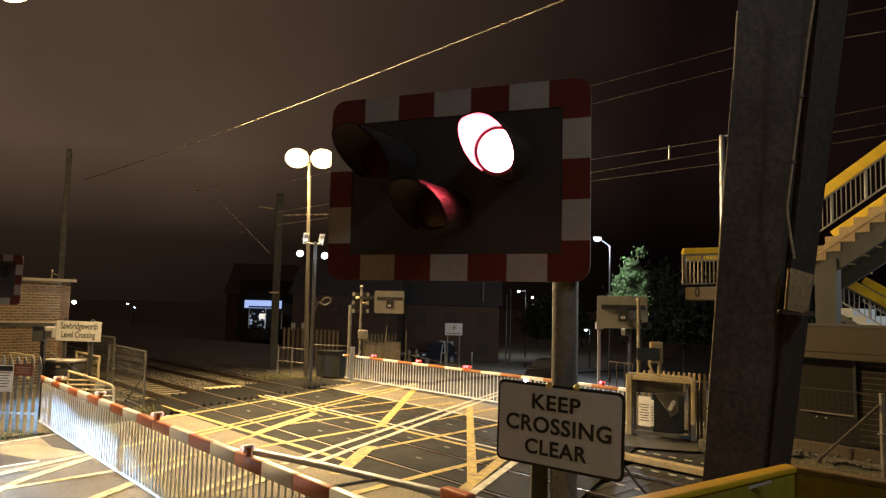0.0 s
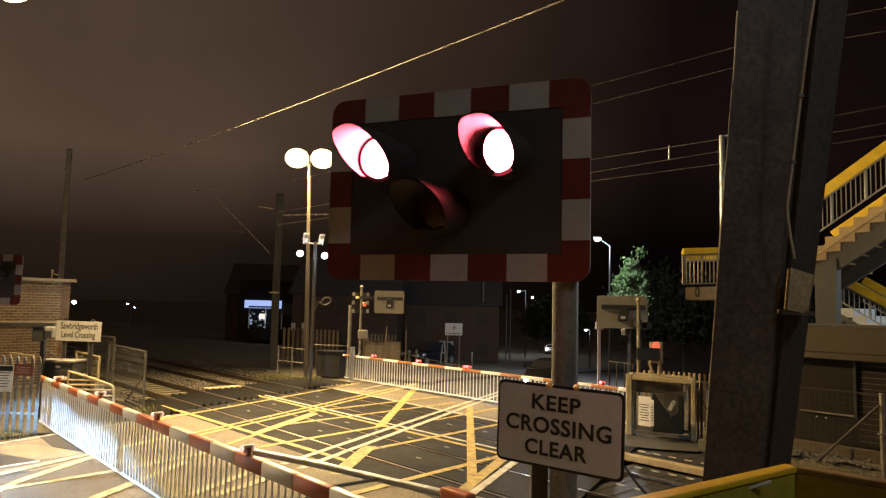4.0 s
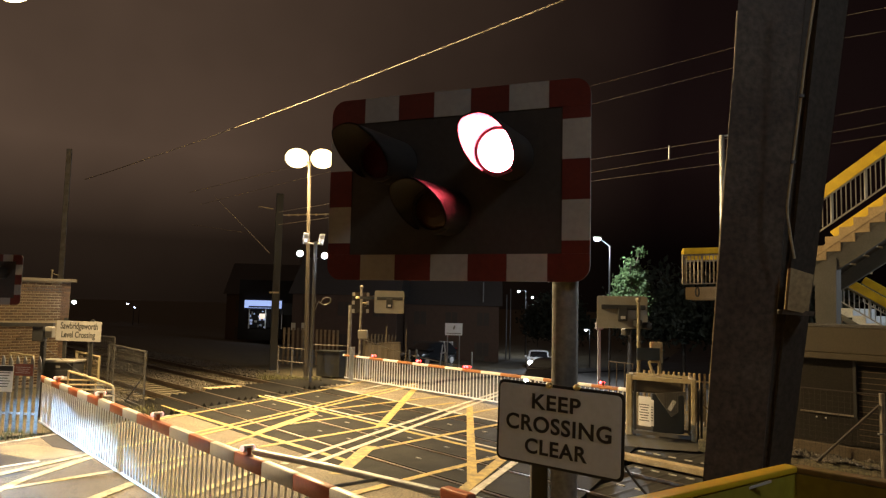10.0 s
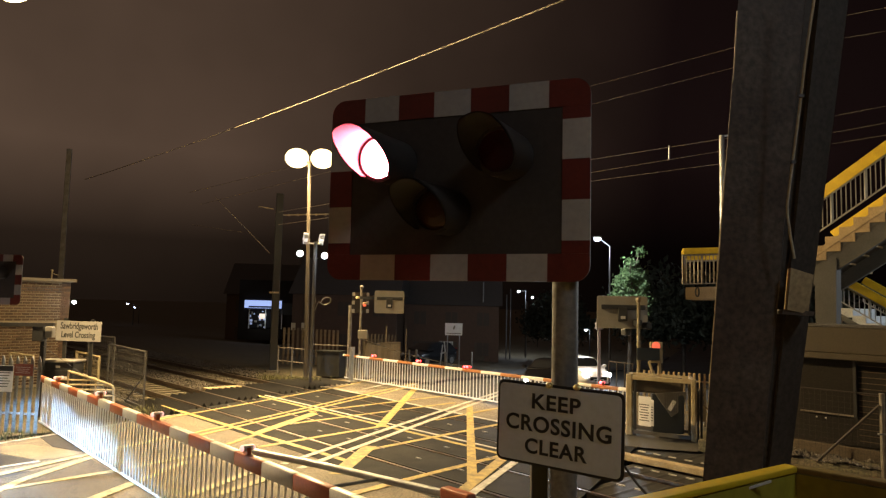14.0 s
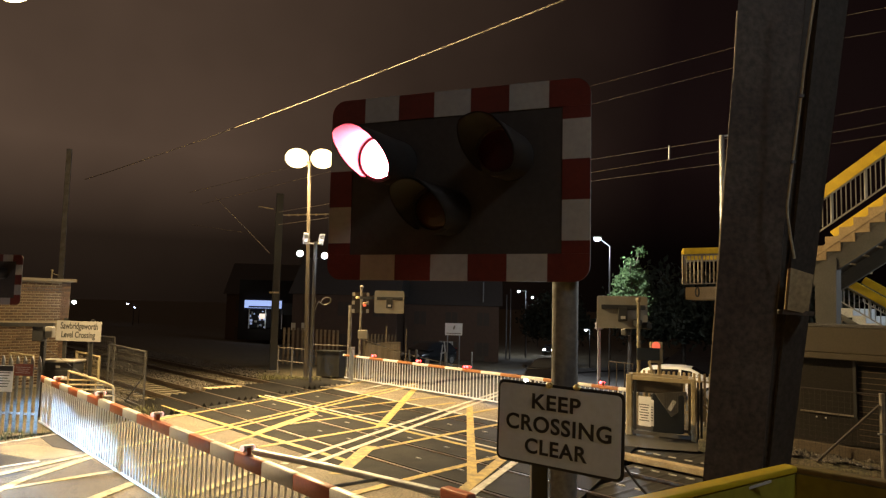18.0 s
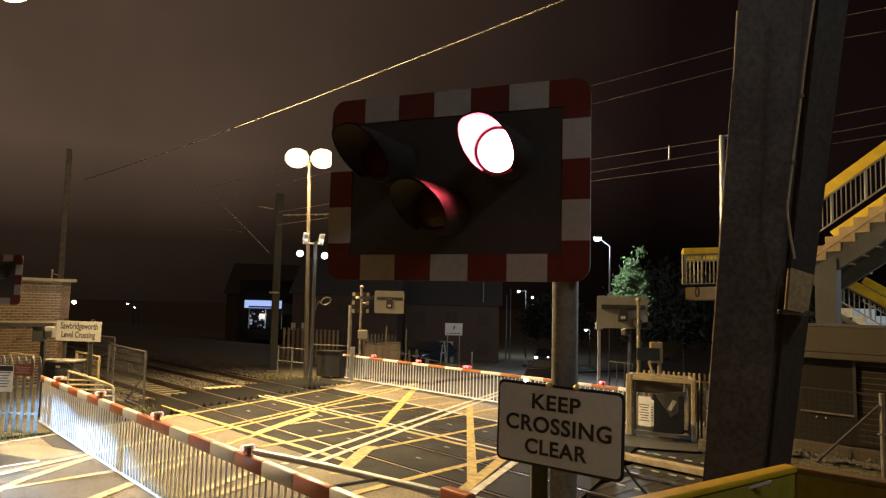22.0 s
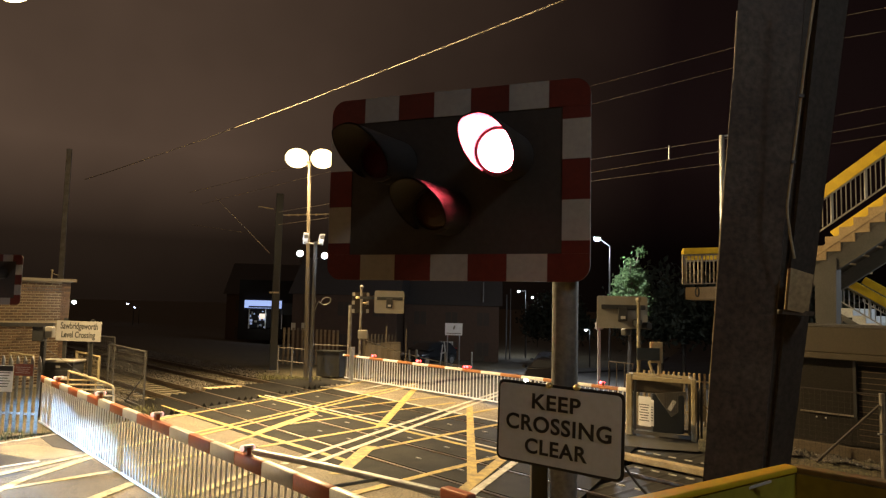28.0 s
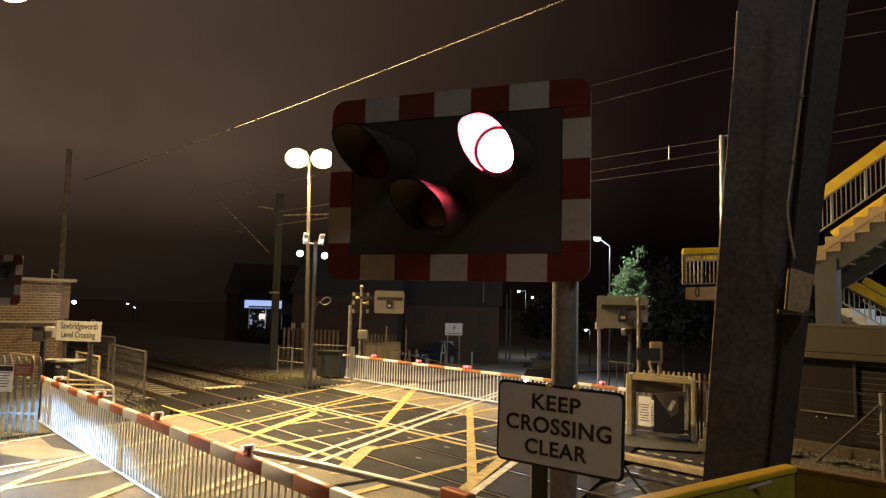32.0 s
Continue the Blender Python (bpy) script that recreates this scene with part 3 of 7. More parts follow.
# hatching
mark((-3.926, 20.923, 0.0), (1.117, 26.153, 0.0), 0.15, Y)
mark((-4.090, 18.765, 0.0), (0.529, 23.539, 0.0), 0.15, Y)
mark((-4.123, 15.773, 0.0), (-1.419, 18.946, 0.0), 0.16, Y)
mark((-0.112, 19.944, 0.0), (2.315, 23.047, 0.0), 0.13, Y)
mark((-1.725, 15.618, 0.0), (2.002, 19.855, 0.0), 0.15, Y)
mark((-0.736, 13.074, 0.0), (1.592, 15.684, 0.0), 0.17, Y)
mark((-0.938, 27.695, 0.0), (-1.595, 18.666, 0.0), 0.24, Y)
mark((-1.593, 16.182, 0.0), (-1.972, 13.509, 0.0), 0.32, Y)
mark((1.018, 23.224, 0.0), (0.653, 12.998, 0.0), 0.2, Y)
mark((1.681, 15.930, 0.0), (0.258, 12.008, 0.0), 0.24, Y)
mark((-7.965, 18.504, 0.0), (-6.382, 21.798, 0.0), 0.13, Y)
mark((-6.382, 21.798, 0.0), (-3.841, 27.316, 0.0), 0.13, Y)
mark((-3.841, 27.316, 0.0), (-2.890, 30.169, 0.0), 0.12, Y)
# edge lines of the carriageway
mark((-6.188, 16.991, 0.0), (-0.877, 29.289, 0.0), 0.13, Y)
mark((-5.871, 16.958, 0.0), (-0.890, 28.277, 0.0), 0.13, Y)
mark((-4.876, 15.998, 0.0), (-3.649, 20.539, 0.0), 0.13, Y)
mark((-4.616, 17.331, 0.0), (-3.753, 20.734, 0.0), 0.2, Y)
mark((-3.183, 14.228, 0.0), (2.360, 26.883, 0.0), 0.15, Wt)
mark((-2.764, 13.886, 0.0), (2.847, 27.322, 0.0), 0.15, Wt)
mark((1.837, 15.370, 0.0), (0.472, 12.026, 0.0), 0.17, Wt)
mark((-1.145, 13.243, 0.0), (1.169, 11.376, 0.0), 0.13, Wt)
mark((-1.600, 12.060, 0.0), (-0.664, 13.122, 0.0), 0.2, Y)
# before the near barrier
mark((-9.998, 15.232, 0.0), (-7.668, 19.653, 0.0), 0.12, Wt)
mark((-8.690, 13.132, 0.0), (-8.019, 13.985, 0.0), 0.13, Wt)
mark((-8.246, 12.631, 0.0), (-7.437, 14.610, 0.0), 0.2, Y_OVERLIT)
mark((-7.437, 14.610, 0.0), (-6.240, 17.130, 0.0), 0.18, Y_OVERLIT)
mark((-7.480, 11.634, 0.0), (-7.497, 12.581, 0.0), 0.2, Y_OVERLIT)
mark((-7.497, 12.581, 0.0), (-7.190, 14.477, 0.0), 0.2, Y_OVERLIT)
mark((-7.634, 11.723, 0.0), (-6.253, 13.322, 0.0), 0.16, Y_OVERLIT)
mark((-6.253, 13.322, 0.0), (-4.979, 15.149, 0.0), 0.16, Y_OVERLIT)
mark((-5.825, 10.864, 0.0), (-5.481, 12.529, 0.0), 0.22, Y_OVERLIT)
mark((-5.481, 12.529, 0.0), (-5.152, 14.227, 0.0), 0.2, Y_OVERLIT)
mark((-4.228, 11.840, 0.0), (-3.654, 13.438, 0.0), 0.2, Y_OVERLIT)
mark((-3.817, 11.874, 0.0), (-3.058, 13.321, 0.0), 0.22, Y_OVERLIT)
patch([(-9.97, 14.66), (-9.61, 15.22), (-9.17, 15.51), (-8.47, 15.23), (-7.54, 14.82), (-7.83, 14.25), (-8.11, 14.07), (-9.20, 14.58), (-9.56, 14.07)], BUFF_ROAD, "worn buff patch of road surfacing")
# shadows at the roadside, painted as dark patches
patch([(-9.50, 13.98), (-9.17, 14.53), (-8.09, 14.03), (-8.33, 13.76), (-8.51, 13.51), (-8.89, 13.11)], ASPHALT, "dark strip on the road, a painted shadow")
patch([(-8.21, 12.14), (-8.08, 13.02), (-7.68, 13.23), (-7.61, 12.77), (-7.69, 12.26), (-7.75, 11.48)], ASPHALT, "dark strip on the road, a painted shadow")
patch([(-8.16, 12.07), (-7.68, 13.23), (-7.17, 14.32), (-6.20, 13.28), (-5.58, 12.52), (-5.81, 11.51), (-5.87, 10.86), (-7.24, 10.75)], ASPHALT_BROWN, "brown patch of road surfacing")
patch([(-10.54, 15.47), (-10.22, 16.15), (-9.76, 16.69), (-9.45, 16.88), (-10.37, 18.01), (-10.89, 18.63), (-11.05, 17.43), (-11.26, 16.51)], EARTH, "dark earth and leaf litter at the foot of the fence")
# shadow strip beneath the boom, painted as dark asphalt
patch([(-9.44, 16.38), (-9.12, 16.70), (-7.60, 14.92), (-7.81, 15.01), (-8.53, 15.34)], ASPHALT, "dark strip on the road, a painted shadow")
patch([(4.45, 16.95), (4.62, 17.5), (4.9, 18.5), (5.25, 18.9), (6.0, 18.5), (6.75, 17.9), (6.6, 17.2), (6.15, 16.4), (5.3, 16.6)], ASPHALT, "dark asphalt before the machine enclosure")
patch([(-3.28, 29.21), (-1.94, 29.07), (-1.36, 27.43), (-2.50, 26.67), (-3.32, 27.61)], ASPHALT_BROWN, "brown patch of road surfacing")
# far road lines
mark((-2.994, 26.406, 0.000), (0.608, 35.120, 0.000), 0.1, Wt)
mark((-1.709, 26.646, 0.000), (1.484, 35.333, 0.000), 0.1, Wt)
mark((2.373, 40.752, 0.000), (3.618, 43.659, 0.000), 0.12, Wt)
# small reflecting studs between the rails
stud_mesh = mesh_of("road_stud", bx((0, 0, 0), (0.17, 0.05, 0.02), bevel=0.006), KERB)
studs = thing("road_studs", at(-15, 10.0, 0.0), "small pale studs set into the crossing panels", "road stud", kind="structure")
for k in range(9):
    piece("road_stud", stud_mesh, pose(*at(-20.4 + 1.3 * k, 9.93, 0.008), 0, 0, TRACK_DEG), studs)
    piece("road_stud", stud_mesh, pose(*at(-21.2 + 1.35 * k, 11.2, 0.008), 0, 0, TRACK_DEG), studs)
    piece("road_stud", stud_mesh, pose(*at(-22.0 + 1.35 * k, 13.33, 0.008), 0, 0, TRACK_DEG), studs)

# ridged panels that keep walkers off the tracks
ridge = bmesh.new()
v = [ridge.verts.new(c) for c in ((-1.3, -0.11, 0), (-1.3, 0.11, 0), (-1.3, 0, 0.19), (1.3, -0.11, 0), (1.3, 0.11, 0), (1.3, 0, 0.19))]
for f in ((0, 1, 2), (5, 4, 3), (0, 3, 4, 1), (1, 4, 5, 2), (2, 5, 3, 0)):
    ridge.faces.new([v[i] for i in f])
ridge_mesh = mesh_of("ridge", ridge, RUBBER)


def guard(s, q0, q1, label):
    t = thing("trespass_guard", at(s, (q0 + q1) / 2, -0.13), label, "trespass guard", "ridged guards beside the crossing")
    n = int((q1 - q0) / 0.225)
    for k in range(n):
        piece("ridge", ridge_mesh, pose(*at(s, q0 + 0.1125 + k * (q1 - q0) / n, -0.13), 0, 0, TRACK_DEG), t)


def deck_edge(q, p):
    d = (q - ACROSS.dot(MID) - ACROSS.dot(SIDE) * p) / ACROSS.dot(ROAD)
    return ALONG.dot(MID + ROAD * d + SIDE * p)


for q0, q1 in ((7.0, 9.0), (9.3, 10.56), (10.8, 12.45), (12.7, 13.96), (14.2, 16.6)):
    guard(deck_edge((q0 + q1) / 2, DECK_L) - 1.55, q0, q1, "black ridged trespass guard panels beside the tracks")
for q0, q1, ds in ((10.95, 12.35, 3.05),):
    pb = thing("sleeper_board", at(deck_edge((q0 + q1) / 2, DECK_L) - ds, (q0 + q1) / 2, -0.15), "pale weathered board behind the ridged guard", "board")
    part("board", bx((0, 0, 0), (0.45, q1 - q0, 0.1), m=pose(*at(deck_edge((q0 + q1) / 2, DECK_L) - ds, (q0 + q1) / 2, 0.0), 0, 0, TRACK_DEG), bevel=0.015), WOOD_PALE, pb)
    part("bearer", bx((0, 0, 0), (0.3, 0.2, 0.2), m=pose(*at(deck_edge((q0 + q1) / 2, DECK_L) - ds, (q0 + q1) / 2, -0.14), 0, 0, TRACK_DEG)), WOOD_DARK, pb)
guard_white = mesh_of("white_fleck", bx((0, 0, 0), (0.17, 0.05, 0.02)), WHITE_LINE)
for q0, q1, rows in ((7.2, 9.0, ()), (9.3, 10.56, (10.0,)), (10.8, 12.45, (11.55,)), (12.7, 13.5, (13.1,)), (14.2, 16.4, (14.62,))):
    s = deck_edge((q0 + q1) / 2, DECK_R) + 1.9
    panel = thing("trespass_guard", at(s, (q0 + q1) / 2, -0.13), "black ridged guard panel with white flecks beside the tracks", "trespass guard", "ridged guards beside the crossing")
    part("slab", bx((0, 0, 0), (3.6, q1 - q0, 0.12), m=pose(*at(s, (q0 + q1) / 2, -0.11), 0, 0, TRACK_DEG), bevel=0.01), RUBBER, panel)
    for k in range(9):
        c = at(s - 1.6 + 0.385 * k, (q0 + q1) / 2, -0.03)
        rb = bmesh.new()
        vv = [rb.verts.new(c + ALONG * a + ACROSS * b * (q1 - q0) * 0.46 + Vector((0, 0, z))) for b in (-1, 1) for a, z in ((-0.15, -0.035), (0.15, -0.035), (0.0, -0.005))]
        for f in ((0, 1, 2), (5, 4, 3), (0, 3, 4, 1), (1, 4, 5, 2), (2, 5, 3, 0)):
            rb.faces.new([vv[i] for i in f])
        part("ridge", rb, RUBBER, panel)
        for q in rows:
            piece("white_fleck", guard_white, pose(*at(s - 1.41 + 0.385 * k, q, 0.0), 0, 0, TRACK_DEG), panel)
tb = thing("edge_timber", (5.006, 15.368, 0.000), "pale weathered timber edging beside the tracks", "timber")
part("timber", beam(at(-8.75, 13.72, 0.03), at(-2.0, 13.72, 0.03), 0.22, 0.14, bevel=0.02), WOOD_PALE, tb)

# ---- near road signal ----
def lamp_unit(sig, m, lens_mat, flasher, n):
    """A hooded signal lamp: m places it on the board, local -y is forward. Returns the turning lamp."""
    def ring(bmx, y0, y1, r0, r1, seg=28):
        a = [bmx.verts.new(m @ Vector((r0 * math.cos(k * 2 * math.pi / seg), y0, r0 * math.sin(k * 2 * math.pi / seg)))) for k in range(seg)]
        b = [bmx.verts.new(m @ Vector((r1 * math.cos(k * 2 * math.pi / seg), y1, r1 * math.sin(k * 2 * math.pi / seg)))) for k in range(seg)]
        for k in range(seg):
            bmx.faces.new((a[k], a[(k + 1) % seg], b[(k + 1) % seg], b[k]))
        return a, b
    case = bmesh.new()
    a, b = ring(case, -0.004, -0.19, 0.107, 0.107)
    c, d = ring(case, -0.19, -0.012, 0.0897, 0.0897)
    case.faces.new(a)
    case.faces.new(d)
    for k in range(len(b)):
        case.faces.new((b[k], b[(k + 1) % len(b)], c[(k + 1) % len(b)], c[k]))
    body = part("lamp_case", case, HOOD_BLACK, sig, "matt black round lamp case", smooth=True)
    # hood: a tube cut away underneath, lined with paler paint
    for nm, r, mt in (("hood", 0.108, HOOD_BLACK), ("hood_lining", 0.1015, HOOD_IN)):
        hb = bmesh.new()
        seg = 44
        for k in range(seg + 1):
            ang = radians(-52 + 284 * k / seg)
            rise = (1 + math.sin(ang)) / 2
            length = 0.025 + 0.262 * min(1.0, rise * 1.15) ** 1.15
            p0, p1 = Vector((r * math.cos(ang), -0.185, r * math.sin(ang))), Vector((r * math.cos(ang), -0.185 - length, r * math.sin(ang)))
            row = [hb.verts.new(m @ v) for v in (p0, p1)]
            if k:
                hb.faces.new((prev[0], prev[1], row[1], row[0]))
            prev = row
        ob = part(nm, hb, mt, body if nm == "hood_lining" else body, smooth=True)
    return body


def lens_disc(m, r, rear, front):
    """A shallow lens with a lit face towards local -y and a dark back."""
    bmx = bmesh.new()
    rings = []
    seg = 32
    for rad, y in ((0.0, -0.022), (0.4, -0.019), (0.75, -0.011), (1.0, 0.0)):
        rings.append([bmx.verts.new(m @ Vector((r * rad * math.cos(k * 2 * math.pi / seg), y, r * rad * math.sin(k * 2 * math.pi / seg)))) for k in range(seg if rad else 1)])
    back = [bmx.verts.new(m @ Vector((r * math.cos(k * 2 * math.pi / seg), 0.012, r * math.sin(k * 2 * math.pi / seg)))) for k in range(seg)]
    for k in range(seg):
        j = (k + 1) % seg
        bmx.faces.new((rings[0][0], rings[1][j], rings[1][k])).material_index = 0
        for u, v in zip(rings[1:], rings[2:]):
            bmx.faces.new((u[k], u[j], v[j], v[k])).material_index = 0
        bmx.faces.new((rings[3][k], rings[3][j], back[j], back[k])).material_index = 1
    bmx.faces.new(back).material_index = 1
    return bmx


BOARD_DEG = -21.61
bw, bh, bd = 1.266, 0.88, 0.12
B = pose(0.0334, 3.083, 3.895, 0, 0, BOARD_DEG)
signal = thing("crossing_signal", (0.535, 2.95, 0.0), "crossing signal with red and white chequered board on grey pole", "road signal", "road signals of the crossing")
FLASHERS = []


def signal_board(sig, B, bw, bh, bd, stripes=True):
    part("backboard", plate_round(bw, bh, 0.012, 0.07, B), BOARD_BLACK, sig, "black backboard with rounded corners")
    if not stripes:
        return
    cw, ch = bw / 7, bh / 5
    for k in range(7):
        for z in (bh / 2 - bd / 2, -bh / 2 + bd / 2):
            x = -bw / 2 + (k + 0.5) * cw
            mt = BOARD_WHITE if k % 2 else BOARD_RED
            corner = k in (0, 6)
            c = bmesh.new()
            if corner:
                sx, sz = (-1 if k == 0 else 1), (1 if z > 0 else -1)
                pts = []
                for i in range(7):
                    an = radians(90 * i / 6)
                    pts.append((x + sx * (cw / 2 - 0.07 + 0.07 * math.sin(an)), z + sz * (bd / 2 - 0.07 + 0.07 * math.cos(an))))
                pts += [(x + sx * cw / 2, z - sz * bd / 2), (x - sx * cw / 2, z - sz * bd / 2), (x - sx * cw / 2, z + sz * bd / 2)]
                f = [c.verts.new(B @ Vector((px, -0.0165, pz))) for px, pz in pts]
                g = [c.verts.new(B @ Vector((px, -0.0125, pz))) for px, pz in pts]
                c.faces.new(f)
                for i in range(len(f)):
                    c.faces.new((f[i], f[(i + 1) % len(f)], g[(i + 1) % len(f)], g[i]))
            else:
                bx((0, 0, 0), (cw - 0.001, 0.004, bd), bm=c, m=B @ pose(x, -0.0145, z))
            part("border_panel", c, mt, sig, "white reflective panel" if mt is BOARD_WHITE else "red reflective panel")
    for z in (bh / 2 - (bd + ch) / 2, -bh / 2 + (bd + ch) / 2):
        for x in (-bw / 2 + bd / 2, bw / 2 - bd / 2):
            part("border_panel", bx((0, 0, 0), (bd, 0.004, ch - bd - 0.001), m=B @ pose(x, -0.0145, z)), BOARD_RED, sig, "red reflective panel")
    for k in range(3):
        z = bh / 2 - (k + 1.5) * ch
        hh = ch
        for x in (-bw / 2 + bd / 2, bw / 2 - bd / 2):
            mt = BOARD_RED if k % 2 else BOARD_WHITE
            part("border_panel", bx((0, 0, 0), (bd, 0.004, hh - 0.001), m=B @ pose(x, -0.0145, z)), mt, sig, "white reflective panel" if mt is BOARD_WHITE else "red reflective panel")


signal_board(signal, B, bw, bh, bd)
part("pole", rod((0.535, 2.95, 0.0), (0.535, 2.95, 4.1), 0.056, seg=24), POLE_GREY, signal, "round grey steel pole", smooth=True)
part("base_plate", bx((0.535, 2.95, 0.012), (0.3, 0.3, 0.024), bevel=0.004), GALV_DULL, signal)
for z in (3.62, 4.0):
    part("clamp", bx((0, 0, 0), (0.16, 0.1, 0.05), m=pose(0.53, 2.93, z, 0, 0, BOARD_DEG)), GALV_DULL, signal)
for dx, dz, lens, fl in ((0.280, 0.112, None, "R"), (-0.277, 0.112, None, "L"), (-0.005, -0.128, AMBER_DARK, "")):
    M = B @ pose(dx, -0.012, dz, 4)
    body = lamp_unit(signal, M, lens, fl, 0)
    if lens:
        part("lens", lens_disc(M @ pose(0, -0.17, 0), 0.089, lens, lens), [lens, lens], body, "dark amber lens")
    else:
        FLASHERS.append((fl, signal, body, M @ pose(0, -0.165, 0), 0.0892, RED_GLOW, RED_LENS_DARK))

# sign under it
K = pose(0.4776, 2.7868, 2.864, 0, 1.1, -36.1)
keep = thing("road_sign", (0.535, 2.95, 2.865), "white rectangular sign with black lettering and black border", "road sign")
part("border", plate_round(0.562, 0.336, 0.004, 0.028, K @ pose(0, 0.004, 0)), SIGN_BLACK, keep, "black rounded border")
part("face", plate_round(0.538, 0.312, 0.004, 0.02, K @ pose(0, -0.001, 0)), SHEET_GREY, keep, "white sign face")
for text, x, z, fit in (("KEEP", -0.006, 0.094, (0.216, 0.062)), ("CROSSING", -0.001, 0.002, (0.466, 0.066)), ("CLEAR", -0.004, -0.089, (0.274, 0.062))):
    letters("lettering", text, 0.085, K @ pose(x, -0.0062, z), SIGN_BLACK, keep, "black capital lettering", spacing=1.08, fit=fit)
part("bracket", bx((0, 0, 0), (0.3, 0.03, 0.03), m=K @ pose(0, 0.025, 0.07)), GALV_DULL, keep)
for x, z in ((-0.041, 0.166), (0.081, 0.172)):
    part("bracket_lug", ball(K @ Vector((x, 0.002, z - 0.003)), 0.0165, squash=0.8), CLIP_GLINT, keep, "metal clip, yellow glint in its colour", smooth=True)

# conduit beside the pole
cond = thing("cable_duct", (0.47, 3.0, 0), "dark grey steel cable duct beside the signal pole", "duct")
part("duct", bx((0.44, 3.02, 1.35), (0.07, 0.06, 2.7), bevel=0.006), CABINET, cond)
part("cable", wire_line(sag((0.862, 3.200, 2.623), (0.965, 3.000, 2.508), 0.02), 0.006), CABLE, signal, "thin black hanging cable", smooth=True)

# ---- barriers ----
def boom_light(parent, c, glow_front, glow_back, facing, k=1.0):
    d = Vector(facing).normalized()
    turn = math.degrees(math.atan2(d.y, d.x))
    lm = pose(*c, 0, 0, turn)
    box = part("lamp_box", bx((0, 0, 0), (0.2 * k, 0.12 * k, 0.11 * k), m=lm @ pose(0, 0, 0.1 * k), bevel=0.015 * k), BOOM_WHITE, parent, "white lamp box")
    part("bracket", bx((0, 0, 0), (0.06, 0.14, 0.2), m=lm @ pose(0, 0, -0.02), bevel=0.01), BOOM_RED, parent)
    for sx, g in ((1, glow_front), (-1, glow_back)):
        for sy in (0,):
            part("lamp_lens", rod(lm @ Vector((sx * 0.1 * k, sy, 0.1 * k)), lm @ Vector((sx * 0.125 * k, sy, 0.1 * k)), 0.05, seg=14) if k == 1.0 else ball(lm @ Vector((sx * 0.1 * k, sy, 0.1 * k)), 0.042), g, box, "lit round lamp lens")
    return box


def barrier(name, p, q, tip_h, root_h, first_white, stripe, bar_step, bar_low, lights, label, thick, red_from=None, bar_r=0.0115, red=None):
    """A boom from its root p to its tip q with a skirt of bars under it."""
    p, q = Vector(p), Vector(q)
    d = q - p
    L = d.length
    b = thing(name, (p.x, p.y, 0.0), label, "barrier", "lifting barriers of the crossing")
    flat = Vector((d.x, d.y, 0)).normalized()
    n = int(math.ceil((L + first_white) / stripe)) + 1
    for k in range(-1, n):
        a0, a1 = max(0.0, k * stripe - first_white), min(L, (k + 1) * stripe - first_white)
        if a1 - a0 < 0.02:
            continue
        h0, h1 = root_h + (tip_h - root_h) * a0 / L, root_h + (tip_h - root_h) * a1 / L
        white = k % 2 == 0
        if red_from is not None and k >= red_from:
            white = k > red_from and not white
        mt = BOOM_WHITE if white else red or BOOM_RED
        part("boom_stripe", beam(p + d * (a0 / L), p + d * (a1 / L), thick, h0, bevel=min(thick, h0) * 0.22, h2=h1), mt, b, "white boom section" if white else "red boom section", smooth=True)
    bar = mesh_of("skirt_bar", rod((0, 0, 0), (0, 0, -1), bar_r, seg=6), BAR_WHITE)
    nb = int((L - 0.4) / bar_step)
    for k in range(nb):
        c = p + d * ((0.3 + k * bar_step) / L)
        ln = c.z - 0.06 - bar_low
        piece("skirt_bar", bar, Matrix.Translation((c.x, c.y, c.z - 0.06)) @ Matrix.Diagonal((1, 1, ln, 1)), b)
    a, e = p + d * (0.25 / L), p + d * ((0.3 + nb * bar_step) / L)
    part("skirt_rail", beam((a.x, a.y, bar_low), (e.x, e.y, bar_low), 0.03, 0.045, bevel=0.006), BAR_WHITE, b, "white bottom rail of the skirt")
    across = Vector((-flat.y, flat.x, 0))
    for f, g1, g2 in lights:
        c = p + d * f
        boom_light(b, (c.x, c.y, c.z + root_h * 0.5), g1, g2, across, 1.0 if thick > 0.12 else 0.7)
    return b, p, d, across


NEAR_TIP = Vector((-10.541, 18.139, 1.160))
near_root = Vector((0.679, 5.611, 1.235))
nb_, np_, nd_, nax = barrier("barrier", near_root, NEAR_TIP, 0.14, 0.21, 1.20, 0.787, 0.165, 0.07,
    [(f, PINK_SMALL, PINK_SMALL) for f in (0.886, 0.680, 0.486, 0.286)], "lowered red and white striped barrier with a white skirt of bars", 0.12, red_from=12, bar_r=0.015)
part("stay_tube", wire_line([(-2.542, 9.583, 1.252), (-1.600, 9.146, 1.207), (-0.503, 8.336, 1.207), (0.472, 7.622, 1.207), (1.281, 6.969, 1.207)], 0.046, seg=10), GALV, nb_, "grey steel stay tube", smooth=True)
part("stay_strut", rod((-1.218, 8.071, 1.207), (-0.705, 8.475, 1.207), 0.023), GALV, nb_, "thin grey strut", smooth=True)
part("stay_wire", wire_line(sag((-7.492, 12.892, 2.392), (-4.779, 11.348, 1.389), 0.02), 0.0045), COLUMN_GREY, nb_, "thin stay wire")
part("stay_clamp", bx((0.228, 7.754, 1.225), (0.45, 0.15, 0.13), TRACK_DEG, bevel=0.03), BOOM_RED, nb_, "red clamp of the stay tube")
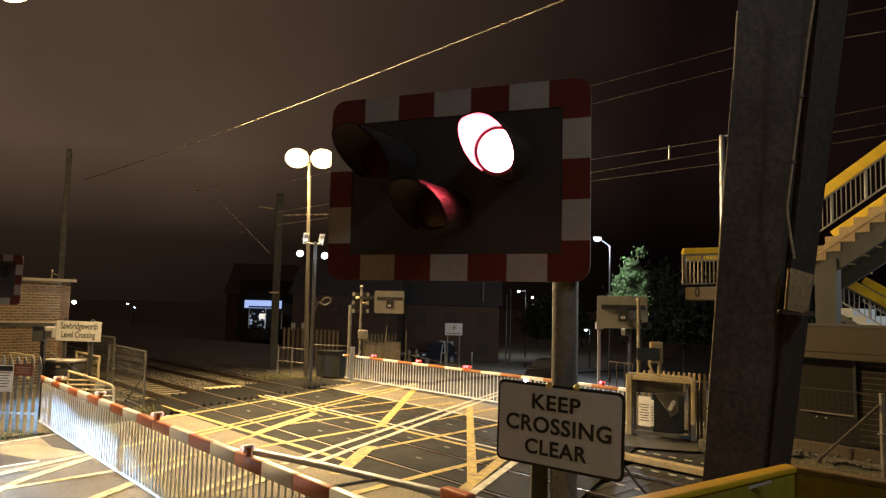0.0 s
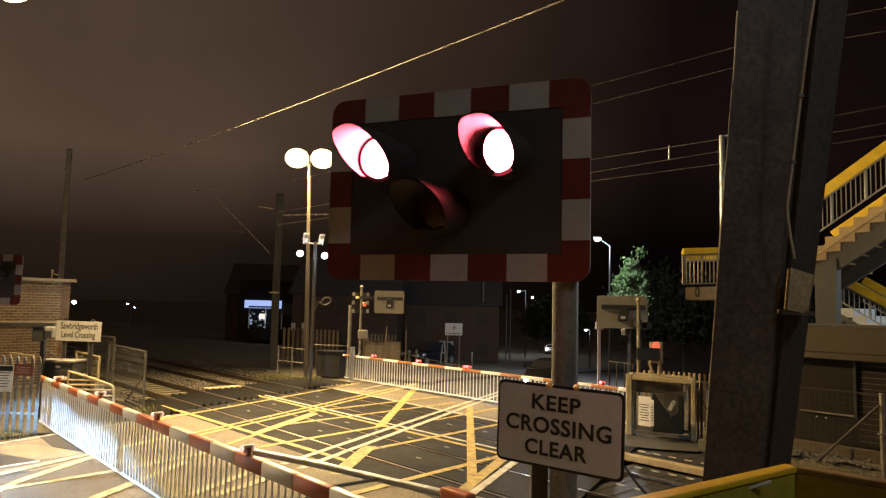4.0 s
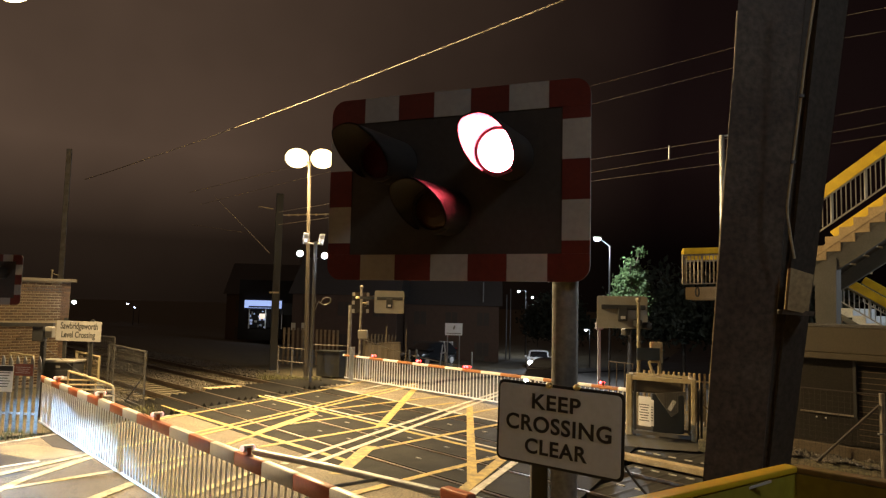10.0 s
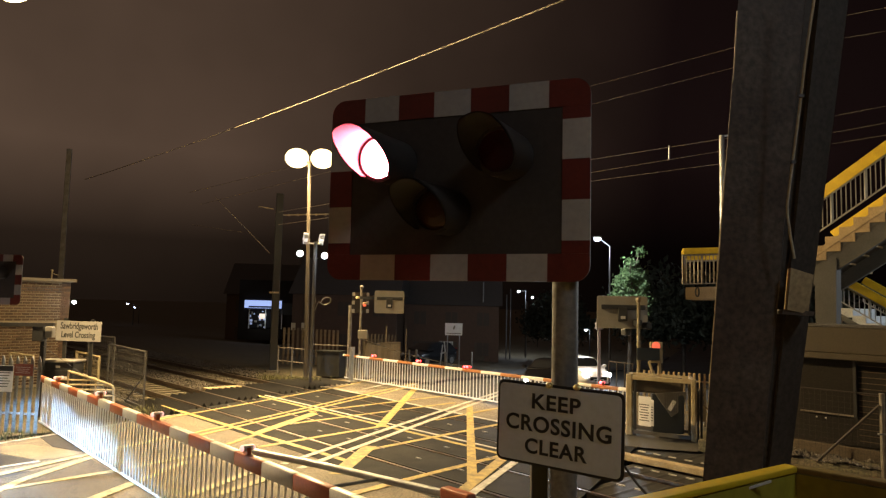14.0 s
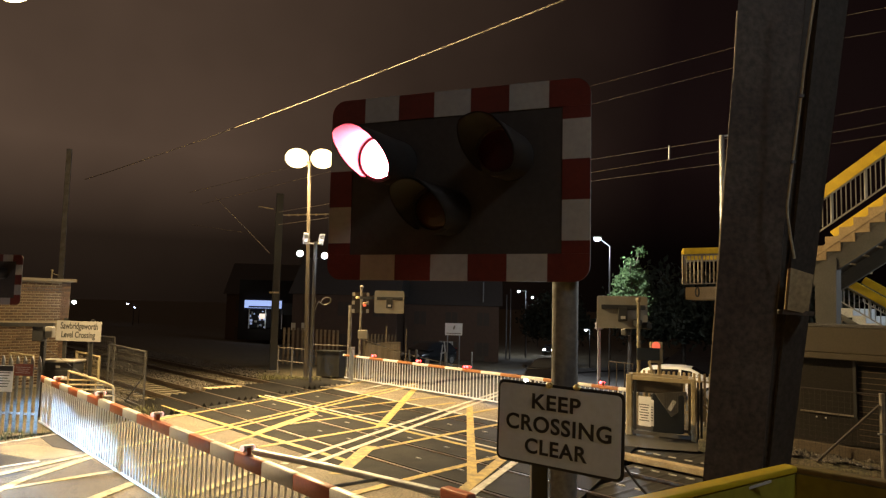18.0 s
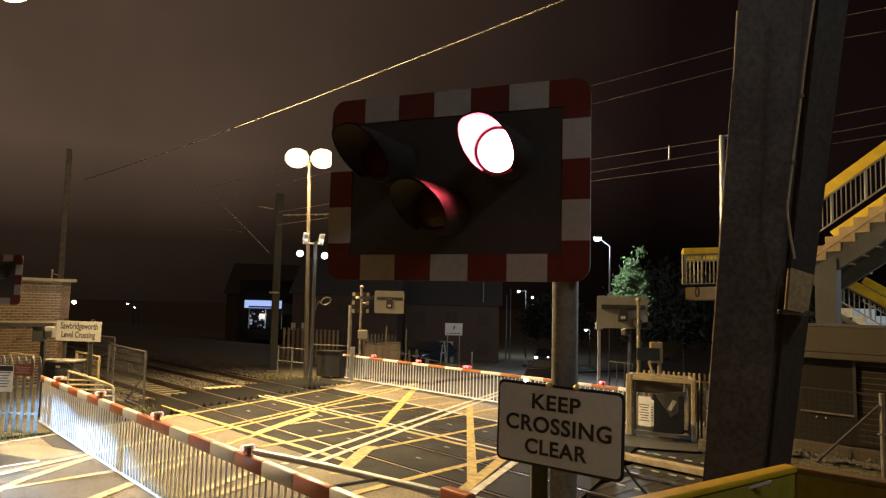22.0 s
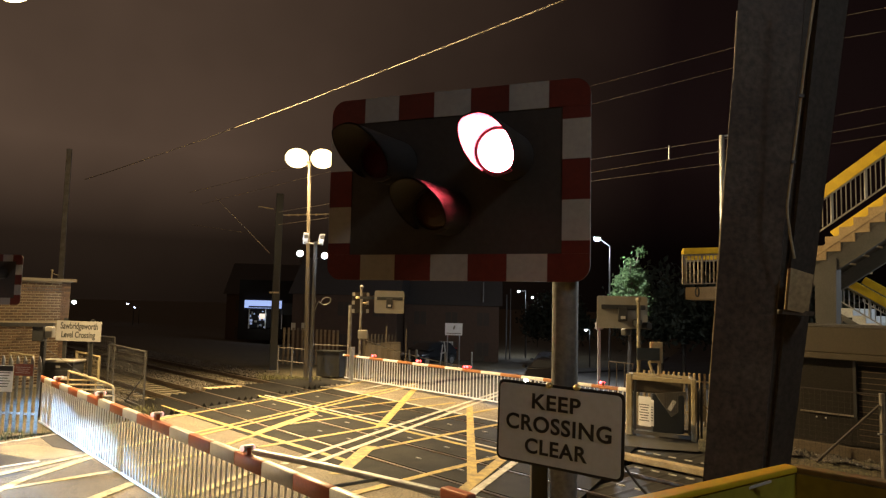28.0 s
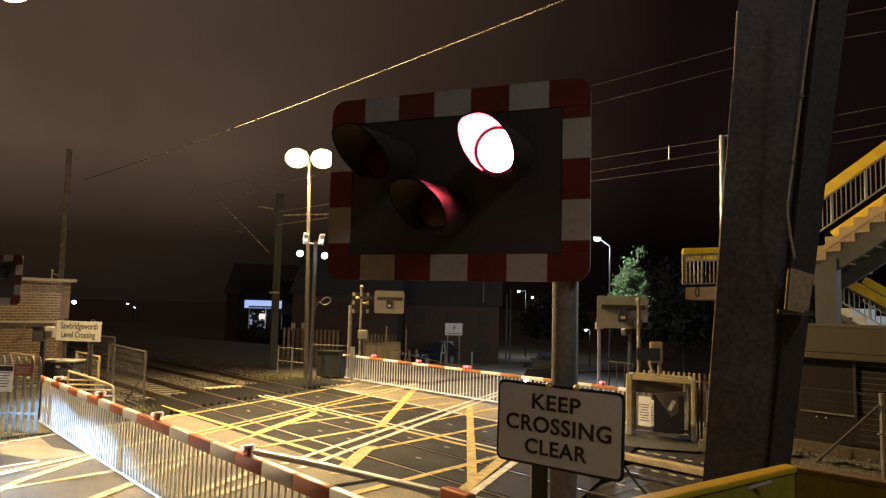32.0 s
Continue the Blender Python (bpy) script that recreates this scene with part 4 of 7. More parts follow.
fb_, fp_, fd_, fax = barrier("barrier", (5.542, 19.281, 1.045), (-4.185, 29.604, 1.050), 0.085, 0.105, 0.3, 0.9, 0.16, 0.12,
    [(f, RED_SMALL, RED_SMALL) for f in (0.85, 0.655, 0.477, 0.467, 0.082)],
    "lowered red and white striped barrier beyond the tracks", 0.11, bar_r=0.0165, red=BOOM_SODIUM)
part("stay_wire", wire_line(sag((-2.487, 21.474, 2.200), (0.850, 24.086, 1.200), 0.1), 0.012), GALV_DULL, fb_, "thin stay wire")

# rest posts for the boom tips
def rest_post(c, h, label):
    t = thing("rest_post", c, label, "post")
    c = Vector(c)
    part("post", bx(c + Vector((0, 0, h / 2)), (0.15, 0.15, h), TRACK_DEG, bevel=0.02), GALV, t, "galvanised steel post")
    part("foot", bx(c + Vector((0, 0, 0.03)), (0.4, 0.4, 0.06), TRACK_DEG, bevel=0.01), KERB, t)
    for s in (-0.1, 0.1):
        part("guide", bx(c + ALONG * 0.02 + ACROSS * s + Vector((0, 0, h - 0.15)), (0.06, 0.03, 0.34), TRACK_DEG, bevel=0.006), GALV, t)


rest_post((-3.713, 28.707, 0.000), 1.45, "galvanised post with a fork for the boom tip")
rest_post((-3.304, 30.770, 0.000), 0.9, "short galvanised post under the boom")
rest_post((-9.321, 18.851, -0.000), 1.0, "galvanised post under the boom")

# ---- beside the near road ----
pale_bm = bmesh.new()
prof = [(-0.046, 0.0), (0.046, 0.0), (0.046, 1.7), (0.0, 1.82), (-0.046, 1.7)]
fr = [pale_bm.verts.new((x, -0.012 - 0.02 * (1 - abs(x) / 0.046), z)) for x, z in prof]
bk = [pale_bm.verts.new((x, 0.004, z)) for x, z in prof]
pale_bm.faces.new(fr)
pale_bm.faces.new(bk[::-1])
for i in range(5):
    pale_bm.faces.new((fr[i], bk[i], bk[(i + 1) % 5], fr[(i + 1) % 5]))
pale_mesh = mesh_of("pale", pale_bm, GALV_PALE)


def palisade(a, b, step, h, label, mesh, rail_mat, group="palisade fences"):
    a, b = Vector(a), Vector(b)
    a.z, b.z = fall(a.x, a.y), fall(b.x, b.y)
    d = b - a
    t = thing("palisade_fence", a, label, "fence", group)
    turn = math.degrees(math.atan2(d.y, d.x))
    n = max(2, int(d.length / step))
    for k in range(n + 1):
        c = a + d * (k / n)
        piece("pale", mesh, Matrix.Translation(c) @ pose(0, 0, 0, 0, 0, turn) @ Matrix.Diagonal((1, 1, h / 1.82, 1)), t)
    back = Vector((-d.y, d.x, 0)).normalized() * 0.035
    for z in (0.25 * h, 0.84 * h):
        part("fence_rail", beam(a + back + Vector((0, 0, z)), b + back + Vector((0, 0, z)), 0.04, 0.05), rail_mat, t)
    for k in range(int(d.length / 2.6) + 1):
        c = a + d * min(1.0, k * 2.6 / d.length) + back * 2.2
        part("fence_post", bx(c + Vector((0, 0, h * 0.46)), (0.08, 0.06, h * 0.92), turn), rail_mat, t)
    return t


palisade(Vector((-9.731, 16.698, 0.000)) + Vector((-3.4, 0.35, 0)), (-9.731, 16.698, 0.000), 0.18, 1.85, "galvanised steel palisade fence beside the crossing", pale_mesh, GALV)


def notice(c, w, h, turn, face, rows, bars, label, top=None):
    t = thing("notice_sign", c, label, "sign", "notices on the fences")
    M = pose(*c, 0, 0, turn)
    part("plate", plate_round(w, h, 0.006, 0.02, M), face, t)
    if top:
        part("header", bx((0, 0, 0), (w * 0.96, 0.002, h * 0.2), m=M @ pose(0, -0.008, h * 0.38)), top, t)
    for k in range(rows):
        part("text_bar", bx((0, 0, 0), (w * (0.8 - 0.12 * (k % 3)), 0.002, h * 0.028), m=M @ pose(-w * 0.03, -0.0082, h * (0.22 - 0.62 * k / max(1, rows)))), bars, t)
    return t


notice(Vector((-10.354, 16.300, 1.348)), 0.5, 0.62, -3, BAR_WHITE, 6, SIGN_BLACK, "white notice with black heading and small print on fence", SIGN_BLACK)
notice(Vector((-9.934, 16.400, 1.547)), 0.46, 0.28, -3, RED_SIGN, 4, SIGN_WHITE, "dark red notice with lines of small white print on the fence")

# name board of the crossing
nbd = thing("name_board", (-12.293, 22.468, 0.000), "white name board with black lettering on dark posts", "sign")
NB = pose(-10.899, 20.6, 2.278, 0, 1.0, 4)
part("board", plate_round(1.30, 0.60, 0.03, 0.02, NB), NAME_WHITE, nbd, "white board")
letters("lettering", "Sawbridgeworth", 0.262, NB @ pose(0.01, -0.032, 0.125), SIGN_BLACK, nbd, "black lettering", fit=(1.08, 0.26))
letters("lettering", "Level Crossing", 0.262, NB @ pose(0.0, -0.032, -0.135), SIGN_BLACK, nbd, "black lettering", fit=(0.98, 0.25))
for px, top in ((-0.42, 0.38), (0.36, 0.36)):
    c = NB @ Vector((px, 0.06, 0))
    part("post", bx((c.x, c.y, (c.z + top) / 2), (0.09, 0.07, c.z + top), 4), CABINET, nbd)

# lamp pole with cross arms in front of the building
arm = thing("signal_frame", (-11.159, 19.247, -0.000), "dark steel frame with a cross arm behind the fence", "frame")
base = Vector((-11.159, 19.247, -0.000))
part("post", bx((base.x, base.y, 1.25), (0.12, 0.12, 2.5), bevel=0.01), CABINET, arm)
part("cross_arm", beam((-12.260, 19.000, 2.502), (-10.753, 19.000, 2.522), 0.07, 0.1), CABINET, arm)
part("box", bx((-11.010, 19.200, 2.305), (0.3, 0.2, 0.3), bevel=0.02), SIGN_BACK, arm, "pale grey box")
part("frame_box", bx((-11.205, 19.100, 2.304), (0.3, 0.2, 0.5), bevel=0.02), CABINET, arm)

# equipment cabinet
cb = thing("equipment_cabinet", (-10.892, 19.781, 0.000), "dark equipment cabinet with a pale lid and two small labels", "cabinet")
cc = Vector((-10.892, 19.781, 0.000))
part("body", bx((cc.x, cc.y, 0.72), (0.95, 0.6, 1.44), bevel=0.015), CABINET, cb)
part("lid", bx((cc.x, cc.y, 1.47), (1.04, 0.7, 0.06), bevel=0.015), SIGN_BACK, cb)
part("door", bx((cc.x + 0.05, cc.y - 0.307, 0.66), (0.72, 0.02, 1.1), bevel=0.006), CABINET, cb)
part("small_label", bx((cc.x + 0.26, cc.y - 0.325, 1.0), (0.17, 0.008, 0.11)), SIGN_WHITE, cb, "white label")
part("small_label", bx((cc.x + 0.06, cc.y - 0.312, 1.32), (0.12, 0.008, 0.06)), SIGN_BACK, cb)


# tubular gate
def tube_gate(name, pts, rails, r, material, label, posts=True):
    """A gate with a bent outer tube through pts and inner rails."""
    t = thing(name, (pts[0][0], pts[0][1], 0), label, "gate")
    part("gate_frame", wire_line(pts, r, seg=10), material, t, smooth=True)
    for a, b in rails:
        part("gate_rail", rod(a, b, r * 0.7), material, t, smooth=True)
    return t


g = [(-10.05, 18.6, 1.30), (-9.747, 18.6, 1.220), (-8.90, 18.6, 0.962), (-8.835, 18.6, 0.92), (-8.80, 18.6, 0.84), (-8.765, 18.6, 0.0)]
tube_gate("wicket_gate", g, [((-10.25, 18.6, 1.07), (-9.25, 18.6, 1.07)), ((-10.05, 18.6, 0.945), (-8.86, 18.6, 0.945)), ((-9.95, 18.6, 0.82), (-8.80, 18.6, 0.82)), ((-9.9, 18.6, 0.665), (-8.79, 18.6, 0.665)), ((-9.295, 18.6, 1.08), (-9.27, 18.6, 0.0)), ((-10.05, 18.6, 1.30), (-10.05, 18.6, 0.0))], 0.035, CREAM, "cream tubular wicket gate beside the barrier")


def mesh_panel(name, a, b, h, low, label, frame_mat, wire_mat, step=0.12, brace=False, r=0.02, post_low=0.0, wire=0.004):
    """A framed panel of welded wire mesh between two posts."""
    a, b = Vector(a), Vector(b)
    t = thing(name, a, label, "fence", "wire mesh panels")
    up = Vector((0, 0, 1))
    d = b - a
    for c in (a, b):
        part("post", rod(c + up * post_low, c + up * h, r * 1.3), frame_mat, t, smooth=True)
    for z in (low, h):
        part("top_rail" if z == h else "bottom_rail", rod(a + up * z, b + up * z, r), frame_mat, t, smooth=True)
    wires = bmesh.new()
    n = int(d.length / step)
    for k in range(1, n):
        beam(a + d * (k / n) + up * low, a + d * (k / n) + up * h, wire, wire, bm=wires)
    n = int((h - low) / step)
    for k in range(1, n):
        z = low + (h - low) * k / n
        beam(a + up * z, b + up * z, wire, wire, bm=wires)
    part("mesh_infill", wires, wire_mat, t, "welded wire mesh")
    if brace:
        part("brace", rod(b + up * h * 0.62, a.lerp(b, 0.55) + up * 0.05, r), frame_mat, t, smooth=True)
    return t


def foot_of(x, y, z):
    return Vector((x, y, 0))


mesh_panel("mesh_gate", foot_of(*(-11.665, 22.000, 0.167)), foot_of(*(-10.082, 20.300, 0.429)), 1.55, 0.9, "cream framed mesh gate before the building", CREAM, CREAM, 0.11, r=0.03, wire=0.004)
mesh_panel("mesh_gate", foot_of(*(-13.163, 21.000, 0.265)), foot_of(*(-11.849, 20.000, 0.428)), 1.55, 0.9, "cream framed mesh gate before the building", CREAM, CREAM, 0.11, r=0.03, wire=0.004)
mesh_panel("mesh_fence", foot_of(*(-11.363, 23.500, -0.024)), (-8.757, 20.413, 0.000), 1.72, 0.1, "weathered wire mesh fence beside the tracks", COLUMN_GREY, COLUMN_GREY, 0.15, True, 0.025, wire=0.008)
mesh_panel("mesh_fence", foot_of(*(-12.609, 24.500, -0.185)), foot_of(*(-11.142, 23.400, -0.006)), 1.95, 0.1, "weathered wire mesh fence beside the tracks", COLUMN_GREY, COLUMN_GREY, 0.15, False, 0.025, wire=0.006)

# ---- brick signal box building ----
bl = thing("brick_building", (-17.918, 26.000, 0.335), "yellow brown brick building with a stone coping", "building")
P0, P1 = Vector((-16.532, 22.600, 1.075)), Vector((-14.056, 25.764, 0.853))
top_z = 3.83
P0.z = P1.z = 0.0
wall_d = (P1 - P0).normalized()
wall_n = Vector((wall_d.y, -wall_d.x, 0))
wdeg = math.degrees(math.atan2(wall_d.y, wall_d.x))
wl_ = (P1 - P0).length
part("wall", bx((0, 0, 0), (wl_, 0.3, top_z), m=pose(*((P0 + P1) / 2 - wall_n * 0.16 + Vector((0, 0, top_z / 2))), 0, 0, wdeg)), MORTAR, bl, "mortar behind the bricks")
E1 = P1 - wall_n * 5.0
part("side_wall", bx((0, 0, 0), (5.0, 0.3, top_z), m=pose(*((P1 + E1) / 2 - wall_d * 0.16 - wall_n * 0.0 + Vector((0, 0, top_z / 2))), 0, 0, wdeg + 90)), HOUSE, bl)
part("coping", bx((0, 0, 0), (wl_ + 0.3, 0.52, 0.12), m=pose(*((P0 + P1) / 2 - wall_n * 0.12 + Vector((0, 0, top_z + 0.06))), 0, 0, wdeg), bevel=0.02), COPING, bl, "stone coping")
part("coping", bx((0, 0, 0), (5.0, 0.45, 0.12), m=pose(*((P1 + E1) / 2 - wall_d * 0.16 + Vector((0, 0, top_z + 0.062))), 0, 0, wdeg + 90), bevel=0.02), COPING, bl, "stone coping")
part("string_course", bx((0, 0, 0), (wl_ + 0.04, 0.1, 0.09), m=pose(*((P0 + P1) / 2 + wall_n * 0.02 + Vector((0, 0, 2.27))), 0, 0, wdeg), bevel=0.01), COPING, bl, "projecting brick course")
part("roof_slab", bx((0, 0, 0), (wl_, 5.0, 0.15), m=pose(*((P0 + E1) / 2 + Vector((0, 0, top_z - 0.3))), 0, 0, wdeg)), ROOF_TILE, bl)

# finial lamps on the roof
fin = thing("roof_bracket", P1 - wall_d * 0.7 + Vector((0, 0, top_z + 0.12)), "small metal bracket on the coping", "bracket")
o = P1 - wall_d * 0.7 + Vector((0, 0, top_z + 0.12))
part("stem", rod(o, o + Vector((0, 0, 0.28)), 0.02), CREAM, fin)
part("arm", rod(o + Vector((0, 0, 0.2)), o + Vector((0.25, 0, 0.12)), 0.012), CREAM, fin)
part("cap", ball(o + Vector((0, 0, 0.3)), 0.04), CREAM, fin)

# ---- masts, lamps and wires ----
lm = thing("flood_lamp_mast", (-5.727, 29.342, 0.000), "tall lamp mast with two lit sodium floodlights", "lamp mast", "floodlight masts")
fb = Vector((-5.727, 29.342, 0.000))
part("mast", rod(fb, Vector((FLOOD_FAR.x, FLOOD_FAR.y, FLOOD_FAR.z - 0.2)), 0.105, seg=16, r2=0.06), MAST_DARK, lm, smooth=True)
part("cross_arm", rod(FLOOD_FAR + Vector((-0.6, 0, -0.15)), FLOOD_FAR + Vector((0.6, 0, -0.15)), 0.04), GALV_DULL, lm)


def flood(parent, c, aim):
    m = look(c, aim)
    case = part("lamp_case", bx((0, 0, 0), (0.86, 0.72, 0.24), m=m @ pose(0, 0, 0.14), bevel=0.07), GALV_DULL, parent, "lamp housing")
    gl = bmesh.new()
    bmesh.ops.create_uvsphere(gl, u_segments=20, v_segments=10, radius=0.5, matrix=m @ pose(0, 0, 0.03) @ Matrix.Diagonal((1.05, 0.86, 0.4, 1)))
    part("lamp_glass", gl, SODIUM_GLOW, case, "glowing lamp glass")


for dx in (-0.56, 0.56):
    flood(lm, FLOOD_FAR + Vector((dx, 0, 0)), FLOOD_FAR + Vector((dx, -1.0, -0.35)))
lm2 = thing("flood_lamp_mast", (FLOOD_NEAR.x - 0.9, FLOOD_NEAR.y, 0), "tall lamp mast with a lit sodium floodlight", "lamp mast", "floodlight masts")
part("mast", rod((FLOOD_NEAR.x - 0.9, FLOOD_NEAR.y, 0), (FLOOD_NEAR.x - 0.9, FLOOD_NEAR.y, FLOOD_NEAR.z + 0.1), 0.13, seg=16, r2=0.06), GALV_DULL, lm2, smooth=True)
part("cross_arm", rod(FLOOD_NEAR + Vector((-0.9, 0, 0.0)), FLOOD_NEAR + Vector((0.3, 0, 0.0)), 0.04), GALV_DULL, lm2)
flood(lm2, FLOOD_NEAR + Vector((0.1, 0, -0.05)), FLOOD_NEAR + Vector((0.5, 0.2, -1.0)))

# camera mast with two hooded cameras and two white lamps
cm = thing("camera_mast", foot_of(*(-5.314, 28.200, 1.792)), "steel mast with two cameras and two white lamps", "camera mast")
cb0 = foot_of(*(-5.314, 28.200, 1.792))
ct = Vector((-5.448, 28.200, 5.812))
part("mast", rod(cb0, (cb0.x, cb0.y, ct.z), 0.075, seg=12), COLUMN_GREY, cm, smooth=True)
part("cross_arm", rod(Vector((-5.799, 28.200, 5.756)), Vector((-5.043, 28.200, 5.703)), 0.03), GALV_DULL, cm)
for c in (Vector((-5.734, 28.200, 5.900)), Vector((-5.073, 28.200, 5.868))):
    h = part("camera_case", bx((0, 0, 0), (0.18, 0.44, 0.19), m=pose(*c, -28, 0, 18), bevel=0.03), BAR_WHITE, cm, "white camera housing")
    part("hood_plate", bx((0, 0, 0), (0.22, 0.52, 0.018), m=pose(*c, -28, 0, 18) @ pose(0, -0.05, 0.11)), BAR_WHITE, h)
for c in (Vector((-5.904, 28.000, 5.290)), Vector((-4.885, 28.000, 5.221))):
    part("lamp_head", rod(c + Vector((0, 0.22, 0.03)), c, 0.12, seg=14), COLUMN_GREY, cm, smooth=True)
    part("lamp_glass", ball(c + Vector((0, -0.02, 0)), 0.125), WHITE_GLOW, cm, "glowing white lamp glass")
lc = Vector((-4.791, 28.2, 3.360))
part("cable_loop", wire_line([lc + Vector((-0.52, 0, -0.58)), lc + Vector((-0.40, 0, -0.25)), lc + Vector((-0.30, 0, -0.02))] + [lc + Vector((0.2 * math.cos(a_), 0, 0.15 * math.sin(a_) + 0.05 * math.cos(a_))) for a_ in (radians(205 + 30 * k) for k in range(12))], 0.016), GALV_DULL, cm, "loose loop of cable", smooth=True)
part("cable_loop", wire_line([lc + Vector((-0.62 + 0.19 * math.cos(a_), 0, 0.02 + 0.27 * math.sin(a_))) for a_ in (radians(-75 + 19 * k) for k in range(8))], 0.016), GALV_DULL, cm, "bent end of cable", smooth=True)


def overhead_mast(foot, h, w, label, steel):
    f = Vector(foot)
    t = thing("overhead_mast", f, label, "mast", "masts of the overhead line")
    part("mast", bx((f.x, f.y, f.z + h / 2), (w, w * 0.8, h), 20, bevel=0.015), steel, t)
    part("foot_block", bx((f.x, f.y, f.z + 0.1), (w * 2.0, w * 2.0, 0.4), 20, bevel=0.03), BALLAST, t)
    return t


m1 = overhead_mast((-8.05, 33.0, -0.3), 8.85, 0.34, "dark steel mast of the overhead line", CABINET)
part("cantilever", rod((-7.891, 33.000, 7.501), (-4.818, 31.000, 7.363), 0.028), INSULATOR, m1, "overhead line bracket", smooth=True)
part("registration_arm", rod((-9.070, 33.000, 7.891), (-8.346, 33.000, 7.797), 0.03), INSULATOR, m1, "insulated bracket", smooth=True)
for k in range(5):
    part("insulator", ball(Vector((-7.836, 33.000, 7.502)).lerp(Vector((-5.327, 31.400, 7.378)), 0.12 + 0.2 * k), 0.06), INSULATOR, m1)
part("band", bx((-8.141, 33.000, 3.712), (0.42, 0.36, 0.08), 20), INSULATOR, m1)
overhead_mast((-20.763, 37.0, -0.3), 11.7, 0.26, "weathered steel mast of the overhead line behind the building", GALV_DULL)
m3f = Vector((9.925, 24.000, 2.359))
m3 = thing("overhead_mast", (m3f.x, m3f.y, 0), "galvanised steel post beside the footbridge", "mast", "masts of the overhead line")
part("mast", rod((m3f.x, m3f.y, 0), (m3f.x, m3f.y, Vector((9.863, 24.000, 9.628)).z), 0.09, seg=12), GALV, m3, smooth=True)
part("cross_arm", rod((9.95, 24.000, 9.607), (10.52, 24.000, 9.682), 0.035), GALV, m3, smooth=True)
part("dropper", rod((7.362, 22.000, 8.724), (7.361, 22.000, 8.271), 0.025), GALV, m3)


line_l = thing("overhead_line", (-8.227, 33.000, 7.604), "copper wires of the overhead line over the tracks", "overhead line", "wires of the overhead line")
line_r = thing("overhead_line", (9.862, 24.000, 9.504), "thin wires of the overhead line beside the station", "overhead line", "wires of the overhead line")


def overhead(line, a, b, r):
    part("wire", wire_line(sag(a, b, 0.0, 4), r, seg=5), WIRE_DIM if r < 0.004 else WIRE, line, smooth=True)


part("wire", wire_line([(-20.352, 38.000, 9.891), (-16.810, 34.000, 9.699), (-12.75, 29.0, 9.369)], 0.02, seg=6), WIRE_BRIGHT, line_l, "bright catenary wire", smooth=True)
part("wire", wire_line([(-12.75, 29.0, 9.369), (-8.694, 24.000, 9.038), (-3.612, 17.000, 8.424), (-0.344, 12.500, 8.076), (1.762, 9.500, 7.815), (3.275, 7.500, 7.736)], 0.012, seg=6), WIRE_BRIGHT, line_l, "bright catenary wire", smooth=True)
overhead(line_l, (-15.163, 40.000, 9.603), (-3.754, 30.000, 10.167), 0.013)
overhead(line_l, (-15.177, 42.000, 9.185), (-3.981, 32.000, 9.937), 0.011)
overhead(line_l, (-8.283, 33.000, 7.603), (-4.838, 31.000, 7.914), 0.009)
overhead(line_l, (-8.256, 33.000, 6.991), (-4.814, 31.000, 7.259), 0.009)
overhead(line_l, (-11.594, 34.000, 8.494), (-8.189, 32.000, 5.560), 0.012)
overhead(line_l, (-15.637, 42.000, 7.898), (-10.584, 36.000, 6.891), 0.012)
overhead(line_r, (4.278, 24.000, 11.053), (11.358, 24.000, 13.180), 0.006)
overhead(line_r, (4.284, 24.000, 10.386), (11.347, 24.000, 12.419), 0.005)
overhead(line_r, (4.301, 24.000, 8.465), (11.003, 24.000, 9.697), 0.006)
overhead(line_r, (4.306, 24.000, 7.993), (10.997, 24.000, 9.263), 0.0055)
overhead(line_r, (4.308, 24.000, 7.707), (10.991, 24.000, 8.769), 0.006)
overhead(line_r, (7.654, 14.000, 9.505), (8.326, 12.000, 9.010), 0.0035)
overhead(line_r, (8.699, 16.000, 7.946), (9.646, 14.000, 7.809), 0.0035)
overhead(line_r, (8.691, 16.000, 7.545), (9.635, 14.000, 7.444), 0.0035)
overhead(line_r, (8.686, 16.000, 7.283), (9.626, 14.000, 7.178), 0.0035)
overhead(line_r, (7.644, 14.000, 9.035), (8.311, 12.000, 8.562), 0.0035)

# ---- far side of the tracks ----
wood_mesh = mesh_of("pale", bx((0, 0, 0.91), (0.115, 0.022, 1.82)), FENCE_TIMBER)
palisade((-8.25, 36.0, 0), (-7.05, 36.0, 0), 0.2, 1.92, "weathered timber paling fence behind the tracks", wood_mesh, WOOD_DARK, "fences behind the tracks")
palisade((-6.75, 36.0, 0), (-5.45, 36.1, 0), 0.19, 1.86, "weathered timber paling fence behind the tracks", wood_mesh, WOOD_DARK, "fences behind the tracks")
palisade(foot_of(*(-3.733, 33.500, 0.463)), foot_of(*(-2.282, 34.500, 0.414)), 0.19, 1.82, "weathered paling fence beside the footway", mesh_of("pale", bx((0, 0, 0.91), (0.075, 0.02, 1.82)), WOOD_DARK), WOOD_DARK, "fences behind the tracks")
t = thing("guard_rail", (-7.270, 30.843, 0.000), "low galvanised two rail guard rail beside the tracks", "guard rail")
ga, gb = Vector((-7.407, 31.306, 0.000)), Vector((-5.899, 30.201, 0.000))
for f in (0.0, 0.5, 1.0):
    c = ga.lerp(gb, f)
    part("post", rod((c.x, c.y, -0.2), (c.x, c.y, 1.25), 0.04), GALV_DULL, t, smooth=True)
for z in (0.6, 1.2):
    part("rail_tube", rod(ga + Vector((0, 0, z)), gb + Vector((0, 0, z)), 0.03), GALV_DULL, t, smooth=True)
far_cab = thing("equipment_cabinet", (-4.844, 30.432, 0.000), "dark steel equipment cabinet beside the barrier post", "cabinet")
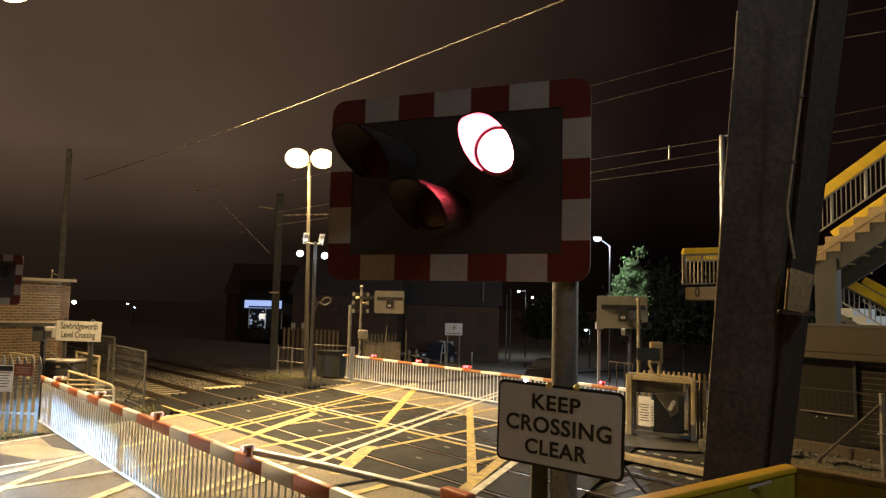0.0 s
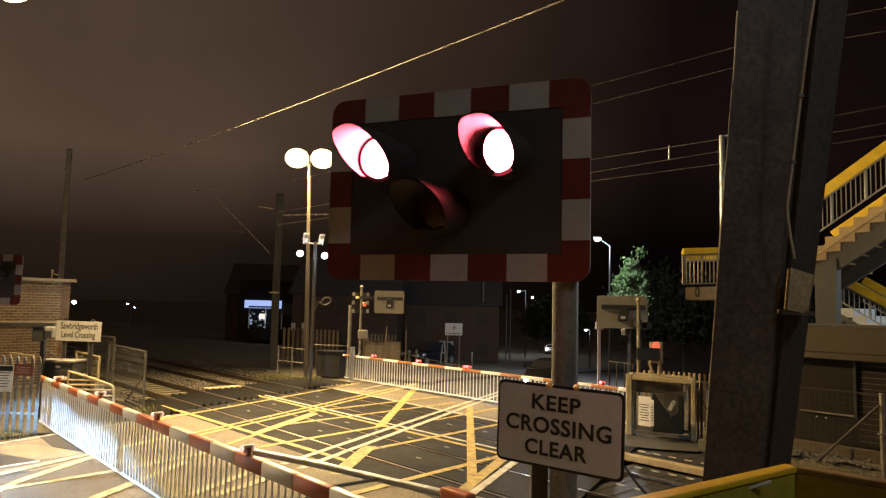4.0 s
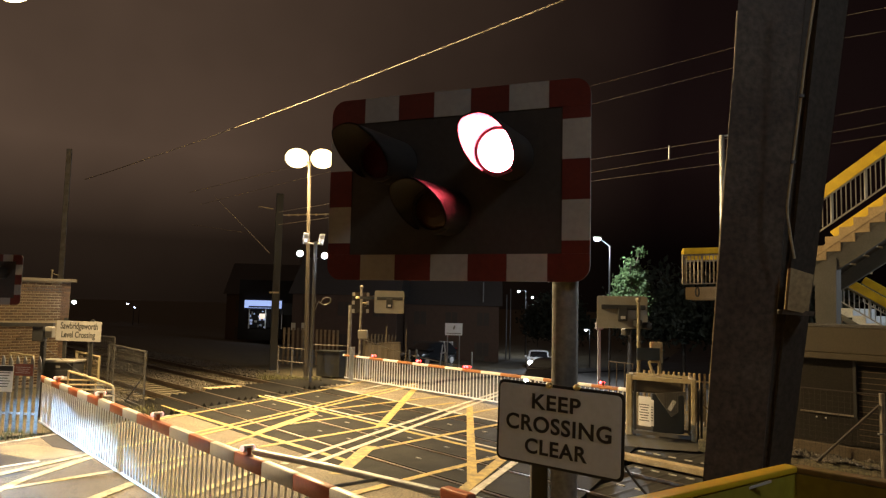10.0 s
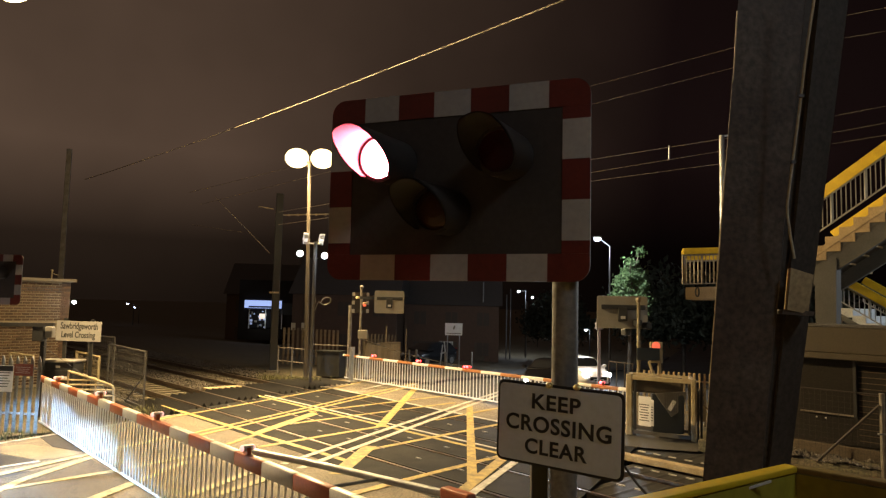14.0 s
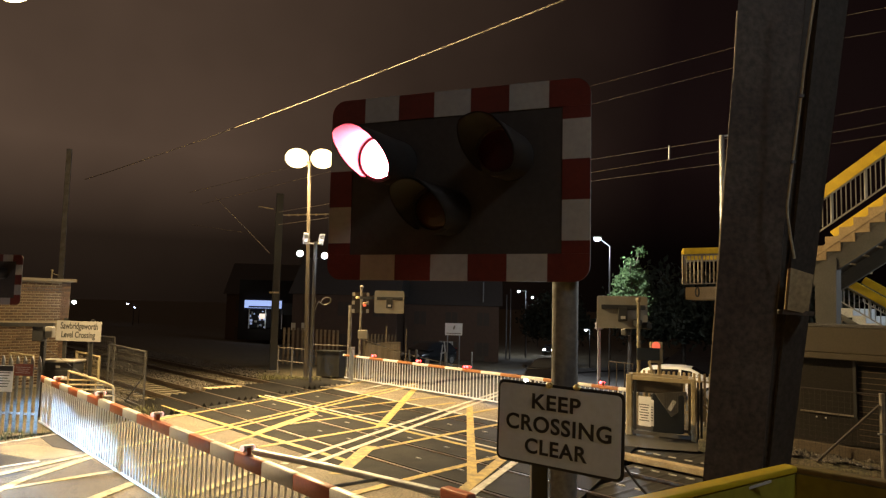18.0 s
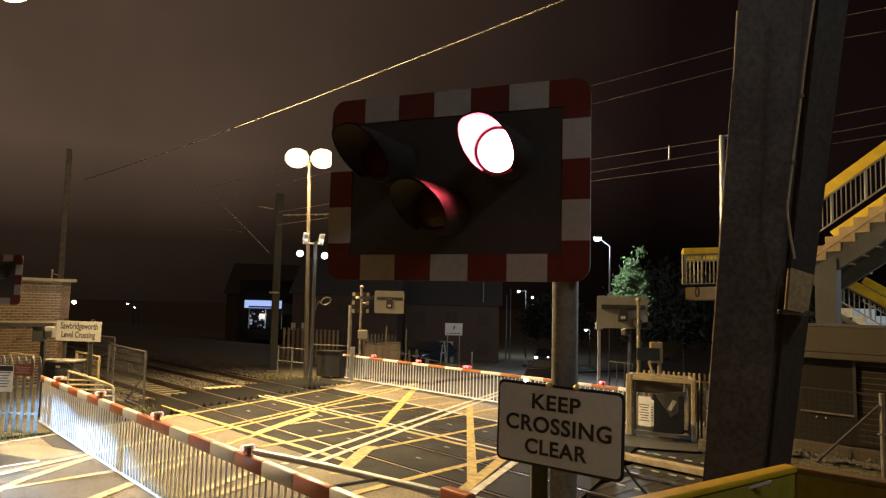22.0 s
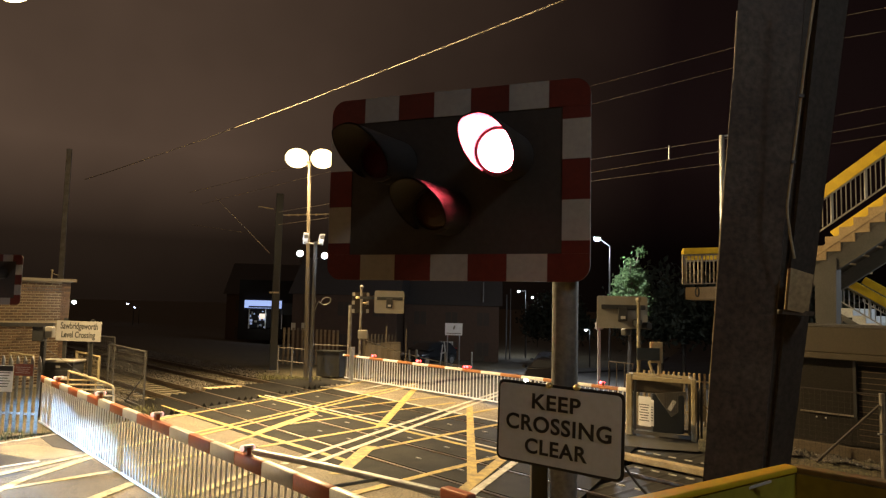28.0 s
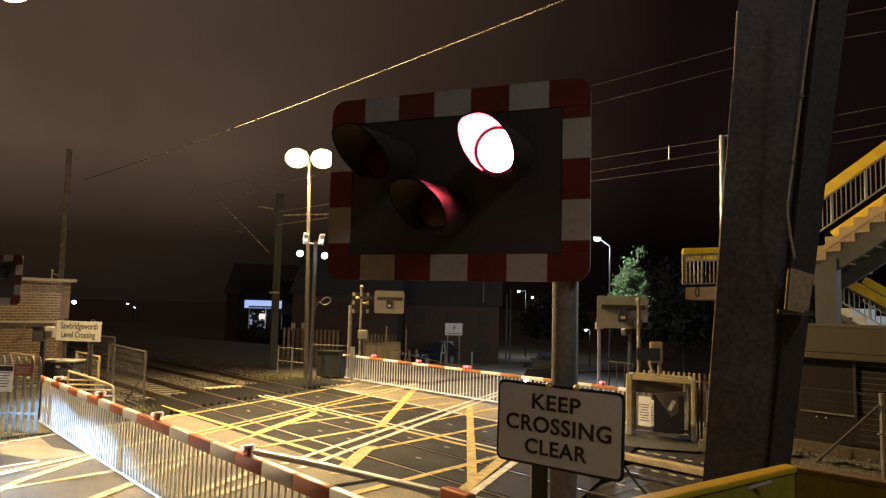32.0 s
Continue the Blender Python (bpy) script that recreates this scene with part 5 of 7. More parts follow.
cc = Vector((-4.918, 30.888, 0.000))
part("body", bx((cc.x, cc.y, 0.55), (1.15, 0.6, 1.1), -20, bevel=0.02), CABINET, far_cab)
part("lid", bx((cc.x, cc.y, 1.12), (1.22, 0.68, 0.05), -20, bevel=0.01), CABINET, far_cab)
t = thing("handrail", (-6.034, 33.501, 0.000), "thin steel handrail behind the cabinet", "handrail")
part("rail_tube", wire_line([(-5.832, 31.000, 1.383), (-3.941, 29.500, 1.444)], 0.018), GALV_DULL, t, smooth=True)
for p_ in ((-5.804, 31.000, 1.333), (-3.965, 29.500, 1.419)):
    part("post", rod((p_[0], p_[1], 0), p_, 0.025), GALV_DULL, t)

# far road signals, seen from behind and from the side
def far_signal(foot, h, board_c, bw, bh, turn, label, pole_mat):
    f = Vector(foot)
    t = thing("crossing_signal", f, label, "road signal", "road signals of the crossing")
    part("pole", rod(f, (f.x, f.y, h), 0.05, seg=14), pole_mat, t, "weathered steel pole", smooth=True)
    part("pole_cap", ball((f.x, f.y, h), 0.08), pole_mat, t)
    M = pose(*board_c, 0, 0, turn)
    part("backboard", plate_round(bw, bh, 0.015, 0.07, M), SIGN_BACK, t, "grey back of the backboard")
    # cross arm and lamp cases behind it
    bc = Vector(board_c)
    part("cross_arm", beam(M @ Vector((-bw * 0.42, -0.06, bh * 0.16)), M @ Vector((bw * 0.45, -0.06, bh * 0.16)), 0.08, 0.13, bevel=0.02), CABINET, t)
    part("drop_box", bx((0, 0, 0), (0.26, 0.12, 0.4), m=M @ pose(0, -0.07, -bh * 0.06), bevel=0.02), CABINET, t)
    part("small_label", bx((0, 0, 0), (0.13, 0.01, 0.08), m=M @ pose(0.0, -0.136, -bh * 0.16)), SIGN_WHITE, t, "white label")
    return t, M


s1, M1 = far_signal(foot_of(*(-3.422, 29.000, 0.847)), 4.0, Vector((-2.216, 28.800, 3.376)), 1.25, 0.95, 6, "back of a crossing signal board on a steel pole", GALV_DULL)
part("arm", beam((-3.482, 28.950, 3.538), (-1.961, 28.850, 3.525), 0.09, 0.12), CABINET, s1)
part("box", bx((-3.305, 28.900, 1.993), (0.4, 0.2, 0.36), bevel=0.02), SIGN_BACK, s1)
s2f = foot_of(*(-4.010, 30.000, 0.749))
s2 = thing("crossing_signal", s2f, "narrow crossing signal with chequered backboard on a steel pole", "road signal", "road signals of the crossing")
part("pole", rod(s2f, (s2f.x, s2f.y, 3.2), 0.08, seg=12), GALV_DULL, s2, smooth=True)
S2 = pose(*Vector((-3.529, 29.600, 3.323)), 0, 0, 28)
part("backboard", plate_round(0.78, 0.9, 0.015, 0.05, S2), BOARD_BLACK, s2)
for k in range(5):
    for x in (-0.33, 0.33):
        if k % 2 == 0:
            part("border_panel", bx((0, 0, 0), (0.12, 0.004, 0.16), m=S2 @ pose(x, -0.018, 0.36 - 0.18 * k)), BOARD_WHITE, s2)
for c in ((-3.598, 29.300, 3.539), (-3.287, 29.200, 3.304)):
    part("lamp_hood", bx((0, 0, 0), (0.16, 0.3, 0.1), m=pose(*c, 0, 0, 25), bevel=0.03), CREAM, s2)
s2_case = part("lamp_case", rod((-3.297, 29.25, 3.24), (-3.297, 29.13, 3.24), 0.085, seg=16), HOOD_BLACK, s2, smooth=True)
FLASHERS.append(("L", s2, s2_case, pose(-3.297, 29.11, 3.24), 0.075, RED_DIM, HOOD_BLACK))
s3, M3 = far_signal(foot_of(*(5.622, 19.450, 1.856)), Vector((5.621, 19.450, 3.599)).z, Vector((5.233, 19.750, 3.233)), 1.45, 0.93, -3, "back of a crossing signal board on a cream steel pole", POLE_CREAM)
for side_, dx_ in (("L", -0.36), ("R", 0.36)):
    M_ = M3 @ pose(dx_, 0.004, 0.08, 0, 0, 180)
    FLASHERS.append((side_, s3, lamp_unit(s3, M_, None, side_, 1), M_ @ pose(0, -0.165, 0), 0.0892, RED_BEAM, RED_LENS_DARK))
for c in ((5.632, 19.600, 2.937), (5.908, 19.600, 2.863), (5.373, 19.900, 2.660)):
    part("lamp_hood", bx((0, 0, 0), (0.18, 0.3, 0.2), m=pose(*c, 0, 0, 10), bevel=0.04), CABINET, s3)

# signal at the near road's other side, partly in view
s4f = Vector((-8.124, 12.08, 0.0))
s4 = thing("crossing_signal", s4f, "crossing signal with red and white chequered backboard by the fence", "road signal", "road signals of the crossing")
S4 = pose(-8.024, 12.0, 3.599, 0, 0, -3)
part("pole", rod(s4f, (s4f.x, s4f.y, 3.90), 0.056, seg=14), POLE_GREY, s4, smooth=True)
signal_board(s4, S4, 1.266, 0.88, 0.12)
for dx_, dz_, side_ in ((0.28, 0.112, "R"), (-0.277, 0.112, "L")):
    M4 = S4 @ pose(dx_, -0.012, dz_, 4)
    FLASHERS.append((side_, s4, lamp_unit(s4, M4, None, side_, 1), M4 @ pose(0, -0.165, 0), 0.0892, RED_GLOW, RED_LENS_DARK))

# ---- machine enclosure at the far barrier's root ----
mc = thing("barrier_machine", (5.823, 18.006, 0.000), "barrier machine inside a cream framed mesh enclosure", "barrier machine")
A, Bq = Vector((5.117, 18.379, 0.000)), Vector((6.488, 17.576, 0.000))
zt = Vector((5.195, 18.500, 1.564)).z
up = Vector((0, 0, 1))
depth_v = Vector((0.25, 0.97, 0)) * 0.9
for c, w_, h_ in ((A + Vector((-0.05, 0, 0)), 0.17, zt + 0.04), (Bq, 0.13, zt + 0.03), (A + depth_v, 0.1, zt), (Bq + depth_v, 0.1, zt)):
    part("corner_post", bx(c + up * h_ / 2, (w_, 0.1, h_), -20, bevel=0.03), CREAM, mc)
for c, w_ in ((A + Vector((0.09, -0.04, 0)), 0.07), (Bq + Vector((0.12, 0.02, 0)), 0.05), (Bq + Vector((0.22, 0.06, 0)), 0.06)):
    part("inner_post", bx(c + up * (zt - 0.06) / 2, (w_, 0.06, zt - 0.06), -20, bevel=0.01), CABINET, mc, "dark inner post")
for a_, b_ in ((A, Bq), (A, A + depth_v), (Bq, Bq + depth_v), (A + depth_v, Bq + depth_v)):
    part("top_rail", beam(a_ + up * (zt - 0.05), b_ + up * (zt - 0.05), 0.1, 0.11, bevel=0.012), CREAM, mc)
    part("bottom_rail", beam(a_ + up * 0.1, b_ + up * 0.1, 0.06, 0.09), COLUMN_GREY, mc, "dirty dark bottom rail")
wires = bmesh.new()
d_ = Bq - A
for k in range(1, 34):
    beam(A + d_ * (k / 34) + up * 0.15, A + d_ * (k / 34) + up * (zt - 0.1), 0.004, 0.004, bm=wires)
for k in range(1, 34):
    z = 0.15 + (zt - 0.25) * k / 34
    beam(A + up * z, Bq + up * z, 0.004, 0.004, bm=wires)
part("mesh_infill", wires, CABINET, mc, "fine dark wire mesh")
mid = A.lerp(Bq, 0.62) + depth_v * 0.45
part("machine_case", bx(mid + up * 0.62, (0.8, 0.5, 1.0), -20, bevel=0.04), MACHINE_BLUE, mc, "dark blue machine case")
part("machine_top", bx(A.lerp(Bq, 0.45) + depth_v * 0.5 + up * 1.32, (1.3, 0.5, 0.4), -20, bevel=0.05), PLINTH, mc, "grey upper casing")
part("drive_box", bx(Vector((6.267, 18.300, 1.163)), (0.36, 0.3, 0.42), -20, bevel=0.02), CABINET, mc)
fan = bmesh.new()
fc = Vector((5.925, 17.950, 0.996))
fl, bl_ = [], []
for k in range(9):
    a_ = radians(-62 + 62 * k / 8)
    for r_, arr in ((0.74, fl),):
        arr.append(fc + Vector((-0.22 + r_ * math.cos(a_), 0, 0.22 + r_ * math.sin(a_))))
pts = [fc + Vector((-0.3, 0, 0.16))] + fl
f1 = [fan.verts.new(p_) for p_ in pts]
f2 = [fan.verts.new(p_ + Vector((0, 0.06, 0))) for p_ in pts]
fan.faces.new(f1)
fan.faces.new(f2[::-1])
for i in range(len(pts)):
    fan.faces.new((f1[i], f2[i], f2[(i + 1) % len(pts)], f1[(i + 1) % len(pts)]))
part("counterweight", fan, SIGN_BACK, mc, "grey quadrant counterweight")
part("label_plate", bx((0, 0, 0), (0.1, 0.01, 0.28), m=pose(*Vector((6.024, 17.850, 0.868)), 0, 28, -20)), SIGN_WHITE, mc, "white label")
notice(Vector((5.231, 17.550, 0.752)), 0.34, 0.74, -42, BAR_WHITE, 7, SIGN_BLACK, "white notice with lines of small print behind the mesh")
notice(Vector((5.434, 17.600, 0.707)), 0.12, 0.66, -60, BAR_WHITE, 6, MACHINE_BLUE, "narrow white notice with lines of small print behind the mesh")
# small sign panel above it
sp = thing("sign_panel", foot_of(*(5.805, 19.000, 1.898)), "back of a small grey sign panel on a post", "sign")
spf = foot_of(*(6.071, 19.000, 1.904))
part("post", bx((spf.x, spf.y, 1.08), (0.08, 0.06, 2.16)), WOOD_PALE, sp)
part("panel", bx(Vector((5.728, 18.900, 2.105)), (0.62, 0.05, 0.34), -4, bevel=0.008), MACHINE_BLUE, sp, "dark back of the panel")
sp_case = part("side_panel", bx(Vector((5.994, 19.050, 2.147)), (0.34, 0.14, 0.58), -4, bevel=0.02), CREAM, sp, "cream lamp case")
# added glowing disc, gives the case a red flash with the left lamps
FLASHERS.append(("L", sp, sp_case, pose(5.967, 18.965, 2.323), 0.12, RED_DIM, CREAM))
part("strap", rod((5.713, 18.800, 1.912), (5.837, 18.800, 1.578), 0.04), CREAM, sp)

# pale paling fence behind the machine
palisade(foot_of(*(6.124, 20.600, 1.772)), foot_of(*(8.009, 19.600, 1.899)), 0.135, 1.52, "pale round topped paling fence beside the station", mesh_of("pale", bx((0, 0, 0.91), (0.07, 0.022, 1.82), bevel=0.018), WOOD_PALE), WOOD_PALE, "fences behind the tracks")
rf = thing("cable_reel", foot_of(*(7.162, 18.800, 0.725)), "pale bracket with coiled cables on the fence", "cable bracket")
rc = Vector((7.169, 18.900, 0.741))
part("backing", bx((rc.x, rc.y + 0.1, rc.z), (0.3, 0.05, 0.9)), WOOD_PALE, rf)
for k in range(3):
    part("coil", wire_line([rc + Vector((0.05 * math.cos(a_ / 8 * math.tau) * (1 + 0.2 * k), -0.03 * k, -0.15 + 0.25 * k + 0.12 * math.sin(a_ / 8 * math.tau))) for a_ in range(9)], 0.02), GALV_DULL, rf, smooth=True)
part("brace", rod(rc + Vector((-0.15, 0, 0.3)), rc + Vector((0.2, 0, -0.1)), 0.03), WOOD_PALE, rf)

# slim camera pole, thin posts
cp = thing("ticket_post", foot_of(*(5.438, 23.500, 1.130)), "pale slim post with a camera box on top", "post")
cpf = foot_of(*(5.438, 23.500, 1.130))
cz = Vector((5.392, 23.500, 2.610)).z
part("post", bx((cpf.x, cpf.y, cz / 2), (0.1, 0.1, cz), bevel=0.01), POST_LED, cp)
part("box", bx((cpf.x, cpf.y - 0.02, cz + 0.12), (0.25, 0.22, 0.26), bevel=0.02), POST_LED, cp)
part("lens", rod((cpf.x + 0.03, cpf.y - 0.13, cz + 0.1), (cpf.x + 0.03, cpf.y - 0.16, cz + 0.1), 0.05, seg=12), PLASTIC, cp)
gr = thing("pedestrian_rail", foot_of(*(6.073, 24.500, 1.045)), "thin steel pedestrian railing beside the forecourt", "railing")
ra, rb_ = foot_of(*(6.032, 24.500, 1.044)), foot_of(*(6.599, 23.500, 1.157))
for k in range(4):
    c = ra.lerp(rb_, k / 3)
    part("post", rod(c, c + up * 1.45, 0.022), MESH_DARK, gr)
part("top_rail", rod(ra + up * 1.45, rb_ + up * 1.45, 0.022), MESH_DARK, gr)

# grey railings beside the footway
bf = thing("board_fence", (-3.6, 33.0, 0), "weathered close board fence panel beside the footway", "fence")
for k in range(11):
    x_ = -3.56 + 0.155 * k
    part("board", bx((x_, 33.0, 0.66 + 0.006 * k), (0.148, 0.025, 1.32 + 0.012 * k), bevel=0.004), WOOD_DARK, bf)
part("capping", beam((-3.66, 33.0, 1.335), (-1.94, 33.0, 1.465), 0.07, 0.045), WOOD_DARK, bf, "weathered capping rail")
for x_, h_ in ((-2.64, 2.23), (-1.68, 2.09)):
    part("post", bx((x_, 33.06, h_ / 2), (0.05, 0.05, h_)), WOOD_DARK, bf)
palisade(foot_of(*(-0.047, 44.000, -0.328)), foot_of(*(0.767, 45.000, -0.393)), 0.16, 1.6, "pale timber railing on the verge", mesh_of("pale", bx((0, 0, 0.91), (0.09, 0.02, 1.82)), SIGN_BACK), SIGN_BACK, "fences behind the tracks")
# information board
ib = thing("information_board", foot_of(*(0.800, 41.000, -0.057)), "white information board with a faint emblem on two posts", "sign")
IB = pose(*Vector((0.758, 41.000, 1.856)), 0, 0, 2)
part("board", plate_round(1.04, 0.72, 0.04, 0.02, IB), BAR_WHITE, ib)
part("emblem", plate_round(0.1, 0.24, 0.004, 0.04, IB @ pose(0.02, -0.041, 0.1, 0, 20)), SIGN_BACK, ib, "grey emblem")
part("text_bar", bx((0, 0, 0), (0.85, 0.004, 0.05), m=IB @ pose(0, -0.043, -0.25)), SIGN_BACK, ib)
for x in (-0.36, 0.36):
    c = IB @ Vector((x, 0.03, 0))
    zg = fall(c.x, c.y)
    part("post", bx((c.x, c.y, (c.z + zg) / 2), (0.07, 0.06, c.z - zg)), GALV, ib)
# pale bollards and a hoop shelter behind the far barrier
for c in (foot_of(*(0.272, 39.000, 0.416)), foot_of(*(-1.739, 38.000, 0.444)), foot_of(*(-1.411, 40.000, 0.628)), foot_of(*(2.050, 45.000, 0.373))):
    zb = fall(c.x, c.y)
    t = thing("bollard", (c.x, c.y, zb), "pale weathered bollard on the verge", "bollard", "bollards on the verge")
    part("shaft", rod((c.x, c.y, zb - 0.1), (c.x, c.y, zb + 0.95), 0.06, seg=10), SIGN_BACK, t, smooth=True)
    part("cap", ball((c.x, c.y, zb + 0.95), 0.064), SIGN_BACK, t)
# leaning white stakes
ws = thing("stake", (0.13, 42.0, fall(0.13, 42.0)), "pair of leaning white painted stakes on the verge", "stake")
for a_, b_ in (((-0.02, 42.0, -0.5), (0.12, 42.0, 0.85)), ((0.38, 42.0, -0.5), (0.22, 42.0, 1.05)), ((0.0, 42.0, 0.3), (0.3, 42.0, 0.42))):
    part("stake", beam(a_, b_, 0.07, 0.07), SIGN_WHITE, ws)


def far_street_lamp(c, foot_y, label, r, watts=0, arm=(0, 0, 0), face=None):
    c = Vector(c)
    f = Vector((c.x + arm[0], c.y + arm[1], fall(c.x, c.y) - 0.1))
    t = thing("street_lamp", f, label, "street lamp", "lit street lamps")
    part("column", rod(f, (f.x, f.y, c.z + arm[2] + 0.1), 0.06, seg=10, r2=0.045), CABINET, t, smooth=True)
    part("arm", rod((f.x, f.y, c.z + arm[2] + 0.08), c + Vector((0, 0, 0.1)), 0.035), CABINET, t, smooth=True)
    part("head", bx(c + Vector((0, 0, 0.09)), (0.5, 0.28, 0.12), bevel=0.04), GALV, t)
    part("lamp_glass", ball(c, r, squash=0.7), face or WHITE_GLOW, t, "glowing white lamp glass")
    if watts:
        bulb("street_light", c - Vector((0, 0, 0.35)), watts, WHITE)
    return t


far_street_lamp((9.117, 40.000, 7.410), 40, "lit white street lamp beside a tree", 0.17, 2600, (0.75, 0.0, -0.5))
far_street_lamp((10.715, 95.000, 5.355), 95, "lit white street lamp along the road", 0.17, 2000, (1.0, 0, 0))
far_street_lamp((15.942, 120.000, 4.845), 120, "lit white street lamp along the road", 0.2, 0, (1.0, 0, 0))
far_street_lamp((14.844, 70.000, 1.059), 70, "lit white lamp low beside the road", 0.17, 50, (0.4, 0, 0))
wlamp = thing("wall_lamp", (-13.72, 25.4, 3.2), "lit white lamp on a short bracket on the building corner", "lamp")
part("bracket", rod((-13.95, 25.75, 3.14), (-13.62, 25.26, 3.14), 0.018), CABINET, wlamp, smooth=True)
part("lamp_glass", ball((-13.590, 25.200, 3.099), 0.07), WHITE_GLOW, wlamp, "glowing white lamp glass")
far_street_lamp((-50.653, 110.000, 2.184), 110, "distant lit bluish street lamp", 0.2, 0, (1, 0, 0), BLUE_GLOW)
far_street_lamp((-63.034, 140.000, 1.205), 140, "distant lit bluish street lamp", 0.2, 0, (1, 0, 0), BLUE_GLOW)
far_street_lamp((24.738, 160.000, 3.042), 160, "distant lit white street lamp", 0.2, 0, (1, 0, 0))
# bare posts along the road
for c in (Vector((3.784, 62.000, 5.407)), Vector((7.157, 75.000, 4.529)), Vector((7.886, 78.000, 5.234)), Vector((11.217, 90.000, 3.932))):
    t = thing("post", (c.x, c.y, fall(c.x, c.y) - 0.1), "slender grey post beside the road", "post", "posts along the road")
    part("shaft", rod((c.x, c.y, fall(c.x, c.y) - 0.1), c, 0.06), GALV, t, smooth=True)


# ---- far buildings ----
def house(name, c, w, d, h, turn, label, rows, cols, lit=None):
    zg = fall(c[0], c[1]) - 0.4
    t = thing(name, (c[0], c[1], zg), label, "house", "houses along the road", turn)
    part("wall", bx((0, 0, h / 2), (w, d, h)), HOUSE, t, local=True)
    r = bmesh.new()
    v = [r.verts.new(p_) for p_ in ((-w / 2 - .3, -d / 2 - .3, h), (w / 2 + .3, -d / 2 - .3, h), (w / 2 + .3, d / 2 + .3, h), (-w / 2 - .3, d / 2 + .3, h), (-w / 2 - .3, 0, h + d * 0.42), (w / 2 + .3, 0, h + d * 0.42))]
    for f in ((0, 1, 5, 4), (2, 3, 4, 5), (0, 4, 3), (1, 2, 5), (0, 3, 2, 1)):
        r.faces.new([v[i] for i in f])
    part("roof", r, ROOF_TILE, t, local=True)
    for i in range(rows):
        for j in range(cols):
            x = -w / 2 + (j + 0.5) * w / cols
            z = 1.5 + i * 2.7
            wf = part("window", bx((x, -d / 2 - 0.02, z), (1.2, 0.08, 1.3)), HOUSE, t, "dark window frame", local=True)
            for sx in (-0.29, 0.29):
                part("pane", bx((x + sx, -d / 2 - 0.065, z), (0.5, 0.02, 1.16)), HOUSE_PANE, wf, local=True)
    part("door", bx((w * 0.3, -d / 2 - 0.03, 1.05), (0.9, 0.06, 2.1)), WOOD_DARK, t, local=True)
    part("chimney", bx((w * 0.3, 0, h + d * 0.42 + 0.3), (0.8, 0.6, 1.6)), HOUSE, t, local=True)
    return t


house("house", (-8.0, 62.0), 9.0, 8.0, 5.4, -4, "dark brick terraced house behind the crossing", 2, 3)
house("house", (1.2, 66.0), 8.6, 8.0, 5.4, -4, "dark brick terraced house behind the crossing", 2, 3)
house("house", (-17.8, 74.0), 9.0, 8.0, 5.4, 4, "dark brick terraced house behind the tracks", 2, 3)

shop = thing("shop", (-16.391, 64.000, -0.288), "small shop with a lit blue white fascia and lit window", "shop")
sc_ = Vector((-16.391, 64.000, -0.288))
zg = fall(sc_.x, sc_.y) - 0.3
SH = pose(sc_.x, sc_.y, 0, 0, 0, 6)
part("wall", bx((0, 0, 0), (5.2, 5.0, 5.6), m=SH @ pose(0, 2.6, 2.4)), CLADDING, shop)
fz = Vector((-16.535, 64.000, 2.923)).z
part("fascia", bx((0, 0, 0), (3.4, 0.2, 0.72), m=SH @ pose(-0.35, -0.02, fz), bevel=0.02), SHOP_GLOW, shop, "glowing blue white fascia")
part("text_bar", bx((0, 0, 0), (2.6, 0.02, 0.16), m=SH @ pose(-0.35, -0.135, fz - 0.24)), MACHINE_BLUE, shop)
wz = Vector((-16.474, 64.000, 1.551)).z
part("window", bx((0, 0, 0), (2.9, 0.08, 1.7), m=SH @ pose(-0.25, 0.05, wz)), DARK_GLASS, shop, "shop window")
part("lit_sign", bx((0, 0, 0), (0.55, 0.05, 0.5), m=SH @ pose(-0.4, -0.03, Vector((-17.015, 64.000, 1.802)).z), bevel=0.05), SHOP_WARM, shop, "small lit sign in the window")
for k in range(3):
    part("mullion", bx((0, 0, 0), (0.09, 0.1, 1.8), m=SH @ pose(-1.6 + 1.5 * k, -0.02, wz)), SIGN_WHITE, shop)
part("side_panel", bx((0, 0, 0), (1.1, 0.1, 1.1), m=SH @ pose(1.75, -0.02, fz - 0.4)), MACHINE_BLUE, shop, "dim blue side panel")
bulb("shop_light", SH @ Vector((-0.3, -0.9, wz + 0.2)), 22, WHITE)
rs = random.Random(12)
for k in range(15):
    part("shelf_goods", bx((0, 0, 0), (rs.uniform(0.1, 0.26), 0.06, rs.uniform(0.08, 0.24)), m=SH @ pose(rs.uniform(-1.6, 0.1), -0.02, wz + rs.uniform(-0.8, 0.75)), bevel=0.01), SHOP_ITEM if k % 3 else SIGN_BACK, shop)
# pale notices beside the shop
for c in (Vector((-8.224, 38.000, 1.912)), Vector((-7.659, 38.000, 1.925))):
    t = thing("notice_sign", (c.x, c.y, 0), "small white notice on a post", "sign", "notices on the fences")
    part("post", rod((c.x, c.y + 0.04, 0), (c.x, c.y + 0.04, c.z), 0.03), GALV_DULL, t)
    part("plate", plate_round(0.24, 0.4, 0.01, 0.02, pose(*c)), SIGN_WHITE, t)


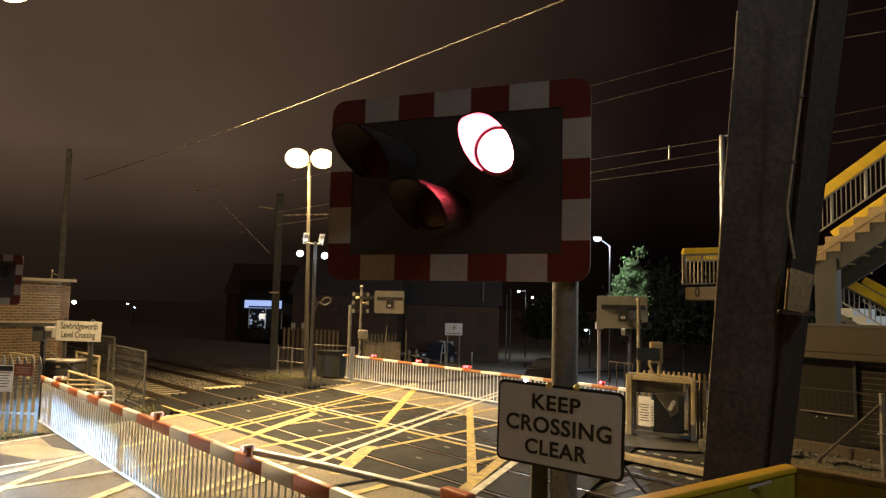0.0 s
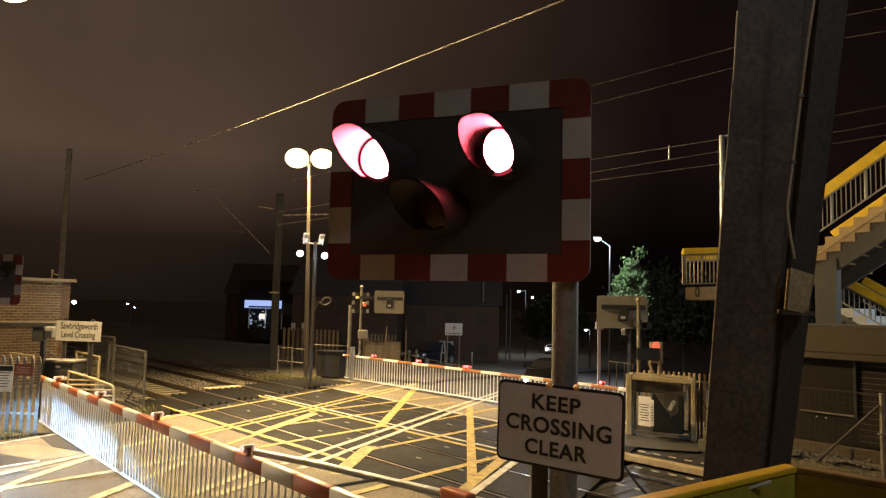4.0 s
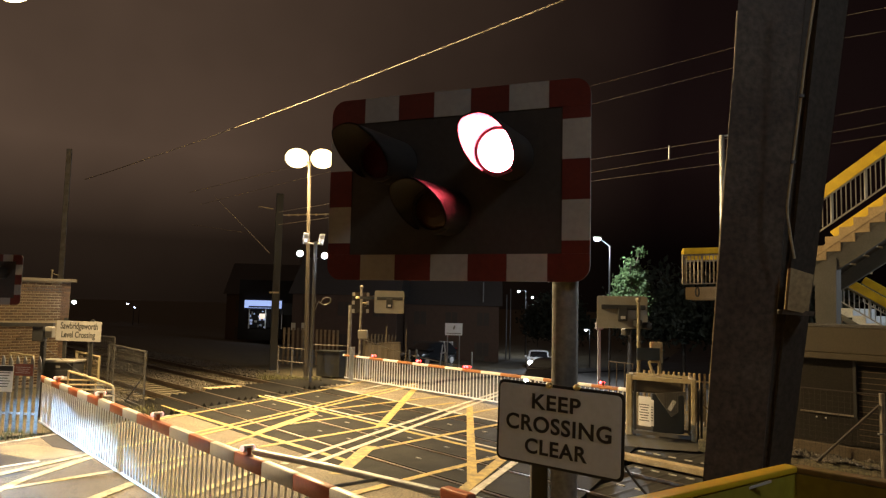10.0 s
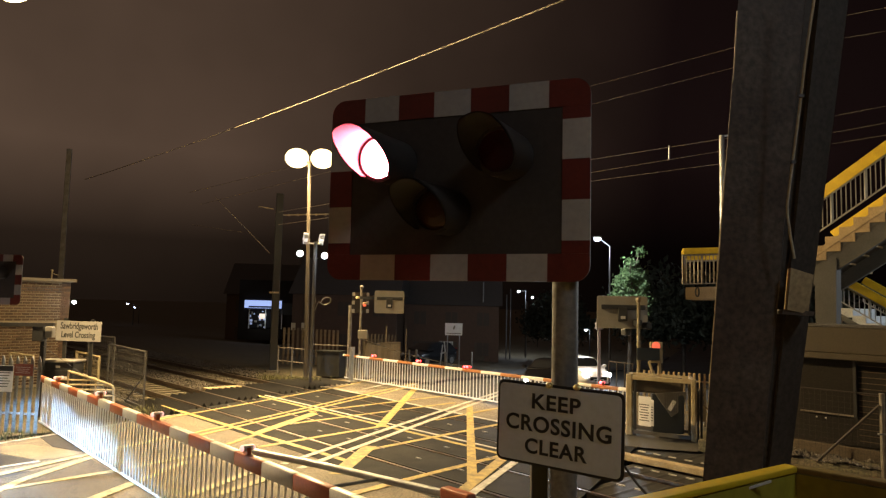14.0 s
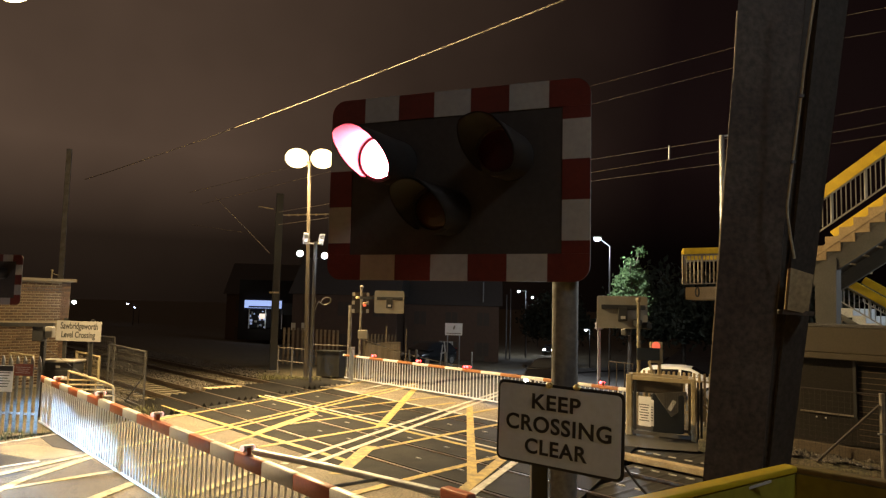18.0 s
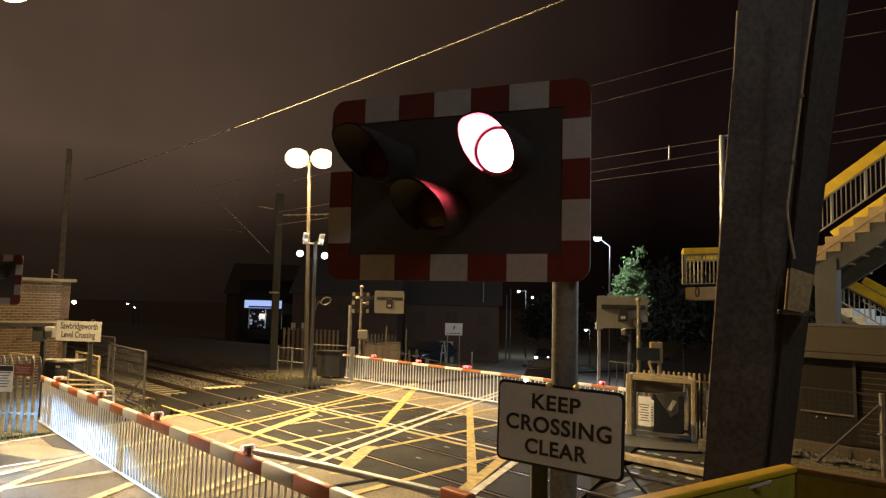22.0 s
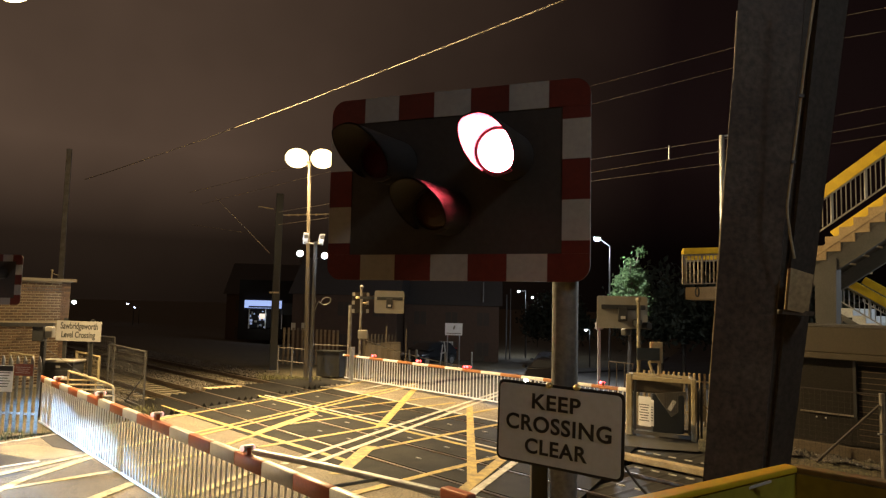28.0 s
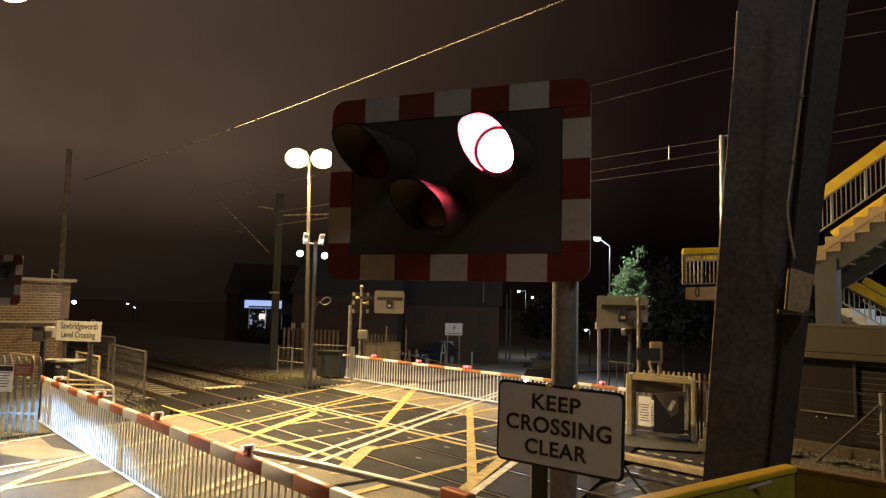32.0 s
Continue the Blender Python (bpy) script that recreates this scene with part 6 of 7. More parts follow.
# ---- trees ----
def tree(x, y, h, r, seed, leaf, label, count=2600, size=0.16, base=None, low=0.35):
    rn = random.Random(seed)
    z0 = (fall(x, y) if base is None else base) - 0.15
    t = thing("tree", (x, y, z0), label, "tree", "trees beyond the crossing")
    tr = bmesh.new()
    rod((x, y, z0), (x + 0.1, y, z0 + h * 0.6), 0.035 * h * 0.5, bm=tr, r2=0.012 * h)
    tips = []
    for k in range(9):
        a = rn.random() * math.tau
        z = z0 + h * (low + 0.3 * rn.random())
        q = Vector((x + math.cos(a) * r * (0.4 + 0.4 * rn.random()), y + math.sin(a) * r * (0.4 + 0.4 * rn.random()), z + h * 0.25 * rn.random() + 0.08 * h))
        rod((x + 0.05, y, z), q, 0.012 * h, bm=tr, seg=6, r2=0.004 * h)
        tips.append(q)
    part("trunk", tr, BARK, t)
    vs, fs = [], []
    for k in range(60):
        a, b = rn.random() * math.tau, rn.random()
        tips.append(Vector((x + math.cos(a) * r * math.sqrt(b) * 0.85, y + math.sin(a) * r * math.sqrt(b) * 0.85, z0 + h * (low + (1 - low) * (0.08 + 0.85 * rn.random() * (1 - 0.55 * b))))))
    for k in range(count):
        c = rn.choice(tips) + Vector((rn.gauss(0, 1), rn.gauss(0, 1), rn.gauss(0, 0.8))) * r * 0.15
        u = Vector((rn.gauss(0, 1), rn.gauss(0, 1), rn.gauss(0, 1))).normalized()
        v = u.orthogonal().normalized()
        v.rotate(Matrix.Rotation(rn.random() * math.tau, 3, u))
        w = u.cross(v)
        sz = size * (0.6 + 0.8 * rn.random())
        i = len(vs)
        vs += [tuple(c - v * sz), tuple(c + w * sz * 0.45 + u * sz * 0.15), tuple(c + v * sz), tuple(c - w * sz * 0.45 + u * sz * 0.15)]
        fs.append((i, i + 1, i + 2, i + 3))
    me = bpy.data.meshes.new("crown")
    me.from_pydata(vs, [], fs)
    me.materials.append(leaf)
    me.transform(ROOT[t].inverted())
    ob = new("crown", me)
    ob.parent = t
    return t


tx = Vector((11.509, 42.000, 4.955))
tree(tx.x + 0.15, 42.4, 7.6, 1.2, 3, LEAF, "leafy green tree lit by a street lamp", 6000, 0.11, low=0.52)
tree(tx.x + 8.5, 62.0, 9.6, 4.4, 4, LEAF_DIMMED, "dark leafy tree behind the station", 5000, 0.22)
tree(13.5, 80.0, 8.5, 4.0, 5, LEAF_DIMMED, "dark leafy tree along the road", 4500, 0.3)
tree(19.5, 118.0, 10.0, 4.5, 6, LEAF_DIMMED, "dark leafy tree along the road", 4000, 0.35)
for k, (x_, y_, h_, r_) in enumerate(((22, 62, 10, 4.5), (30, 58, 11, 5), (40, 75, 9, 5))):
    tree(x_, y_, h_, r_, 20 + k, LEAF_DIMMED, "dark leafy tree against the night sky", 3000, 0.36)

# ---- steel column, footbridge and station side ----
col = thing("steel_column", (1.437, 3.300, 2.523)[:2] + (0.0,), "dark brown steel column with flanges and a pale box", "column")


def slab_between(bl0, br0, tl0, tr0, back, bm=None):
    """A tapered slab: lower left and right, upper left and right, with a depth vector."""
    bm = bm or bmesh.new()
    f = [bm.verts.new(Vector(p_)) for p_ in (bl0, br0, tr0, tl0)]
    b = [bm.verts.new(Vector(p_) + Vector(back)) for p_ in (bl0, br0, tr0, tl0)]
    bm.faces.new(f)
    bm.faces.new(b[::-1])
    for i in range(4):
        bm.faces.new((f[i], b[i], b[(i + 1) % 4], f[(i + 1) % 4]))
    return bm


part("front_flange", slab_between((1.101, 3.350, 0.388), (1.325, 3.350, 0.392), (1.281, 2.780, 5.321), (1.579, 2.780, 5.328), (0.02, 0.03, 0)), COLUMN, col, "rusted brown flange")
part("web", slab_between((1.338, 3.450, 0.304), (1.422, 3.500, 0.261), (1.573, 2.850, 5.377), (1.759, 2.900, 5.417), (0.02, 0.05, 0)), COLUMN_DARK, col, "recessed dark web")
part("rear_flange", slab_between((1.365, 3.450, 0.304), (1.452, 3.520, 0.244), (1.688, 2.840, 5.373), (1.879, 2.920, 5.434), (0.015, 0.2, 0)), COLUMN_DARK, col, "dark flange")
part("box", slab_between((1.497, 2.950, 3.361), (1.603, 2.980, 3.344), (1.502, 2.920, 3.541), (1.615, 2.950, 3.514), (0.03, 0.09, 0)), WOOD_PALE, col, "pale beige cable box")
part("cap", slab_between((1.479, 2.960, 3.341), (1.628, 2.980, 3.335), (1.484, 2.960, 3.361), (1.633, 2.980, 3.355), (0.03, 0.12, 0)), COLUMN, col)
part("cable", wire_line([(1.496, 2.660, 4.758), (1.492, 2.680, 4.624), (1.480, 2.720, 4.438), (1.472, 2.770, 4.202), (1.460, 2.810, 3.984), (1.448, 2.840, 3.796), (1.455, 2.850, 3.750), (1.478, 2.870, 3.656), (1.496, 2.880, 3.578)], 0.0055), ROPE, col, "thin pale cable", smooth=True)
for c in ((1.469, 2.750, 4.244), (1.457, 2.800, 3.977)):
    part("clip", bx(c, (0.02, 0.012, 0.012)), COLUMN_GREY, col)
part("cable", wire_line([(1.248, 2.840, 4.642), (1.248, 2.880, 4.405), (1.253, 2.950, 4.148), (1.243, 3.050, 3.603), (1.257, 3.200, 3.008), (1.265, 3.300, 2.546)], 0.003), ROPE, col, "thin pale cable", smooth=True)


# stairs of the footbridge
def railing(t, a, b, h, n, cap_mat, bar_mat, cap=0.2, post_every=5, low=0.05, cap_z=0.0, capw=0.09):
    """Balusters between a and b under a deep capped handrail."""
    a, b = Vector(a), Vector(b)
    bar = mesh_of("baluster", rod((0, 0, 0), (0, 0, 1), 0.012, seg=6), bar_mat)
    post = mesh_of("railing_post", bx((0, 0, 0.5), (0.05, 0.05, 1.0)), bar_mat)
    for k in range(n + 1):
        c = a.lerp(b, k / n)
        big = k % post_every == 0
        piece("railing_post" if big else "baluster", post if big else bar, Matrix.Translation(c + Vector((0, 0, low))) @ Matrix.Diagonal((1, 1, h - low, 1)), t)
    part("bottom_rail", beam(a + Vector((0, 0, low)), b + Vector((0, 0, low)), 0.04, 0.03), bar_mat, t)
    part("under_rail", beam(a + Vector((0, 0, h - 0.03)), b + Vector((0, 0, h - 0.03)), 0.05, 0.04), bar_mat, t)
    part("handrail", beam(a + Vector((0, 0, h + cap / 2 + cap_z)), b + Vector((0, 0, h + cap / 2 + cap_z)), capw, cap, bevel=0.012), cap_mat, t, "yellow painted handrail")


# upper flight: it rises along the tracks, its landing end hidden behind the column
f0 = Vector((8.510, 15.600, 4.684))
rise, run, wide = 0.2, 0.292, 2.3
UP = ALONG * run + Vector((0, 0, rise))
up_t = thing("footbridge_stairs", (f0.x, f0.y, 0), "upper flight of the footbridge with buff steps and yellow handrails", "stairs", "flights of the footbridge")
for k in range(14):
    c = f0 + UP * (k + 0.5) + ACROSS * wide * 0.5 + Vector((0, 0, -0.07))
    part("step", bx((0, 0, 0), (run * 1.08, wide, rise + 0.14), m=pose(*c, 0, 0, TRACK_DEG), bevel=0.008), BUFF, up_t)
side0 = f0 - ALONG * 0.02 - ACROSS * 0.02
for o_ in (side0, side0 + ACROSS * (wide + 0.04)):
    part("side_board", slab_between(o_ + Vector((0, 0, -0.12)), o_ + UP * 14 + Vector((0, 0, -0.12)), o_ + Vector((0, 0, 0.02)), o_ + UP * 14 + Vector((0, 0, 0.02)), ACROSS * 0.04), BUFF, up_t, "buff side board")
ra = f0 - ALONG * 0.25 + Vector((0, 0, 0.08))
rb = ra + UP * 14.8
railing(up_t, ra, rb, 0.86, 44, YELLOW_PAINT, RAIL_GREY, 0.235, 7, low=0.16)
railing(up_t, ra + ACROSS * wide, rb + ACROSS * wide, 0.46, 44, YELLOW_PAINT, RAIL_GREY, 0.235, 11, low=0.16)
s0 = f0 - ALONG * 0.05 + ACROSS * 0.03
part("stringer", slab_between(s0 + Vector((0, 0, -0.75)), s0 + UP * 14 + Vector((0, 0, -0.75)), s0 + Vector((0, 0, -0.09)), s0 + UP * 14 + Vector((0, 0, -0.09)), ACROSS * 0.14), GREY_STEEL, up_t, "grey steel stringer")
o_ = s0 + ACROSS * (wide - 0.2)
part("stringer", slab_between(o_ + Vector((0, 0, -0.75)), o_ + UP * 14 + Vector((0, 0, -0.75)), o_ + Vector((0, 0, -0.09)), o_ + UP * 14 + Vector((0, 0, -0.09)), ACROSS * 0.14), GREY_STEEL, up_t, "grey steel stringer")
# dark plate added under the steps, so the shaded underside stays dark
o_ = s0 + Vector((0, 0, -0.34))
part("soffit", slab_between(o_, o_ + UP * 14, o_ + ACROSS * (wide - 0.1), o_ + UP * 14 + ACROSS * (wide - 0.1), (0, 0, 0.04)), COLUMN_DARK, up_t, "dark plate added under the steps")
lg = Vector((8.532, 15.550, 3.310))
part("leg", slab_between((lg.x, lg.y, 0.0), Vector((lg.x, lg.y, 0.0)) + ALONG * 0.36, (lg.x, lg.y, f0.z - 0.25), Vector((lg.x, lg.y, f0.z - 0.1)) + ALONG * 0.46, ACROSS * 0.32), GREY_STEEL, up_t, "grey steel leg")
part("slot", bx((0, 0, 0), (0.05, 0.03, 0.17), m=pose(*Vector((8.633, 15.500, 3.891)), 0, 0, TRACK_DEG), bevel=0.008), CABINET, up_t, "dark slot in the leg")
part("landing", bx((0, 0, 0), (1.6, 4.8, 0.28), m=pose(*(f0 - ALONG * 0.85 + ACROSS * 2.4 + Vector((0, 0, -0.08))), 0, 0, TRACK_DEG)), BUFF, up_t, "buff landing slab")
part("landing_leg", bx((0, 0, 0), (0.3, 0.3, f0.z - 0.2), m=pose(*(Vector((f0.x, f0.y, f0.z / 2 - 0.1)) - ALONG * 0.9 + ACROSS * 4.4), 0, 0, TRACK_DEG)), GREY_STEEL, up_t)

# lower flight: it goes down beside the upper one
l0 = Vector((10.278, 17.600, 4.239))
DOWN = ALONG * 0.29 - Vector((0, 0, 0.185))
lo_t = thing("footbridge_stairs", (l0.x, l0.y, 0), "lower flight of the footbridge with pale steps and yellow handrails", "stairs", "flights of the footbridge")
s1 = l0 + Vector((0, 0, -0.78))
for k in range(12):
    part("step", bx((0, 0, 0), (0.31, 2.0, 0.24), m=pose(*(s1 + DOWN * (k + 0.5) + ACROSS * 1.05), 0, 0, TRACK_DEG), bevel=0.008), STEP_GREY, lo_t)
railing(lo_t, s1 + Vector((0, 0, 0.06)), s1 + DOWN * 12 + Vector((0, 0, 0.06)), 0.68, 30, YELLOW_PAINT, RAIL_GREY, 0.2, 6, low=0.16)
# darker olive strip along the handrail's underside
part("under_strip", beam(l0 + Vector((0, 0.02, 0)), l0 + DOWN * 12 + Vector((0, 0.02, 0)), 0.05, 0.22), STRIP_OLIVE, lo_t, "dark olive strip under the handrail")
railing(lo_t, s1 + ACROSS * 2.1 + Vector((0, 0, 0.06)), s1 + ACROSS * 2.1 + DOWN * 12 + Vector((0, 0, 0.06)), 0.68, 30, YELLOW_PAINT, RAIL_GREY, 0.2, 6, low=0.16)
part("stringer", slab_between(s1 + Vector((0, 0, -0.42)), s1 + DOWN * 12 + Vector((0, 0, -0.42)), s1 + Vector((0, 0, -0.1)), s1 + DOWN * 12 + Vector((0, 0, -0.1)), ACROSS * 0.1), GREY_STEEL, lo_t)
part("leg", bx((0, 0, 0), (0.2, 0.2, s1.z - 0.3), m=pose(s1.x, s1.y, (s1.z - 0.3) / 2, 0, 0, TRACK_DEG)), GREY_STEEL, lo_t)

# far landing of the bridge
fl_t = thing("footbridge_landing", foot_of(*(7.299, 19.000, 2.555)), "far landing of the footbridge with a yellow capped railing", "footbridge")
a0, b0 = Vector((6.818, 19.000, 3.798)), Vector((8.652, 19.000, 3.904))
part("deck", slab_between((6.801, 19.000, 3.640), (8.649, 19.000, 3.684), (6.803, 19.000, 3.971), (8.654, 19.000, 4.062), (0.95, 2.0, 0)), BUFF, fl_t, "buff deck edge")
railing(fl_t, Vector((6.740, 19.000, 4.017)), Vector((8.655, 19.000, 4.110)), 0.88, 18, YELLOW_PAINT, GALV_DULL, 0.17, 5)
railing(fl_t, Vector((7.448, 20.800, 4.082)), Vector((9.474, 20.800, 4.182)), 0.78, 16, YELLOW_PAINT, GALV_DULL, 0.17, 4)
railing(fl_t, Vector((6.740, 19.000, 4.017)), Vector((7.448, 20.800, 4.082)), 0.88, 6, YELLOW_PAINT, GALV_DULL, 0.1, 6)
part("lamp_ring", wire_line([Vector((7.097, 18.900, 3.850)) + Vector((0.05 * math.cos(k / 10 * math.tau), 0, 0.13 * math.sin(k / 10 * math.tau))) for k in range(11)], 0.02), CABINET, fl_t)
for x_ in (1.5, 1.85):
    part("support", bx((a0.x + x_, a0.y + 1.0, a0.z / 2 - 0.1), (0.22, 0.22, a0.z - 0.2)), COLUMN_GREY, fl_t)

# low platform with a shed, its fascia and cladding along the tracks
Q_S = ACROSS.dot(Vector((7.827, 14.700, 2.304)))
S_S = ALONG.dot(Vector((7.827, 14.700, 2.304)))
SHM = pose(*at(S_S, Q_S, 0.0), 0, 0, TRACK_DEG)
z_top, z_low = Vector((7.841, 14.700, 3.064)).z, Vector((7.828, 14.700, 2.389)).z
sh_t = thing("platform_shed", at(S_S, Q_S, 0.0), "dark shed with a buff fascia and horizontal cladding boards", "shed")


def sbx(x0, x1, y0, y1, z0, z1, bevel=0.0, tilt=0.0):
    """A box in the shed's own frame: x along the front, y into the shed."""
    return bx((0, 0, 0), (x1 - x0, y1 - y0, z1 - z0), m=SHM @ pose((x0 + x1) / 2, (y0 + y1) / 2, (z0 + z1) / 2, tilt), bevel=bevel)


part("fascia", sbx(-0.6, 4.2, 0.02, 0.14, z_low + 0.13, z_top, 0.02), FASCIA, sh_t, "buff fascia board")
part("fascia_lip", sbx(-0.6, 4.2, -0.02, 0.16, z_low, z_low + 0.125, 0.015), FASCIA, sh_t, "buff lower fascia board")
part("roof", sbx(-0.65, 4.25, 0.0, 1.15, z_top + 0.002, z_top + 0.05), ROOF_TILE, sh_t, "dark roof")
zb0 = 0.62
nbd_ = 15
for k in range(nbd_):
    z0_ = zb0 + (z_low - zb0) * k / nbd_
    part("cladding_board", sbx(-0.5, 4.1, 0.3, 0.33, z0_, z0_ + (z_low - zb0) / nbd_ + 0.02, tilt=-8), CLADDING, sh_t)
# thin paler strips drawn along the joints of the boards
for k in range(1, nbd_, 1):
    z0_ = zb0 + (z_low - zb0) * k / nbd_
    part("cladding_line", sbx(0.92, 4.1, 0.285, 0.3, z0_, z0_ + 0.014), PLINTH, sh_t)
part("shutter", sbx(-0.2, 0.86, 0.25, 0.29, 1.26, z_low, 0.01), CLADDING, sh_t, "dark shutter panel")
part("shutter_rail", sbx(-0.2, 0.9, 0.23, 0.27, 1.22, 1.25), GALV_DULL, sh_t, "thin steel rail")
part("shutter_post", sbx(0.84, 0.9, 0.22, 0.28, 1.2, z_low), CABINET, sh_t)
part("back_wall", sbx(-0.5, 4.1, 1.0, 1.1, 0.25, z_top), CLADDING, sh_t)
for x_ in (-0.5, 4.06):
    part("side_wall", sbx(x_, x_ + 0.05, 0.34, 0.99, 0.25, z_top), CLADDING, sh_t)
part("plinth", sbx(-0.5, 4.1, 0.26, 0.5, 0.2, zb0 - 0.02, 0.02), PLINTH, sh_t, "buff plinth")
part("pipe", rod(SHM @ Vector((-0.6, 0.12, 0.33)), SHM @ Vector((0.55, 0.12, 0.33)), 0.04), RED_SIGN, sh_t, "red pipe")
for x_ in (0.14, 0.32):
    part("stud_light", ball(SHM @ Vector((x_, 0.2, 1.14)), 0.017), SIGN_WHITE, sh_t)
solo("platform", bx((0, 0, 0), (26.0, 3.6, 0.3), m=pose(*at(S_S + 10.5, Q_S + 1.95, 0.105), 0, 0, TRACK_DEG), bevel=0.03), EARTH, "dark low platform edge below the shed", "platform", "structure")

f1_ = Vector((8.104, 12.600, 1.464))
f1_ = at(ALONG.dot(f1_), ACROSS.dot(f1_))
f0_ = f1_ - ALONG * 2.7
mf = mesh_panel("mesh_fence", f0_, f1_, Vector((8.116, 12.600, 1.872)).z, 0.25, "dark wire mesh fence with a diagonal brace", MESH_DARK, MESH_DARK, 0.1, False, 0.014, wire=0.0035)
part("end_post", rod((f1_.x, f1_.y, 0), (f1_.x, f1_.y, Vector((8.117, 12.600, 1.902)).z), 0.05), GALV_DULL, mf, "steel end post", smooth=True)
part("brace", rod((8.029, 12.570, 1.690), (7.294, 13.300, 0.530), 0.024), COLUMN_DARK, mf, "diagonal steel brace", smooth=True)
part("bolt", bx((8.031, 12.500, 1.187), (0.16, 0.04, 0.03)), GALV, mf)
# rubble and litter along the foot of the fence
rn = random.Random(9)
for nm, mt, cnt, r0, r1, lb in (("rubble", BALLAST, 900, 0.025, 0.09, "grey brown rubble on the verge below the shed"), ("litter", LITTER, 130, 0.02, 0.06, "scraps of pale litter on the verge below the shed")):
    vs, fs = [], []
    for k in range(cnt):
        p_ = SHM @ Vector((rn.uniform(-0.9, 4.2), rn.uniform(-0.75, 0.12), 0.0))
        r = rn.uniform(r0, r1)
        i = len(vs)
        hh = 0.40 + 0.12 * noise.noise((p_.x * 1.7, p_.y * 1.7, 3.0))
        for dx, dy, dz in ((1, 0, 0), (-1, 0, 0), (0, 1, 0), (0, -1, 0), (0, 0, 1), (0, 0, -1)):
            j = rn.uniform(0.4, 1.4) * r
            vs.append((p_.x + dx * j, p_.y + dy * j, hh + dz * j * 0.7))
        fs += [tuple(i + a for a in f) for f in ((0, 2, 4), (2, 1, 4), (1, 3, 4), (3, 0, 4), (2, 0, 5), (1, 2, 5), (3, 1, 5), (0, 3, 5))]
    me = bpy.data.meshes.new(nm)
    me.from_pydata(vs, [], fs)
    me.materials.append(mt)
    tagged(new(nm, me), lb, nm, kind="stuff")
solo("bank", bx((0, 0, 0), (6.0, 1.0, 0.5), m=SHM @ pose(1.6, -0.36, 0.14), bevel=0.16), EARTH, "dark earth verge below the shed", "bank", "structure")

# lamps of the station platforms, assumed out of view to light the stairs
for c in ((11.3, 11.2, 5.75), (16.5, 15.0, 5.15)):
    t = thing("platform_lamp", (c[0], c[1], 0.2), "lit lamp on a slim steel post, assumed out of view", "lamp", "platform lamps")
    part("post", rod((c[0] + 0.35, c[1] + 0.3, 0.0), (c[0] + 0.35, c[1] + 0.3, c[2] + 0.16), 0.05), GALV_DULL, t, smooth=True)
    part("head", bx((c[0] + 0.1, c[1] + 0.1, c[2] + 0.13), (0.75, 0.5, 0.1), bevel=0.03), GALV, t)
    part("lamp_glass", bx((c[0], c[1], c[2] + 0.07), (0.3, 0.3, 0.02)), WHITE_GLOW, t, "glowing lamp glass")

# yellow parapet of the landing on which the camera stands
pp = thing("stair_parapet", (0.75, 1.0, 0), "yellow painted steel parapet of the footbridge landing", "parapet")
c0, c1, c2 = Vector((0.6385, 1.2500, 3.0759)), Vector((0.2507, 0.9766, 3.0759)), Vector((0.8137, 1.0815, 3.0759))
t0 = c0.z
c1, c2 = c0.lerp(c1, 2.0), c0.lerp(c2, 6.0)


def parapet_run(a, b, nm, paint, label):
    part(nm, beam(a - Vector((0, 0, 0.005)), b - Vector((0, 0, 0.005)), 0.030, 0.010, bevel=0.003), paint, pp, label)
    d = (b - a).normalized()
    inner = Vector((d.y, -d.x, 0))
    inner = inner if inner.dot(Vector((0, 0, 0)) - a) > 0 else -inner
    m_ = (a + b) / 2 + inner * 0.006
    part("panel", bx((0, 0, 0), ((b - a).length, 0.012, 1.0), m=pose(m_.x, m_.y, t0 - 0.512, 0, 0, math.degrees(math.atan2(d.y, d.x)))), PARAPET_DIMMED, pp, "yellow sheet panel, darkened to olive")


parapet_run(c0, c1, "top_rail", YELLOW_PAINT, "yellow top rail")
parapet_run(c0, c2, "top_rail", RAIL_DIMMED, "top rail darkened to brown")
# scratch in the paint, its glint put in as white
part("scratch_glint", bx((0, 0, 0), (0.075, 0.003, 0.004), m=pose(*(Vector((0.519, 1.150, 3.060))), 0, -14, 10)), SIGN_WHITE, pp, "scratched patch, its glint painted white")
lz = t0 - 1.1
solo("landing_floor", bx((0.6, -0.85, lz - 0.1), (4.2, 4.4, 0.2)), BUFF, "buff concrete floor of the footbridge landing", "landing", "structure")
for x_, y_ in ((-1.2, -0.7), (2.4, -0.7), (-1.2, 1.1), (2.4, 1.1)):
    part("support", bx((x_, y_, (lz - 0.2) / 2), (0.2, 0.2, lz - 0.2)), COLUMN_GREY, pp)

# unseen lamp on a bracket over the stairs, behind the camera, added as fill
sl = thing("fill_lamp", (2.55, -0.9, 2.0), "unseen fill lamp added on a steel bracket behind the camera", "lamp")
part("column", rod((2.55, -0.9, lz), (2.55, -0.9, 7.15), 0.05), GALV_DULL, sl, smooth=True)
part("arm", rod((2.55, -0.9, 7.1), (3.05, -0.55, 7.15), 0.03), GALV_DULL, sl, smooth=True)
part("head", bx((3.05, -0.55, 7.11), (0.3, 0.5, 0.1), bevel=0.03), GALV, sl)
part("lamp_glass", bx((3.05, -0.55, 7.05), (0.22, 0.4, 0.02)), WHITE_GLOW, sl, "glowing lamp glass")

